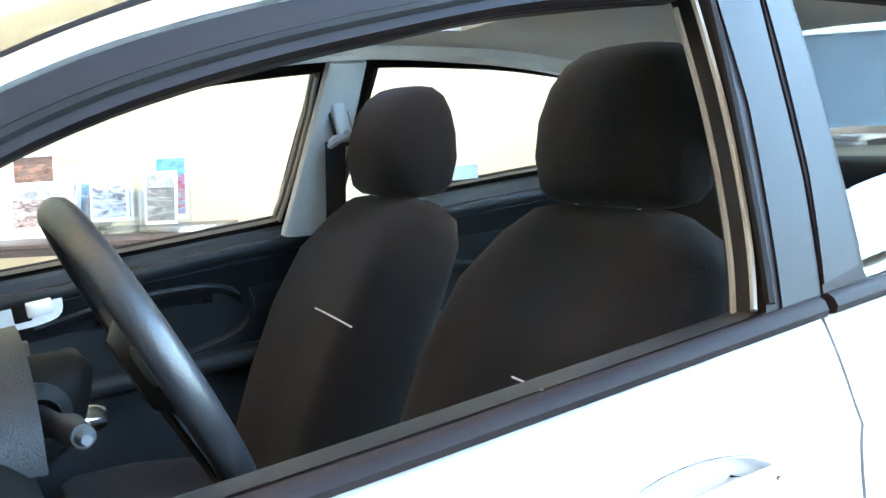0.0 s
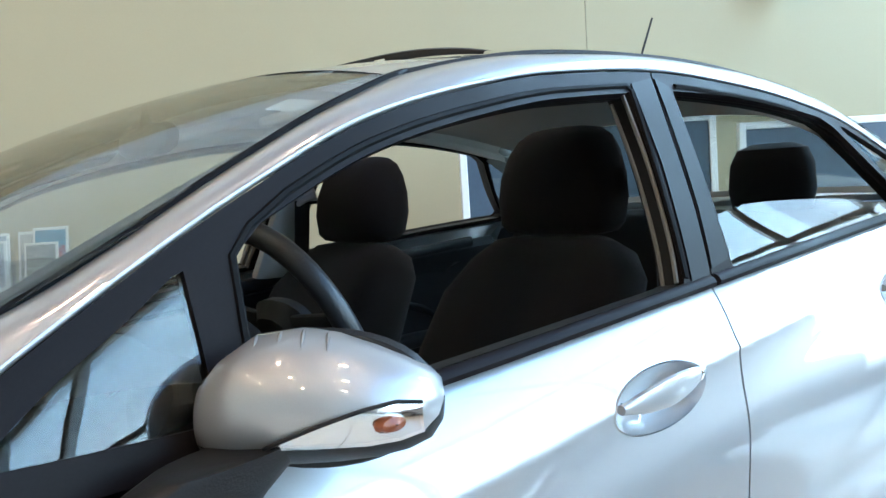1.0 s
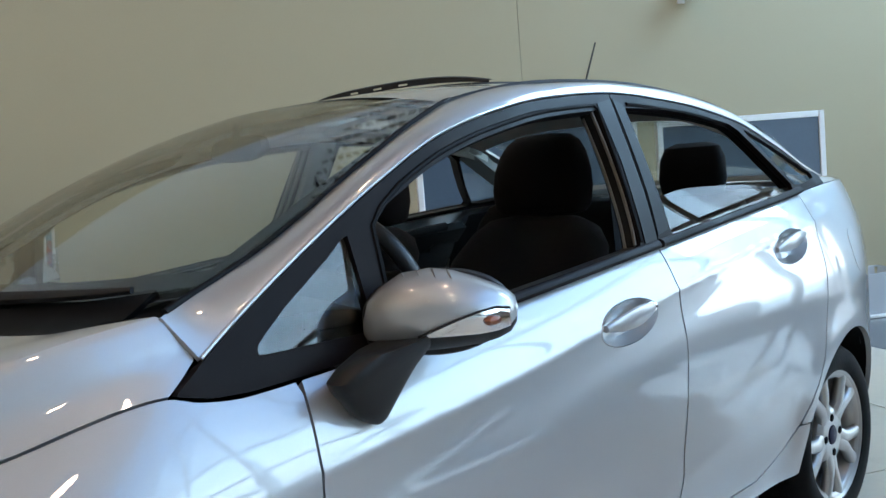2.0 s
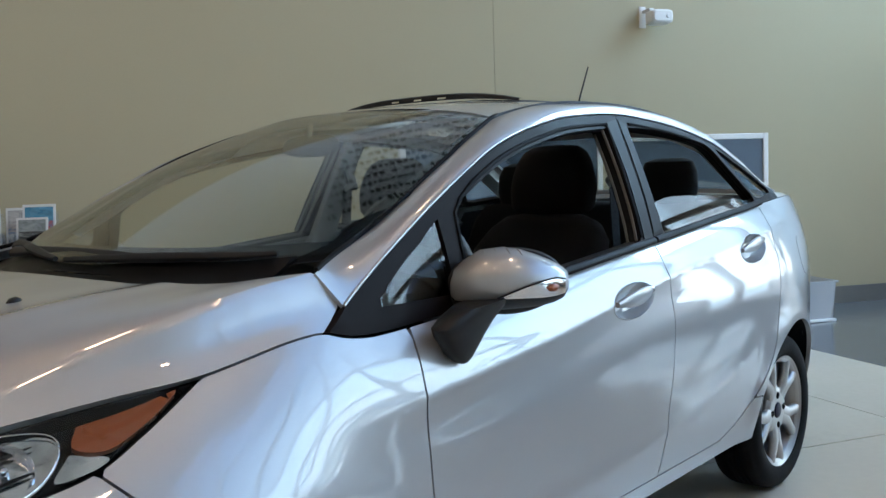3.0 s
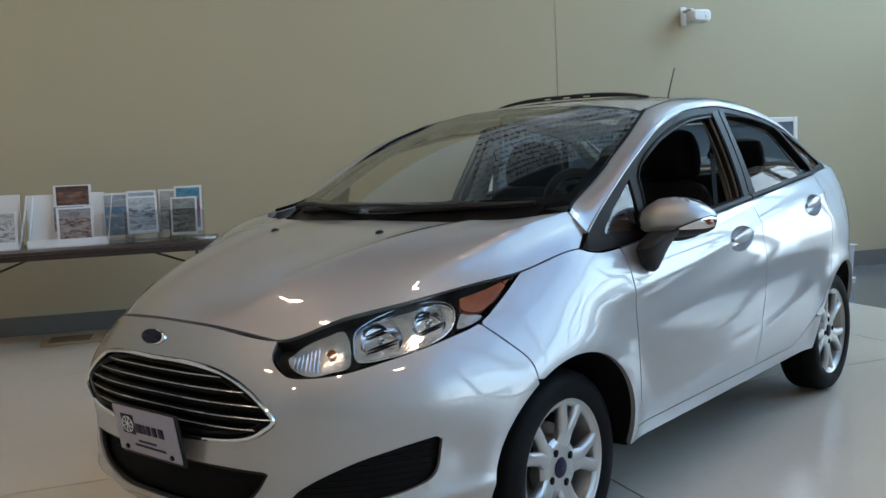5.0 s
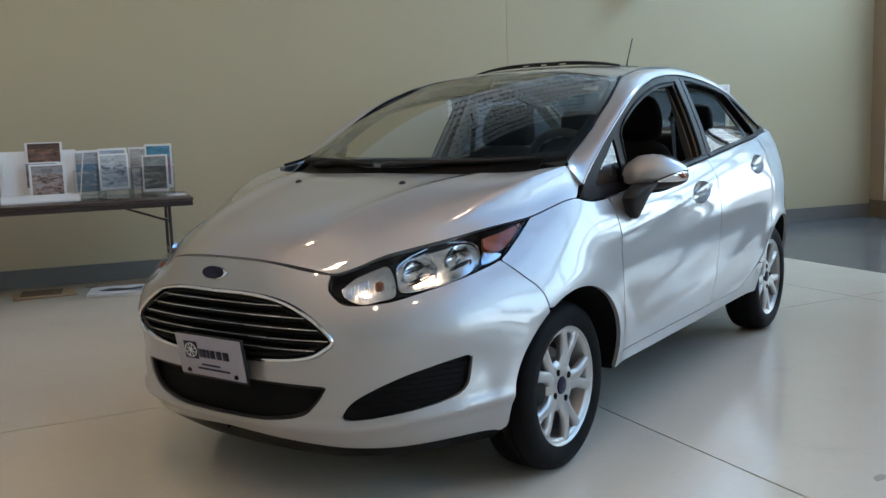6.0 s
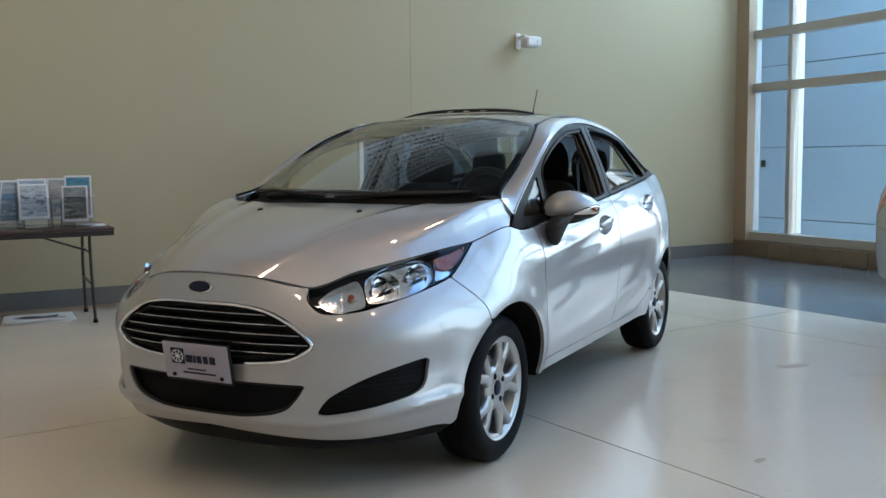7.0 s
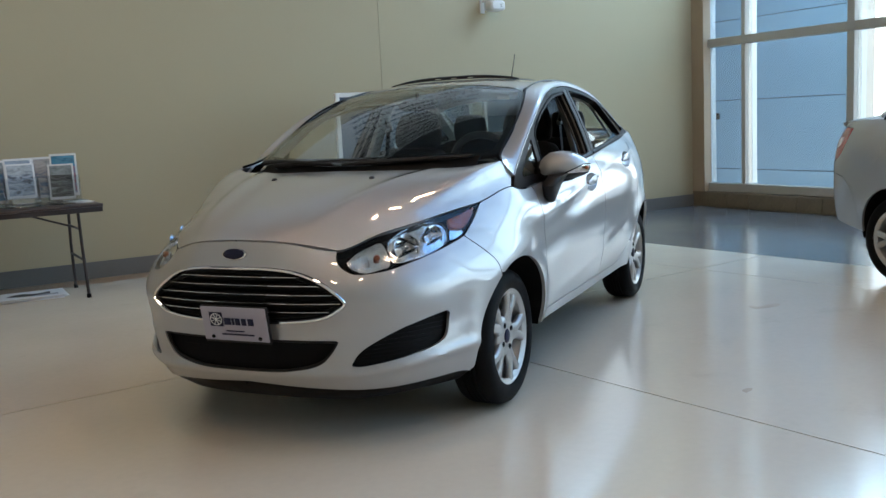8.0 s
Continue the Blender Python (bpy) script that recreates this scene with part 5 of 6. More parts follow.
# pale seal strips inside the front opening's rear edge
rear_line = [(1.503, 1.374), (1.497, 1.33), (1.485, 1.25), (1.468, 1.17), (1.45, 1.10), (1.430, 1.04)]
for off, r in ((0.012, 0.0065), (0.042, 0.006)):
    line = [Vector(sheet(glasshouse, off)(np.array([x - 0.004]), np.array([z]))[0]) for x, z in smooth(rear_line, 4)]
    mirrored(part("door_seal", tube(line, r, 6, False, 0.6), SEALTONE, fr1[0], "pale grey door seal"), fr1[1])


# door handles: bowl, grip, keyhole
def handle(cx, cz, doors, key, tilt):
    oval = handle_oval(cx, cz, tilt)
    rows = []
    for k, dep in ((1.035, 0.001), (1.0, -0.002), (0.95, 0.002), (0.82, 0.016), (0.55, 0.030), (0.02, 0.034)):
        a = np.array([cx + (p[0] - cx) * k for p in oval] + [cx + (oval[0][0] - cx) * k])
        z = np.array([cz + (p[1] - cz) * k for p in oval] + [cz + (oval[0][1] - cz) * k])
        rows.append(list(sheet(wrap, dep)(a, z)))
    bowl_ob = both("handle_bowl", strip(rows), PAINT, "recessed handle cup", doors)
    grip = []
    for t in np.linspace(0, 1, 15):
        x, z = cx - 0.105 + 0.215 * t, cz + 0.012 + (-0.105 + 0.215 * t) * tilt
        p = sheet(wrap, -0.012 * math.sin(math.pi * t) - 0.002)(np.array([x]), np.array([z]))[0]
        w = 0.017 + 0.006 * math.sin(math.pi * t)
        grip.append(superring(p, (0, 0, 1), (0, 1, 0), w * 2 * (0.30 + 0.70 * math.sin(math.pi * min(max(t, 0.02), 0.98)) ** 0.6), 0.016, 12, 2.6))
    near = part("handle_grip", loft(grip), PAINT, doors[0], "silver pull handle")
    mirrored(near, doors[1])
    if key:
        p = sheet(wrap, -0.006)(np.array([cx + 0.092]), np.array([cz + 0.012 + 0.092 * tilt]))[0]
        part("key_lock", lathe([(0.001, -0.007), (0.006, -0.007), (0.0105, -0.005), (0.012, 0.0)], 18), CHROME, doors[0], "chrome key lock", Matrix.Translation(p))


handle(*HANDLES[0][:2], door_f, True, HANDLES[0][2])
handle(*HANDLES[1][:2], door_r, False, HANDLES[1][2])


# door mirrors
def door_mirror():
    C = Vector((0.605, -0.895, 1.005))
    ax = Vector((0.66, -0.75, 0.02)).normalized()       # along the housing, outwards
    fw = Vector((-0.75, -0.66, 0.0)).normalized()       # the rounded front
    up = Vector((0, 0, 1))
    sec = [(-0.1285, 0.03, 0.035, -0.012), (-0.119, 0.062, 0.085, -0.008), (-0.098, 0.094, 0.112, -0.002), (-0.06, 0.122, 0.136, 0.008), (-0.01, 0.132, 0.140, 0.010), (0.03, 0.128, 0.132, 0.007), (0.07, 0.115, 0.114, 0.001), (0.10, 0.095, 0.094, -0.003), (0.122, 0.068, 0.071, -0.005), (0.133, 0.035, 0.045, -0.0025), (0.1365, 0.004, 0.005, 0.0)]

    def ringat(d, w, h, lift, zc, half, grow=0.0):
        pts = []
        for k in range(25):
            a = half[0] + (half[1] - half[0]) * k / 24
            c, s = math.cos(a), math.sin(a)
            pts.append(C + ax * d + fw * ((w + grow) * 0.72 * math.copysign(abs(c) ** 1.05, c) - 0.03) + up * ((h / 2 + grow) * math.copysign(abs(s) ** 0.95, s) + lift))
        return pts
    top, low, lens = [], [], []
    for d, w, h, lift in sec:
        cut = -0.50
        top.append(ringat(d, w, h, lift, 0, (math.pi * 0.97, cut)))
        low.append(ringat(d, w, h, lift, 0, (cut - 0.06, -math.pi * 0.97)))
    mount = door_f
    near = put("mirror_housing", *strip(low), PLASTIC, mount[0], "black lower mirror shell")
    far = mirrored(near, mount[1])
    both("mirror_cap", strip(top), PAINT, "silver mirror cap", (near, far))
    lens = []
    for d, w, h, lift in [(-0.03, 0.130, 0.139, 0.0095)] + sec[4:-2]:
        lens.append(ringat(d, w, h, lift, 0, (0.30 - 0.75 * max(0, 0.10 - d) / 0.13, -0.50), 0.003))
    both("turn_signal", strip(lens), CHROME, "chrome and clear indicator strip", (near, far))
    amb = C + ax * 0.092 + fw * 0.040 + up * -0.008
    b1 = part("indicator_bulb", lathe([(0.001, -0.012), (0.009, -0.008), (0.012, 0.0), (0.009, 0.008), (0.001, 0.012)], 14), AMBER, near, "amber indicator bulb", Matrix.Translation(amb) @ Matrix.Diagonal((1.6, 1, 0.8, 1)))
    mirrored(b1, far)
    rimline = part("lens_rim", tube([r[0] + fw * 0.003 for r in lens], 0.0022, 6), PLASTIC, near)
    mirrored(rimline, far)
    cover = [[p + fw * 0.004 for p in r] for r in lens]
    both("indicator_lens", strip(cover), LENS, "clear indicator lens", (near, far))
    # back rim and mirror glass
    rim = [C + ax * (0.118 * math.cos(a) - 0.002) + up * (0.062 * math.sin(a) + 0.002) - fw * 0.04 for a in np.linspace(0, 2 * math.pi, 36, endpoint=False)]
    r1 = part("mirror_rim", tube(rim, 0.014, 8, True), PLASTIC, near, "black mirror rim")
    mirrored(r1, far)
    gl = plate([(0.115 * math.cos(a), 0.06 * math.sin(a)) for a in np.linspace(0, 2 * math.pi, 36, endpoint=False)], 0.004)
    g1 = part("mirror_glass", gl, CHROME, near, "mirror glass", Matrix.Translation(C - fw * 0.046) @ Matrix(((ax.x, fw.x, up.x), (ax.y, fw.y, up.y), (ax.z, fw.z, up.z))).to_4x4())
    mirrored(g1, far)
    foot = []
    for z, x, y, w, d in ((0.846, 0.486, -0.853, 0.018, 0.025), (0.853, 0.484, -0.854, 0.036, 0.04), (0.875, 0.480, -0.856, 0.085, 0.055), (0.90, 0.482, -0.859, 0.125, 0.064), (0.922, 0.484, -0.862, 0.166, 0.072), (0.942, 0.490, -0.867, 0.200, 0.080), (0.960, 0.51, -0.873, 0.205, 0.085), (0.978, 0.535, -0.880, 0.185, 0.085)):
        foot.append(superring((x, y, z), (1, 0, 0.12), (0, 1, 0), w, d, 20, 2.8))
    f1 = part("mirror_foot", loft(foot), PLASTIC, near, "black mirror foot")
    mirrored(f1, far)
    for k in range(4):
        d = -0.060 + 0.026 * k
        ring = ringat(d, *[float(np.interp(d, [q[0] for q in sec], [q[i] for q in sec])) for i in (1, 2, 3)], 0, (1.62, 0.95), -0.0006)
        line = [p + ax * (0.012 * i / 24) for i, p in enumerate(ring)]
        r = part("cap_rib", tube(line, [0.0004 + 0.0026 * math.sin(math.pi * i / 24) for i in range(25)], 6, False, 0.7), PAINT, near, "moulded rib")
        mirrored(r, far)


door_mirror()


# wheels
def wheel():
    w = new("wheel")
    tyre = [(0.209, 0.075), (0.213, 0.088), (0.226, 0.094), (0.252, 0.0965), (0.273, 0.092), (0.287, 0.082), (0.296, 0.066), (0.300, 0.045)]
    prof = []
    for r, h in tyre:
        prof.append((r, -h))
    tread = []
    for h in np.linspace(-0.045, 0.045, 31):
        groove = any(abs(h - g) < 0.0045 for g in (-0.03, -0.01, 0.01, 0.03))
        tread.append((0.2925 if groove else 0.300, h))
    prof += tread + [(r, h) for r, h in tyre[::-1]]
    part("tyre", lathe(prof, 72), RUBBER, w, "black rubber tyre")
    rim = [(0.186, 0.075), (0.178, 0.03), (0.165, 0.0), (0.170, -0.03), (0.180, -0.066), (0.190, -0.080), (0.198, -0.085), (0.203, -0.088), (0.202, -0.082), (0.196, -0.074)]
    rimo = part("rim", lathe(rim, 64), ALLOY, w, "silver alloy rim with split spokes")
    lip = part("rim_lip", lathe([(0.176, -0.070), (0.184, -0.078), (0.192, -0.080), (0.192, -0.070)], 64), ALLOY, rimo)
    hub = part("hub", lathe([(0.03, -0.068), (0.060, -0.070), (0.078, -0.066), (0.088, -0.055), (0.088, -0.02), (0.0, -0.02)], 40), ALLOY, rimo)
    part("centre_cap", lathe([(0.001, -0.076), (0.018, -0.076), (0.027, -0.072), (0.030, -0.064)], 28), BLUE, rimo, "dark blue centre cap")
    for k in range(4):
        a = 2 * math.pi * (k + 0.5) / 4
        part("wheel_nut", lathe([(0.001, -0.074), (0.008, -0.074), (0.012, -0.072), (0.013, -0.05)], 6), DARK, rimo, "dark wheel nut", pose(0.054 * math.cos(a), 0, 0.054 * math.sin(a)))
    for k in range(5):
        a = 2 * math.pi * k / 5 + math.pi / 2
        c, s = math.cos(a), math.sin(a)
        rad, tang = Vector((c, 0, s)), Vector((-s, 0, c))
        for sgn in (-1, 1):
            ring = []
            for t in np.linspace(0, 1, 11):
                r = 0.050 + 0.140 * t
                fork = max(0.0, (t - 0.38) / 0.62)
                off = sgn * (0.010 + 0.038 * fork ** 0.9)
                y = -0.060 - 0.012 * t - 0.006 * math.sin(math.pi * t)
                ring.append(superring(rad * r + tang * off + Vector((0, y + 0.01, 0)), tang, (0, 1, 0), 0.058 - 0.016 * min(1, 1.6 * t) + 0.018 * max(0, t - 0.8) * 5, 0.036, 12, 2.4))
            part("spoke", loft(ring), ALLOY, rimo)
        web = [superring(rad * (0.058 + 0.05 * t) + Vector((0, -0.048, 0)), tang, (0, 1, 0), 0.028 + 0.01 * t, 0.024, 12, 2.6) for t in np.linspace(0, 1, 4)]
        part("spoke_web", loft(web), ALLOY, rimo)
    for o in rimo.children:
        o.data.transform(Matrix.Diagonal((1.068, 1.0, 1.068, 1)))
    rimo.data.transform(Matrix.Diagonal((1.068, 1.0, 1.068, 1)))
    part("brake_disc", lathe([(0.06, -0.005), (0.13, -0.005), (0.13, 0.012), (0.06, 0.012)], 40), STEEL, w, "steel brake disc")
    part("brake_drum", lathe([(0.001, 0.02), (0.168, 0.02), (0.168, 0.03)], 32), DARK, w, "dark hub shield")
    part("brake_caliper", rbox(0.06, 0.05, 0.14, 0.015), DARK, w, "dark brake caliper", pose(-0.12, -0.002, 0.0))
    return w


first = wheel()
first.parent = car
first.matrix_basis = pose(0, -0.718, 0.30, 0, 18, 0)
for x, y, spin in ((2.489, -0.712, 42), (0.0, 0.718, 12), (2.489, 0.712, 50)):
    o = copy_thing(first, pose(x, y, 0.30, 0, spin, 0 if y < 0 else 180))
    o.parent = car


# ---------------------------------------------------------------- the cabin
def both_bm(name, bm, material, label="", parents=None, m=None):
    near = part(name, bm, material, (parents or (car, car))[0], label, m)
    return near, mirrored(near, (parents or (car, car))[1])


HX0, HX1, HY = 1.36, 1.76, 0.36
rows = [[(x, y, roof_at(x, y)[2] - 0.035) for y in np.linspace(-0.535, 0.535, 31)] for x in np.linspace(1.0, 2.36, 40)]
hv, hf = strip(rows)
hf = [f[::-1] for f in hf if not (HX0 < np.mean([hv[i][0] for i in f]) < HX1 and abs(np.mean([hv[i][1] for i in f])) < HY)]
liner = put("headliner", hv, hf, HEADLINER, car, "pale grey fabric headliner")
loop = [(x, y, roof_at(x, y)[2] - 0.03) for x, y in ((HX0, -HY), (HX0, 0), (HX0, HY), ((HX0 + HX1) / 2, HY), (HX1, HY), (HX1, 0), (HX1, -HY), ((HX0 + HX1) / 2, -HY))]
part("sunroof_trim", tube(loop, 0.016, 8, True), HEADLINER, liner, "sunroof opening trim")
rows = []
for x in np.linspace(0.45, 2.40, 60):
    a = np.array((x, -(float(inn_y(x)) - 0.022), float(inn_z(x)) - 0.036 - 0.02 * (x < 1.0)))
    b = np.array((x, -(float(out_y(x)) - 0.055), float(out_z(x)) - 0.036))
    c = np.array((x, -(float(out_y(x)) - 0.03), float(out_z(x)) - 0.036))
    rows.append([a, (a + b) / 2 + np.array((0, 0.006, -0.006)), b, c])
both("roof_side_trim", strip(rows), HEADLINER, "pale grey roof side trim")
# centre posts: grey above, dark below, with the belt and its guide
def centre_post(sg, x0, x1):
    """The grey trim between the doors on one side, with its belt guide."""
    rings = [superring((x0 + (x1 - x0) * t, sg * (0.540 + 0.125 * t), 1.385 - 0.385 * t), (1, 0, 0), (0, 1, sg * 0.3), 0.092 + 0.03 * t, 0.045, 16, 3) for t in np.linspace(0, 1, 7)]
    p = part("centre_post", loft(rings), PILLAR, car, "grey centre post trim with a belt guide")
    part("lower_post", loft([superring((1.56, sg * (0.70 + 0.03 * t), 1.0 - 0.72 * t), (1, 0, 0), (0, 1, 0), 0.13 + 0.03 * t, 0.06, 16, 3) for t in np.linspace(0, 1, 4)]), CABIN, p)
    gx = x0 + (x1 - x0) * 0.33 + (0.025 if sg < 0 else 0.004)
    part("guide_slot", rbox(0.048, 0.010, 0.135, 0.004, 2), DARK, p, "", pose(gx, sg * 0.553, 1.262, -17 * sg, -5))
    part("belt_guide", rbox(0.036, 0.020, 0.115, 0.008, 3), PILLAR, p, "grey belt guide", pose(gx, sg * 0.546, 1.262, -17 * sg, -5))
    part("belt_loop", tube([(gx - 0.035, sg * 0.550, 1.198), (gx - 0.02, sg * 0.535, 1.212), (gx + 0.005, sg * 0.530, 1.222), (gx + 0.03, sg * 0.545, 1.205)], [0.009, 0.012, 0.013, 0.009], 8), PILLAR, p, "pale grey belt loop")


centre_post(-1, 1.665, 1.635)
centre_post(1, 1.555, 1.470)
for sg, x0 in ((-1, 1.68), (1, 1.512)):
    strap = [[(x0 + dx - 0.03 * t, sg * (0.540 + 0.085 * t - 0.01 * math.sin(math.pi * t)), 1.21 - 0.75 * t) for dx in (-0.024, 0.0, 0.024)] for t in np.linspace(0, 1, 10)]
    put("seat_belt", *strip(strap, 0.002), CLOTH2, car, "black seat belt webbing")
# rear posts
rows = []
for t in np.linspace(0, 1, 12):
    x = 2.27 + 0.52 * t
    a = np.array((2.30 + 0.55 * t, -(0.535 + 0.045 * t), 1.385 - 0.30 * t - 0.03))
    b = np.array((2.26 + 0.38 * t, -(0.575 + 0.03 * t), 1.30 - 0.21 * t))
    rows.append([a, (a + b) / 2 + np.array((0, 0.02, 0)), b])
both("rear_post_trim", strip(rows), PILLAR, "grey rear post trim")
# door trims
TRIM1 = [(0.42, 0.945), (0.60, 0.965), (1.0, 0.99), (1.495, 1.02), (1.47, 0.80), (1.43, 0.40), (0.45, 0.40), (0.41, 0.7)]
TRIM2 = [(1.54, 1.025), (2.38, 1.085), (2.28, 0.82), (2.15, 0.58), (1.95, 0.42), (1.47, 0.40), (1.50, 0.8)]
for poly, doors, xs in ((TRIM1, door_f, (0.62, 1.44)), (TRIM2, door_r, (1.62, 2.20))):
    v, f = skin(inner(0.105), poly, (), 0.03, 0.0, -0.04)
    trims = both("door_trim", (v, [q[::-1] for q in f]), CABIN, "charcoal plastic door trim", doors)
    roll = [sheet(wrap, 0.085)(np.array([x]), np.array([float(belt_z(x)) + 0.018 * (xs[0] < 1)]))[0] for x in np.linspace(xs[0] - 0.1, xs[1] + 0.06, 24)]
    both_bm("trim_sill", tube([Vector(p) for p in roll], 0.022, 10, False, 0.8), CABIN, "", doors)
    loop = [(xs[0] + (xs[1] - xs[0]) * t, 0.80 + 0.10 * math.sin(math.pi * min(1, 0.25 + 0.75 * t)) ** 0.6 - 0.10 * t ** 6) for t in np.linspace(0, 1, 22)]
    if xs[0] < 1:
        loop = smooth([(0.86, 0.905), (0.98, 0.942), (1.12, 0.958), (1.25, 0.945), (1.325, 0.895), (1.335, 0.835), (1.28, 0.775), (1.16, 0.735), (1.0, 0.715), (0.86, 0.70)], 5)
    bow = [Vector(p) for p in inner(0.112)(np.array([q[0] for q in loop]), np.array([q[1] for q in loop]))]
    both_bm("trim_bow", tube(bow, 0.013, 8, False, 0.7), CABIN, "raised door trim line", doors)
    arm = [superring(inner(0.135)(np.array([xs[0] + 0.15 + (xs[1] - xs[0] - 0.2) * t]), np.array([0.70 + 0.02 * t]))[0], (0, 1, 0), (0, 0, 1), 0.075, 0.05, 14, 3) for t in np.linspace(0, 1, 8)]
    both_bm("armrest", loft(arm), CABIN, "", doors)
hb = inner(0.112)(np.array([0.855]), np.array([0.958]))[0] + np.array((-0.008, 0, 0.014))
hm = Matrix.Translation(hb) @ pose(0, 0, 0, 0, -6, 2)
surround = plate(smooth([(-0.072, 0.014), (-0.05, -0.030), (0.056, -0.026), (0.068, 0.028), (0.03, 0.034), (-0.072, 0.014)], 5)[:-1], 0.012, hm)
inside = both_bm("inside_handle", surround, BRUSHED, "satin chrome inside door handle", door_f)
both_bm("handle_well", rbox(0.035, 0.004, 0.04, 0.006, 2, hm @ pose(-0.012, 0.0135, 0.0)), DARK, "", inside)
both_bm("handle_lever", rbox(0.052, 0.008, 0.034, 0.006, 2, hm @ pose(0.024, 0.016, 0.003)), BRUSHED, "", inside)
tagged(put("window_tag", *strip([[(x, 0.692, z) for z in (1.083, 1.100, 1.120)] for x in (1.89, 1.93, 1.965)], 0.002), mat("pale_blue_paper", (0.55, 0.68, 0.82), 0.6), door_r[1], "pale blue paper tag on the window ledge"))
# floor pan
part("floor_pan", rbox(2.0, 1.36, 0.04, 0.01), DARK, car, "black carpeted floor", pose(1.35, 0, 0.31))
part("centre_console", rbox(0.75, 0.20, 0.28, 0.03, 3), CABIN, car, "dark centre console", pose(1.1, 0, 0.45))
part("gear_lever", tube([(0.98, 0, 0.56), (0.968, 0, 0.61), (0.964, 0, 0.635), (0.962, 0, 0.66), (0.961, 0, 0.672)], [0.012, 0.014, 0.022, 0.022, 0.008], 12), LEATHER, car, "black gear lever")

# dashboard
prof = smooth([(0.20, 1.005), (0.34, 1.030), (0.50, 1.028), (0.64, 1.005), (0.73, 0.965), (0.755, 0.92), (0.735, 0.86), (0.70, 0.78), (0.69, 0.62), (0.66, 0.50), (0.45, 0.45)], 4)
rows = []
for y in np.linspace(-0.68, 0.68, 41):
    k = abs(y) / 0.68
    row = []
    for x, z in prof:
        back = 0.03 * k ** 3 + 0.05 * math.exp(-((y) / 0.2) ** 2) * (z < 0.98)
        row.append((x + back - 0.0, y, z - 0.012 * k ** 4 + (0.028 * math.exp(-((y + 0.36) / 0.16) ** 2) if 0.45 < x < 0.8 and z > 0.9 else 0)))
    rows.append(row)
dash = put("dashboard", *strip(rows), DASH, car, "dark grey soft dashboard")
hood_r = []
for t in np.linspace(0, 1, 6):
    ring = []
    for k in range(22):
        a = math.pi * k / 21
        ring.append((0.62 + 0.155 * t, -0.36 + (0.175 + 0.01 * t) * math.cos(a), 0.955 + (0.085 + 0.015 * t) * math.sin(a) ** 0.7))
    hood_r.append(ring)
binn = put("instrument_hood", *strip(hood_r), CABIN, dash, "black instrument hood")
part("instrument_face", plate([(0.165 * math.cos(a), 0.08 * math.sin(a) ** 1 if math.sin(a) > 0 else 0.02 * math.sin(a)) for a in np.linspace(0, 2 * math.pi, 30, endpoint=False)], 0.004, pose(0.70, -0.36, 0.955, 0, 0, 90)), DARK, binn)
for y in (-0.43, -0.29):
    part("dial_ring", tube([(0.705, y + 0.05 * math.cos(2 * math.pi * k / 24), 0.985 + 0.05 * math.sin(2 * math.pi * k / 24)) for k in range(24)], 0.003, 6, True), SATIN, binn)
for y in (-0.63, 0.63, -0.12, 0.12):
    part("air_vent", lathe([(0.04, -0.02), (0.046, -0.024), (0.05, -0.012), (0.05, 0.02)], 24), SATIN if abs(y) > 0.5 else CABIN, dash, "round air vent", pose(0.765 if abs(y) > 0.5 else 0.79, y, 0.90, 0, 0, -90))
    part("vent_core", rbox(0.01, 0.075, 0.008, 0.002), DARK, dash, "", pose(0.765, y, 0.90))
part("centre_screen", rbox(0.02, 0.16, 0.07, 0.008), DARK, dash, "dark display screen", pose(0.72, 0, 1.0, 0, -20))

# steering wheel and column
SC, TILTW = Vector((0.905, -0.36, 1.008)), 25
wm = Matrix.Translation(SC) @ pose(0, 0, 0, 0, -TILTW, 0)
steer = part("steering_wheel", tube([(0, 0.183 * math.cos(2 * math.pi * k / 48), 0.183 * math.sin(2 * math.pi * k / 48)) for k in range(48)], 0.0195, 12, True), LEATHER, car, "black leather steering wheel", wm)
part("horn_pad", loft([superring((dx, 0, -0.01), (0, 1, 0), (0, 0, 1), w, h, 24, 2.6) for dx, w, h in ((-0.03, 0.10, 0.09), (-0.005, 0.17, 0.13), (0.012, 0.16, 0.12), (0.022, 0.10, 0.07))]), CABIN, steer, "", wm)
for a in (8, 172, 270):
    r = radians(a)
    part("wheel_spoke", loft([superring((-0.012 + 0.006 * t, (0.06 + 0.12 * t) * math.cos(r), (0.05 + 0.13 * t) * math.sin(r)), (0, -math.sin(r), math.cos(r)), (1, 0, 0), 0.055 - 0.022 * t, 0.018, 14, 3) for t in np.linspace(0, 1, 6)]), CABIN, steer, "", wm)
shroud = [superring((0.66 + 0.17 * t, -0.36, 0.945 + 0.025 * t), (0, 1, 0), (0.3, 0, 0.95), (0.16 - 0.03 * t) * (1 - 0.35 * t ** 8), (0.145 - 0.015 * t) * (1 - 0.35 * t ** 8), 32, 2.3) for t in np.linspace(0, 1, 14)]
col = part("column_shroud", loft(shroud), DASH, car, "grey steering column shroud")
part("shroud_seam", tube([(0.665 + 0.15 * t, -0.441 + 0.015 * t, 0.945 + 0.025 * t) for t in np.linspace(0, 1, 8)], 0.0025, 6), DARK, col)
part("control_stalk", tube([(0.78, -0.435, 0.982), (0.79, -0.48, 0.980), (0.80, -0.52, 0.985), (0.805, -0.575, 0.992)], [0.010, 0.012, 0.015, 0.011], 14), CABIN, col, "black indicator stalk")
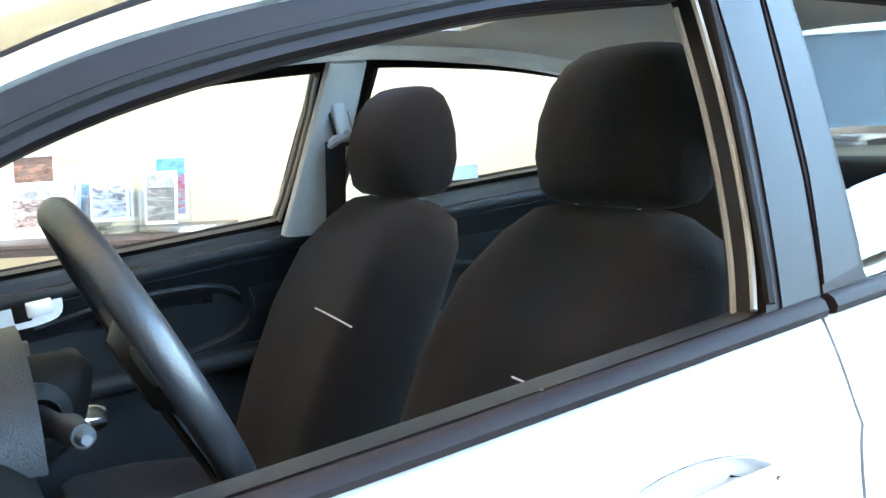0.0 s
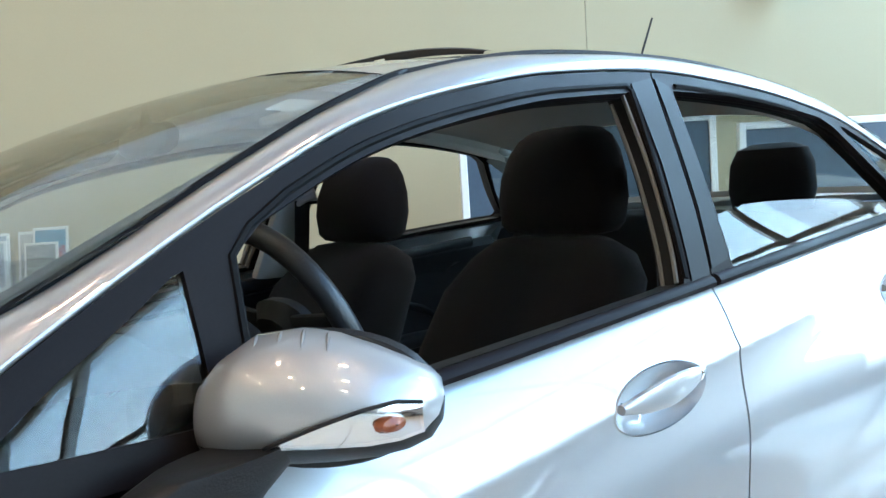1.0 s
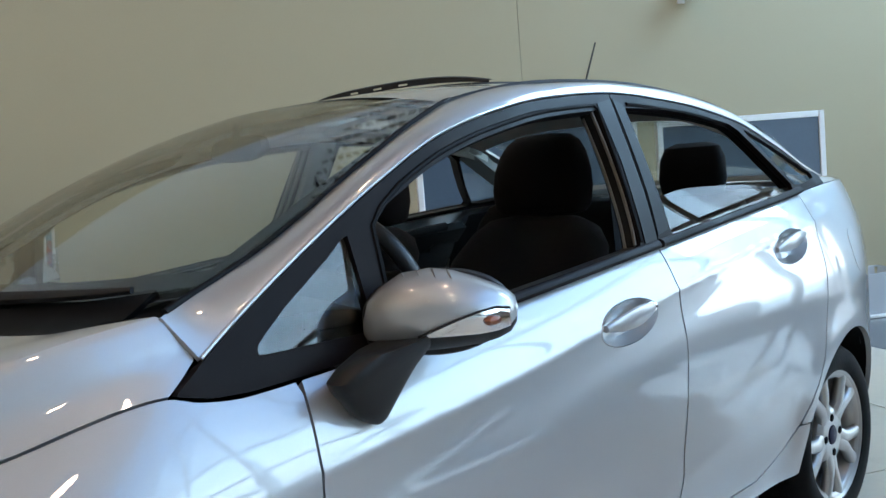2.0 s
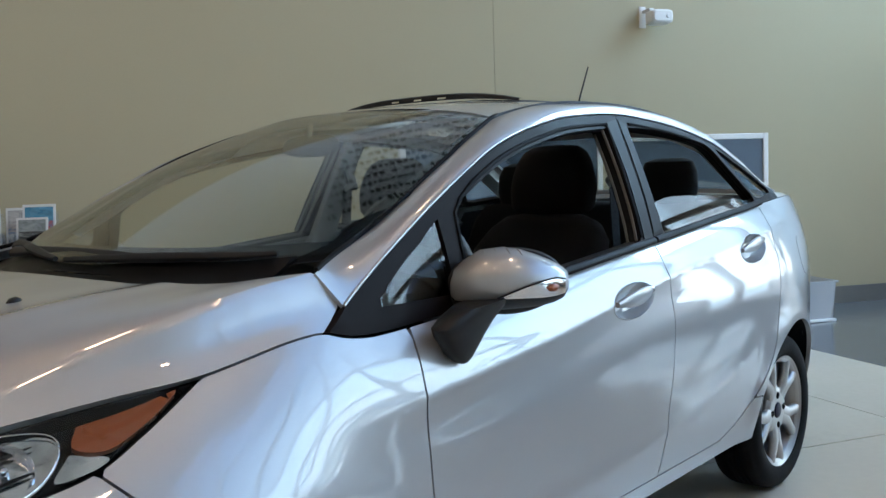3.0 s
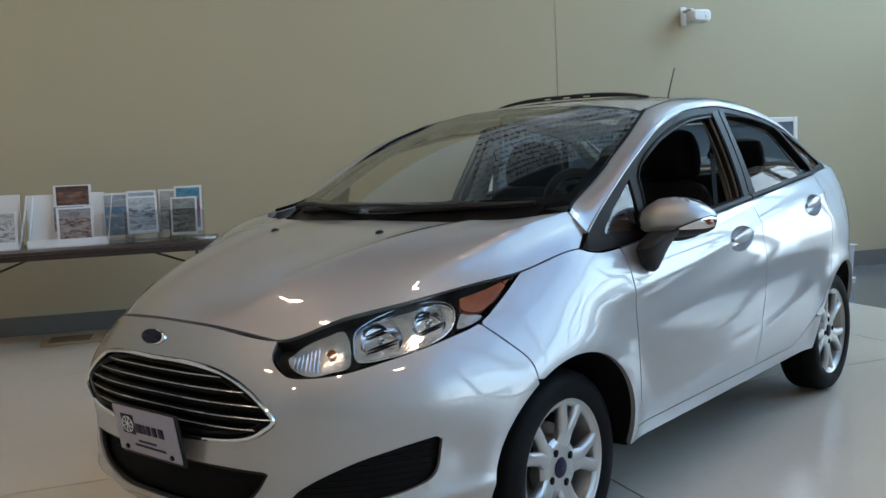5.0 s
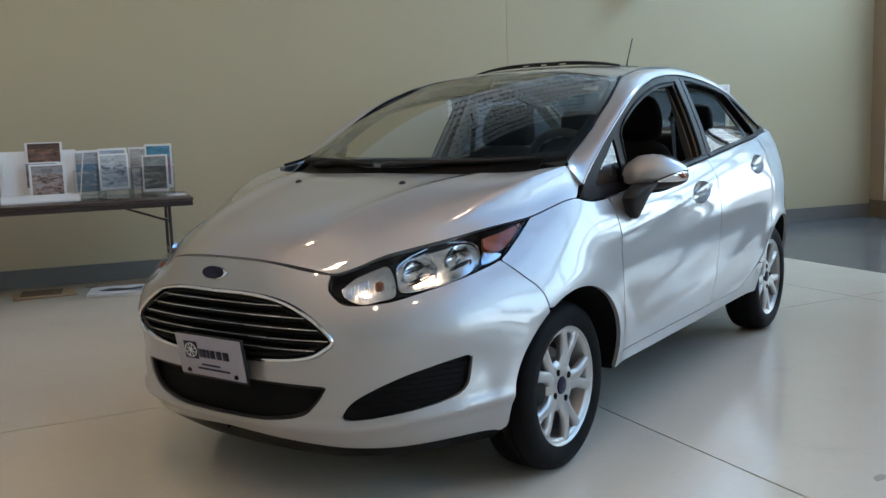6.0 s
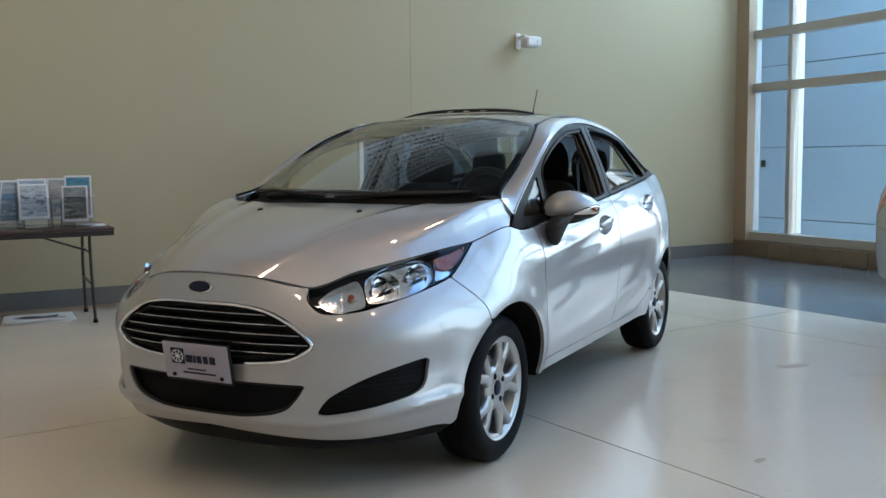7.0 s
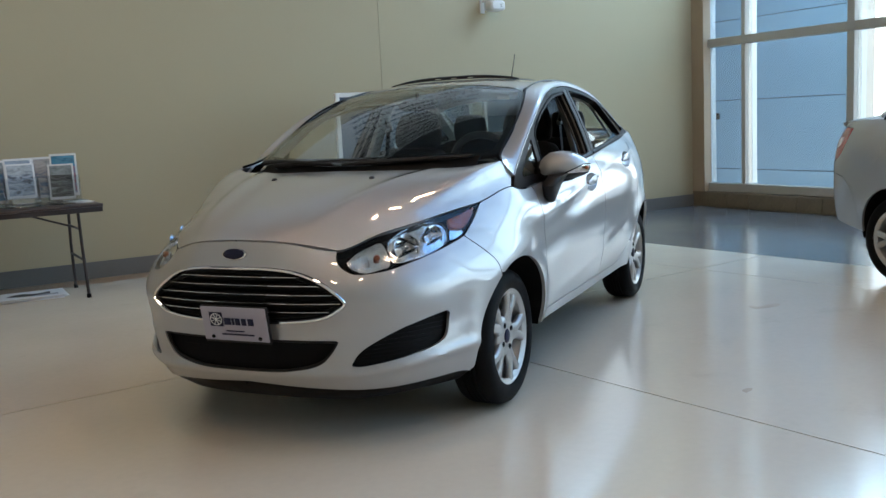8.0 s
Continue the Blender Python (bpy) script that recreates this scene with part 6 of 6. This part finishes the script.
part("stalk_tip", tube([(0.805, -0.575, 0.992), (0.806, -0.590, 0.993)], [0.0085, 0.005], 14), GREYTIP, col, "grey stalk tip")
part("stalk_boot", lathe([(0.03, 0.0), (0.032, 0.012), (0.02, 0.03)], 20), CABIN, col, "", pose(0.78, -0.425, 0.982, 0, 0, 180))
part("control_stalk", tube([(0.82, -0.285, 0.965), (0.83, -0.24, 0.962), (0.84, -0.16, 0.975)], [0.009, 0.012, 0.014], 10), CABIN, col)
part("ignition_lock", lathe([(0.001, -0.01), (0.012, -0.01), (0.016, 0.0), (0.018, 0.02)], 18), SATIN, col, "", pose(0.85, -0.29, 0.925, 0, 0, 90))


# seats
def seat(y, parent):
    s = new("front_seat")
    s.parent = parent
    spine = [(1.235, 0.47, 0.46, 0.16), (1.275, 0.56, 0.47, 0.16), (1.335, 0.70, 0.49, 0.165), (1.40, 0.84, 0.50, 0.16), (1.465, 0.96, 0.485, 0.145), (1.515, 1.035, 0.44, 0.125), (1.545, 1.078, 0.36, 0.10), (1.556, 1.096, 0.26, 0.06)]
    rings = []
    for x, z, w, d in spine:
        x, d, w, ring = x + 0.035, d * 1.45, w * (0.95 if z < 1.0 else 1.0), []
        for k in range(40):
            a = 2 * math.pi * k / 40
            c, q = math.cos(a), math.sin(a)
            px = w / 2 * math.copysign(abs(c) ** 0.6, c)
            py = d / 2 * math.copysign(abs(q) ** 0.7, q)
            if q < 0:                                    # side bolsters on the front face
                py -= 0.030 * max(0, (abs(px) - 0.14) / 0.1) * (z < 1.0)
                py += 0.018 * math.exp(-(px / 0.12) ** 2)
            ring.append((x + py * 0.9, y + px, z + py * -0.42))
        rings.append(ring)
    part("backrest", loft(rings), CLOTH, s, "charcoal cloth backrest")
    part("stitching", tube([(1.350 - 0.10 * abs(t + 0.05) ** 1.2, y + t, 0.905 - 0.01 * t) for t in np.linspace(-0.275, -0.05, 15)], 0.0016, 6), THREAD, s, "thin white stitched line")
    cushion = []
    for x, w, h, zc in ((0.86, 0.40, 0.06, 0.56), (0.89, 0.46, 0.12, 0.545), (1.0, 0.50, 0.15, 0.53), (1.2, 0.50, 0.16, 0.50), (1.34, 0.46, 0.14, 0.485), (1.38, 0.38, 0.08, 0.48)):
        cushion.append(superring((x, y, zc), (0, 1, 0), (0, 0, 1), w, h, 30, 3))
    part("cushion", loft(cushion), CLOTH, s, "charcoal cloth cushion")
    part("seat_base", rbox(0.45, 0.40, 0.13, 0.02), DARK, s, "", pose(1.12, y, 0.39))
    hr = []
    for dz, w, d, dx in ((-0.110, 0.20, 0.05, -0.004), (-0.104, 0.25, 0.090, -0.004), (-0.088, 0.272, 0.118, -0.003), (-0.04, 0.276, 0.138, 0.002), (0.01, 0.264, 0.136, 0.007), (0.055, 0.238, 0.118, 0.014), (0.085, 0.205, 0.092, 0.020), (0.102, 0.155, 0.060, 0.024), (0.107, 0.09, 0.03, 0.026)):
        hr.append(superring((1.585 + dx, y, 1.222 + dz * 1.04), (0, 1, 0), (1, 0, 0), w * 1.10, d * 1.38, 32, 2.5))
    part("head_restraint", loft(hr), CLOTH, s, "charcoal cloth head restraint")
    for dy in (-0.07, 0.07):
        part("head_rod", tube([(1.552, y + dy, 1.06), (1.563, y + dy, 1.14)], 0.006, 8), CHROME, s, "chrome head restraint rod")
        part("rod_guide", lathe([(0.014, 0.0), (0.014, 0.008), (0.008, 0.010)], 14), CABIN, s, "", pose(1.556, y + dy, 1.088, 90))
    return s


seat(-0.365, car)
seat(0.365, car).matrix_basis = pose(0, 0, -0.018)
bench = new("rear_bench")
bench.parent = car
part("cushion", loft([superring((x, 0, zc), (0, 1, 0), (0, 0, 1), w, h, 40, 5) for x, w, h, zc in ((1.86, 1.20, 0.08, 0.53), (1.90, 1.28, 0.15, 0.52), (2.1, 1.28, 0.17, 0.51), (2.35, 1.24, 0.15, 0.48))]), CLOTH, bench, "charcoal cloth rear cushion")
part("backrest", loft([superring((x, 0, z), (0, 1, 0), (0.95, 0, -0.3), w, d, 44, 6) for x, z, w, d in ((2.20, 0.50, 1.22, 0.14), (2.26, 0.65, 1.26, 0.16), (2.33, 0.85, 1.22, 0.15), (2.39, 1.02, 1.16, 0.13), (2.415, 1.085, 1.10, 0.09), (2.425, 1.105, 1.0, 0.04))]), CLOTH, bench, "charcoal cloth rear backrest")
for y in (-0.36, 0.36):
    part("head_restraint", loft([superring((2.43 + dx, y, 1.19 + dz), (0, 1, 0), (1, 0, 0), w, d, 28, 2.8) for dz, w, d, dx in ((-0.10, 0.16, 0.05, 0), (-0.09, 0.22, 0.09, 0), (-0.03, 0.245, 0.11, 0.002), (0.04, 0.235, 0.105, 0.006), (0.08, 0.20, 0.08, 0.01), (0.095, 0.12, 0.03, 0.012))]), CLOTH2, bench, "black rear head restraint")
part("parcel_shelf", rbox(0.52, 1.10, 0.02, 0.008), CABIN, car, "dark parcel shelf", pose(2.68, 0, 1.088))
for y in (-0.30, 0.30):
    part("shelf_grille", lathe([(0.001, 0.0), (0.075, 0.0), (0.08, -0.004)], 24), DARK, car, "", pose(2.70, y, 1.10, 90))
# inside mirror and sun visors
mp = Vector(screen(0.80, 0.0)) + Vector((0.055, 0, -0.055))
rear_view = part("inside_mirror", loft([superring(mp + Vector((dx, 0, 0)), (0, 1, 0), (0.15, 0, 1), w, h, 24, 2.8) for dx, w, h in ((-0.018, 0.17, 0.035), (-0.01, 0.225, 0.06), (0.008, 0.235, 0.066), (0.014, 0.225, 0.058))]), CABIN, car, "black inside mirror")
part("mirror_stem", tube([mp + Vector((-0.01, 0, 0.0)), Vector(screen(0.86, 0)) + Vector((0.006, 0, -0.008))], 0.009, 8), CABIN, rear_view)
for y in (-0.3, 0.3):
    part("sun_visor", rbox(0.16, 0.34, 0.018, 0.008, 3), HEADLINER, car, "grey sun visor", Matrix.Translation((1.085, y, 1.385)) @ pose(0, 0, 0, 0, -14))

# ---------------------------------------------------------------- things in the showroom
# folding table by the wall
TU0, TU1, TN0, TN1, TZ = -2.24, -0.40, 3.66, 4.42, 0.74


def local(u, n, z=0.0):
    return Matrix.Translation(room(u, n, z)) @ ROOM


table = thing("folding_table", "dark brown laminate folding table with bent metal legs", "table", local((TU0 + TU1) / 2, (TN0 + TN1) / 2))
L, D = TU1 - TU0, TN1 - TN0
part("tabletop", rbox(L, D, 0.022, 0.006), TABLETOP, table, "", pose(0, 0, TZ - 0.011))
part("apron", rbox(L - 0.01, D - 0.01, 0.04, 0.004), LEGMETAL, table, "", pose(0, 0, TZ - 0.042))
for sg in (-1, 1):
    x0 = sg * (L / 2 - 0.17)
    for n in (-0.27, 0.27):
        part("leg", tube([(x0, n * 0.85, TZ - 0.06), (x0, n, TZ - 0.35), (x0 + sg * 0.01, n * 1.1, 0.012)], 0.0125, 10), LEGMETAL, table)
        part("leg_foot", lathe([(0.001, 0), (0.018, 0), (0.018, 0.025), (0.013, 0.03)], 12), RUBBER, table, "", pose(x0 + sg * 0.01, n * 1.1, 0, 90))
    part("leg_bar", tube([(x0, -0.29, 0.30), (x0, 0.29, 0.30)], 0.010, 8), LEGMETAL, table)
    part("leg_brace", tube([(x0, 0, TZ - 0.20), (x0 - sg * 0.38, 0, TZ - 0.06)], 0.008, 8), LEGMETAL, table)
    part("brace_bar", tube([(x0, -0.25, TZ - 0.20), (x0, 0.25, TZ - 0.20)], 0.008, 8), LEGMETAL, table)


def photo(name, c1, c2, c3, scale):
    """A printed picture: three inks in uneven patches, darker towards the middle tones."""
    m = mat(name, c2, 0.3, 0, 0.4, 0, 60, 0.2, 20)
    t, b = m.node_tree, m.node_tree.nodes["Principled BSDF"]
    co, nz, rp = t.nodes.new("ShaderNodeTexCoord"), t.nodes.new("ShaderNodeTexNoise"), t.nodes.new("ShaderNodeValToRGB")
    mp = t.nodes.new("ShaderNodeMapping")
    mp.inputs["Scale"].default_value = (0.55, 1, 1.5)
    nz.inputs["Scale"].default_value, nz.inputs["Detail"].default_value, nz.inputs["Distortion"].default_value = scale, 4, 1.2
    t.links.new(co.outputs["Object"], mp.inputs[0])
    t.links.new(mp.outputs[0], nz.inputs["Vector"])
    el = rp.color_ramp.elements
    el[0].position, el[0].color = 0.36, (*c3, 1)
    el[1].position, el[1].color = 0.66, (*c1, 1)
    mid = el.new(0.5)
    mid.color = (*c2, 1)
    t.links.new(nz.outputs[0], rp.inputs[0])
    t.links.new(rp.outputs[0], b.inputs["Base Color"])
    return m


def card(name, w, h, parent, m, sky_c, ground_c, body_c, seed):
    """A printed brochure: white sheet, a sky-toned heading, a picture below it."""
    b = part(name, rbox(w, 0.006, h, 0.001, 1), PAPER, parent, "white-edged printed brochure", m)
    part("heading", rbox(w * 0.86, 0.001, h * 0.26, 0), photo("heading_print", sky_c, tuple(0.8 * c for c in sky_c), tuple(0.55 * c for c in sky_c), 16 + seed), b, "", m @ pose(0, -0.0042, h * 0.32))
    part("picture", rbox(w * 0.86, 0.001, h * 0.62, 0), photo("picture_print", sky_c, ground_c, body_c, 19 + 3 * seed), b, "", m @ pose(0, -0.0042, -h * 0.12))
    return b


def holder_stand(u, n, w, h, turn, cards):
    """A clear acrylic brochure stand with printed brochures in it."""
    s = thing("brochure_stand", "clear acrylic brochure stand filled with car leaflets on the table", "brochure stand", local(u, n, TZ) @ pose(0, 0, 0, 0, 0, turn), "leaflet stands")
    lean = pose(0, 0, 0, -9)
    part("back_plate", rbox(w, 0.004, h, 0.001, 1), ACRYLIC, s, "", lean @ pose(0, 0.05, h / 2))
    part("pocket", rbox(w, 0.004, h * 0.62, 0.001, 1), ACRYLIC, s, "", lean @ pose(0, -0.045, h * 0.31))
    for sg in (-1, 1):
        part("side", rbox(0.004, 0.09, h * 0.6, 0.001, 1), ACRYLIC, s, "", lean @ pose(sg * w / 2, 0.0, h * 0.3))
    part("base", rbox(w, 0.15, 0.004, 0.001, 1), ACRYLIC, s, "", pose(0, 0.0, 0.004))
    for k, (dx, dz, cw, ch, dy, c1, c2, c3) in enumerate(cards):
        card("leaflet", cw, ch, s, lean @ pose(dx, dy, dz + ch / 2 + 0.008), c1, c2, c3, k)
    return s


ICE, NAVY, TAR = (0.45, 0.55, 0.66), (0.16, 0.24, 0.36), (0.03, 0.035, 0.04)
holder_stand(-1.12, 4.06, 0.22, 0.36, 5, [(0.0, 0.03, 0.20, 0.34, 0.03, (0.5, 0.56, 0.62), (0.10, 0.26, 0.45), NAVY)])
holder_stand(-0.94, 3.97, 0.25, 0.36, 2, [(0.0, 0.06, 0.21, 0.32, 0.03, ICE, NAVY, TAR), (0.0, 0.06, 0.215, 0.27, -0.03, (0.55, 0.6, 0.64), (0.33, 0.38, 0.44), (0.07, 0.08, 0.1))])
holder_stand(-0.74, 4.07, 0.20, 0.36, -3, [(0.0, 0.05, 0.18, 0.33, 0.03, (0.62, 0.62, 0.62), (0.42, 0.40, 0.40), NAVY)])
holder_stand(-0.63, 3.95, 0.24, 0.36, -8, [(0.01, 0.06, 0.20, 0.34, 0.03, (0.10, 0.34, 0.52), (0.42, 0.06, 0.06), NAVY), (-0.015, 0.03, 0.19, 0.28, -0.03, (0.34, 0.38, 0.38), (0.06, 0.06, 0.06), (0.02, 0.022, 0.022))])


def display_board(u, n, w, h, turn):
    s = thing("brochure_rack", "white card display rack with printed car leaflets on the table", "brochure rack", local(u, n, TZ) @ pose(0, 0, 0, 0, 0, turn), "leaflet racks")
    lean = pose(0, 0, 0, -8)
    part("back_card", rbox(w, 0.012, h, 0.002, 1), WHITE, s, "", lean @ pose(0, 0.06, h / 2 + 0.002))
    for sg in (-1, 1):
        part("side_card", plate([(0, 0.002), (0.11, 0.002), (0.02, h * 0.96), (0, h * 0.96)], 0.006), WHITE, s, "", pose(sg * w / 2, 0.07, 0, 0, 0, -90) @ pose(0, 0, 0, -8))
    part("front_lip", rbox(w, 0.008, 0.05, 0.002, 1), WHITE, s, "", lean @ pose(0, -0.05, 0.027))
    part("foot", rbox(w, 0.14, 0.006, 0.001, 1), WHITE, s, "", pose(0, 0.0, 0.004))
    return s, lean


s, lean = display_board(-1.47, 4.02, 0.54, 0.39, 3)
card("leaflet", 0.26, 0.16, s, lean @ pose(0.05, 0.03, 0.37), (0.10, 0.05, 0.04), (0.12, 0.07, 0.05), (0.25, 0.12, 0.08), 1)
card("leaflet", 0.24, 0.20, s, lean @ pose(0.02, 0.005, 0.20), (0.30, 0.36, 0.5), (0.25, 0.22, 0.2), (0.2, 0.2, 0.22), 2)
card("leaflet", 0.25, 0.26, s, lean @ pose(0.06, -0.03, 0.15), (0.35, 0.34, 0.36), (0.3, 0.2, 0.17), (0.06, 0.05, 0.05), 3)
s, lean = display_board(-2.02, 4.02, 0.46, 0.40, -2)
card("leaflet", 0.2, 0.24, s, lean @ pose(-0.08, -0.03, 0.15), (0.6, 0.61, 0.6), (0.55, 0.55, 0.54), (0.12, 0.12, 0.13), 4)
card("leaflet", 0.2, 0.24, s, lean @ pose(0.12, -0.03, 0.15), (0.6, 0.61, 0.6), (0.55, 0.55, 0.54), (0.12, 0.12, 0.13), 5)
sheets = thing("loose_leaflets", "a few white leaflets lying on the table", "leaflets", local(-0.50, 3.99, TZ))
for k, (dx, dy, r) in enumerate(((0, 0, 8), (0.01, 0.02, -5), (-0.01, 0.01, 20))):
    part("sheet", rbox(0.12, 0.2, 0.003, 0, 1), PAPER, sheets, "", pose(dx, dy, 0.002 + 0.0035 * k, 0, 0, r))
# papers and flattened carton on the floor
stack = thing("newspaper_stack", "flat stack of printed posters lying on the floor under the table", "posters", local(-0.95, 4.10, 0.0) @ pose(0, 0, 0, 0, 0, -4))
for k in range(5):
    part("poster", rbox(0.50, 0.36, 0.004, 0.001, 1), PAPER, stack, "", pose(0.012 * (k % 3), 0.008 * (k % 2), 0.003 + 0.005 * k, 0, 0, 2.5 * (k % 3) - 2))
part("poster_print", plate(smooth([(-0.17, -0.02), (-0.08, 0.06), (0.05, 0.01), (0.15, 0.06), (0.12, -0.05), (-0.06, -0.07), (-0.17, -0.02)], 4)[:-1], 0.002, pose(0, 0, 0.0275, -90)), INKBLACK, stack, "black printed shape")
part("poster_print", rbox(0.15, 0.05, 0.002, 0), mat("grey_print", (0.3, 0.3, 0.32), 0.5), stack, "", pose(0.13, -0.08, 0.0275))
carton = thing("flat_carton", "flattened brown cardboard carton lying by the wall", "cardboard", local(-1.52, 4.27, 0.0) @ pose(0, 0, 0, 0, 0, 6))
part("carton_sheet", rbox(0.46, 0.30, 0.012, 0.003, 1), mat("brown_cardboard", (0.36, 0.25, 0.14), 0.85, 0, 0, 0.3, 40, 0.12, 5), carton, "", pose(0, 0, 0.008))
part("carton_flap", rbox(0.30, 0.20, 0.008, 0.003, 1), mat("dark_cardboard", (0.13, 0.085, 0.045), 0.85, 0, 0, 0.3, 40, 0.12, 5), carton, "", pose(-0.02, 0.03, 0.018, 2, 0, -8))


# framed boards that stand behind the car
def stand_board(u0, u1, z1):
    w, n0, z0 = u1 - u0, 3.72, 0.62
    s = thing("display_board", "slate blue board in a white frame on two legs", "display board", local((u0 + u1) / 2, n0), "framed boards")
    part("panel", rbox(w - 0.06, 0.02, z1 - z0 - 0.06, 0.002, 1), SLATE, s, "", pose(0, 0, (z0 + z1) / 2))
    for sg in (-1, 1):
        part("frame_side", rbox(0.04, 0.04, z1 - z0, 0.004, 1), WHITE, s, "", pose(sg * (w / 2 - 0.02), 0, (z0 + z1) / 2))
        part("leg", rbox(0.035, 0.03, z0, 0.004, 1), DARK, s, "", pose(sg * (w / 2 - 0.06), 0.0, z0 / 2))
        part("foot", rbox(0.05, 0.45, 0.03, 0.006, 1), DARK, s, "", pose(sg * (w / 2 - 0.06), 0.0, 0.016))
    for z in (z0 + 0.02, z1 - 0.02):
        part("frame_bar", rbox(w - 0.08, 0.038, 0.04, 0.004, 1), WHITE, s, "", pose(0, 0, z))
    return s


stand_board(1.66, 3.10, 1.54)
stand_board(3.23, 4.41, 1.475)
# clear bin on the aisle floor
bin_ = thing("storage_bin", "frosted clear plastic bin on the grey floor", "plastic bin", local(4.94, 4.12))
for sg in (-1, 1):
    part("bin_side", rbox(0.006, 0.34, 0.30, 0.002, 1), FROST, bin_, "", pose(sg * 0.22, 0, 0.165, 0, sg * 6))
    part("bin_end", rbox(0.43, 0.006, 0.30, 0.002, 1), FROST, bin_, "", pose(0, sg * 0.17, 0.165, -sg * 6))
part("bin_base", rbox(0.46, 0.38, 0.022, 0.006), WHITE, bin_, "", pose(0, 0, 0.012))
part("bin_rim", tube([(-0.24, -0.19, 0.316), (0.24, -0.19, 0.316), (0.24, 0.19, 0.316), (-0.24, 0.19, 0.316)], 0.008, 6, True), FROST, bin_)
# small white device on the wall
dev = thing("wall_detector", "small white detector housing on a wall bracket", "detector", local(3.97, WALL_N, 2.47) @ Matrix.Scale(0.85, 4))
part("bracket", rbox(0.07, 0.012, 0.20, 0.004), WHITE, dev, "", pose(-0.03, -0.007, 0.0))
part("arm", rbox(0.05, 0.16, 0.03, 0.006), WHITE, dev, "", pose(-0.01, -0.08, 0.05))
part("housing", loft([superring((0.07, y, -0.02), (1, 0, 0), (0, 0, 1), w, h, 20, 4) for y, w, h in ((-0.08, 0.20, 0.12), (-0.10, 0.23, 0.14), (-0.22, 0.22, 0.13), (-0.24, 0.18, 0.09))]), WHITE, dev)
part("lens_ring", lathe([(0.001, -0.012), (0.018, -0.012), (0.022, 0.0)], 18), WHITE, dev, "", pose(0.12, -0.238, -0.02))
# big black lettering high on the wall; only two of its lines can be read
sign = thing("wall_lettering", "black lettering in eleven lines high on the beige wall", "lettering", local(2.2, WALL_N - 0.004, 6.4))
rng = random.Random(4)
for k in range(11):
    z = 4.15 + 0.45 * k - 6.4
    x = -0.90 - 0.16 * k
    stop = 1.75
    word = {0: "and creating", 1: "customers"}.get(k)
    if word:
        cu = bpy.data.curves.new("text_line", "FONT")
        cu.body, cu.size, cu.extrude, cu.offset = word, 0.30, 0.004, 0.006
        tx = new("text_line", cu)
        tx.parent, tx.matrix_basis = sign, pose(x, -0.006, z - 0.1, 90)
        cu.materials.append(INKBLACK)
        x += 1.80 if k == 0 else 1.60
    while x < stop:
        w = rng.uniform(0.055, 0.095)
        part("text_bar", rbox(w, 0.006, rng.choice((0.15, 0.15, 0.22)), 0.0), INKBLACK, sign, "", pose(x + w / 2, -0.004, z))
        x += w + (0.035 if rng.random() < 0.8 else 0.14)
# scuffs on the floor
for u, n, pts in ((1.33, -1.21, [(0, 0), (0.05, 0.01), (0.075, 0.03), (0.05, 0.045), (0.01, 0.03)]), (2.73, -0.06, [(0, 0), (0.16, -0.03), (0.22, 0.02), (0.15, 0.05), (0.06, 0.035), (0.04, 0.10), (0.01, 0.06)])):
    sc = part("floor_scuff", plate(smooth(pts + pts[:1], 4)[:-1], 0.0006), mat("brown_scuff", (0.32, 0.24, 0.15), 0.4), None, "", pose(0, 0, 0, -90))
    sc.matrix_basis = local(u, n, 0.0004)
    tagged(sc, "brown scuff mark on the white floor", "floor mark", kind="structure")

# a second car of the same kind, parked beyond
second = copy_thing(car, pose(2.0, -4.75, 0, 0, 0, 45))
tagged(second, "silver sedan seen from its rear corner on the grey aisle")
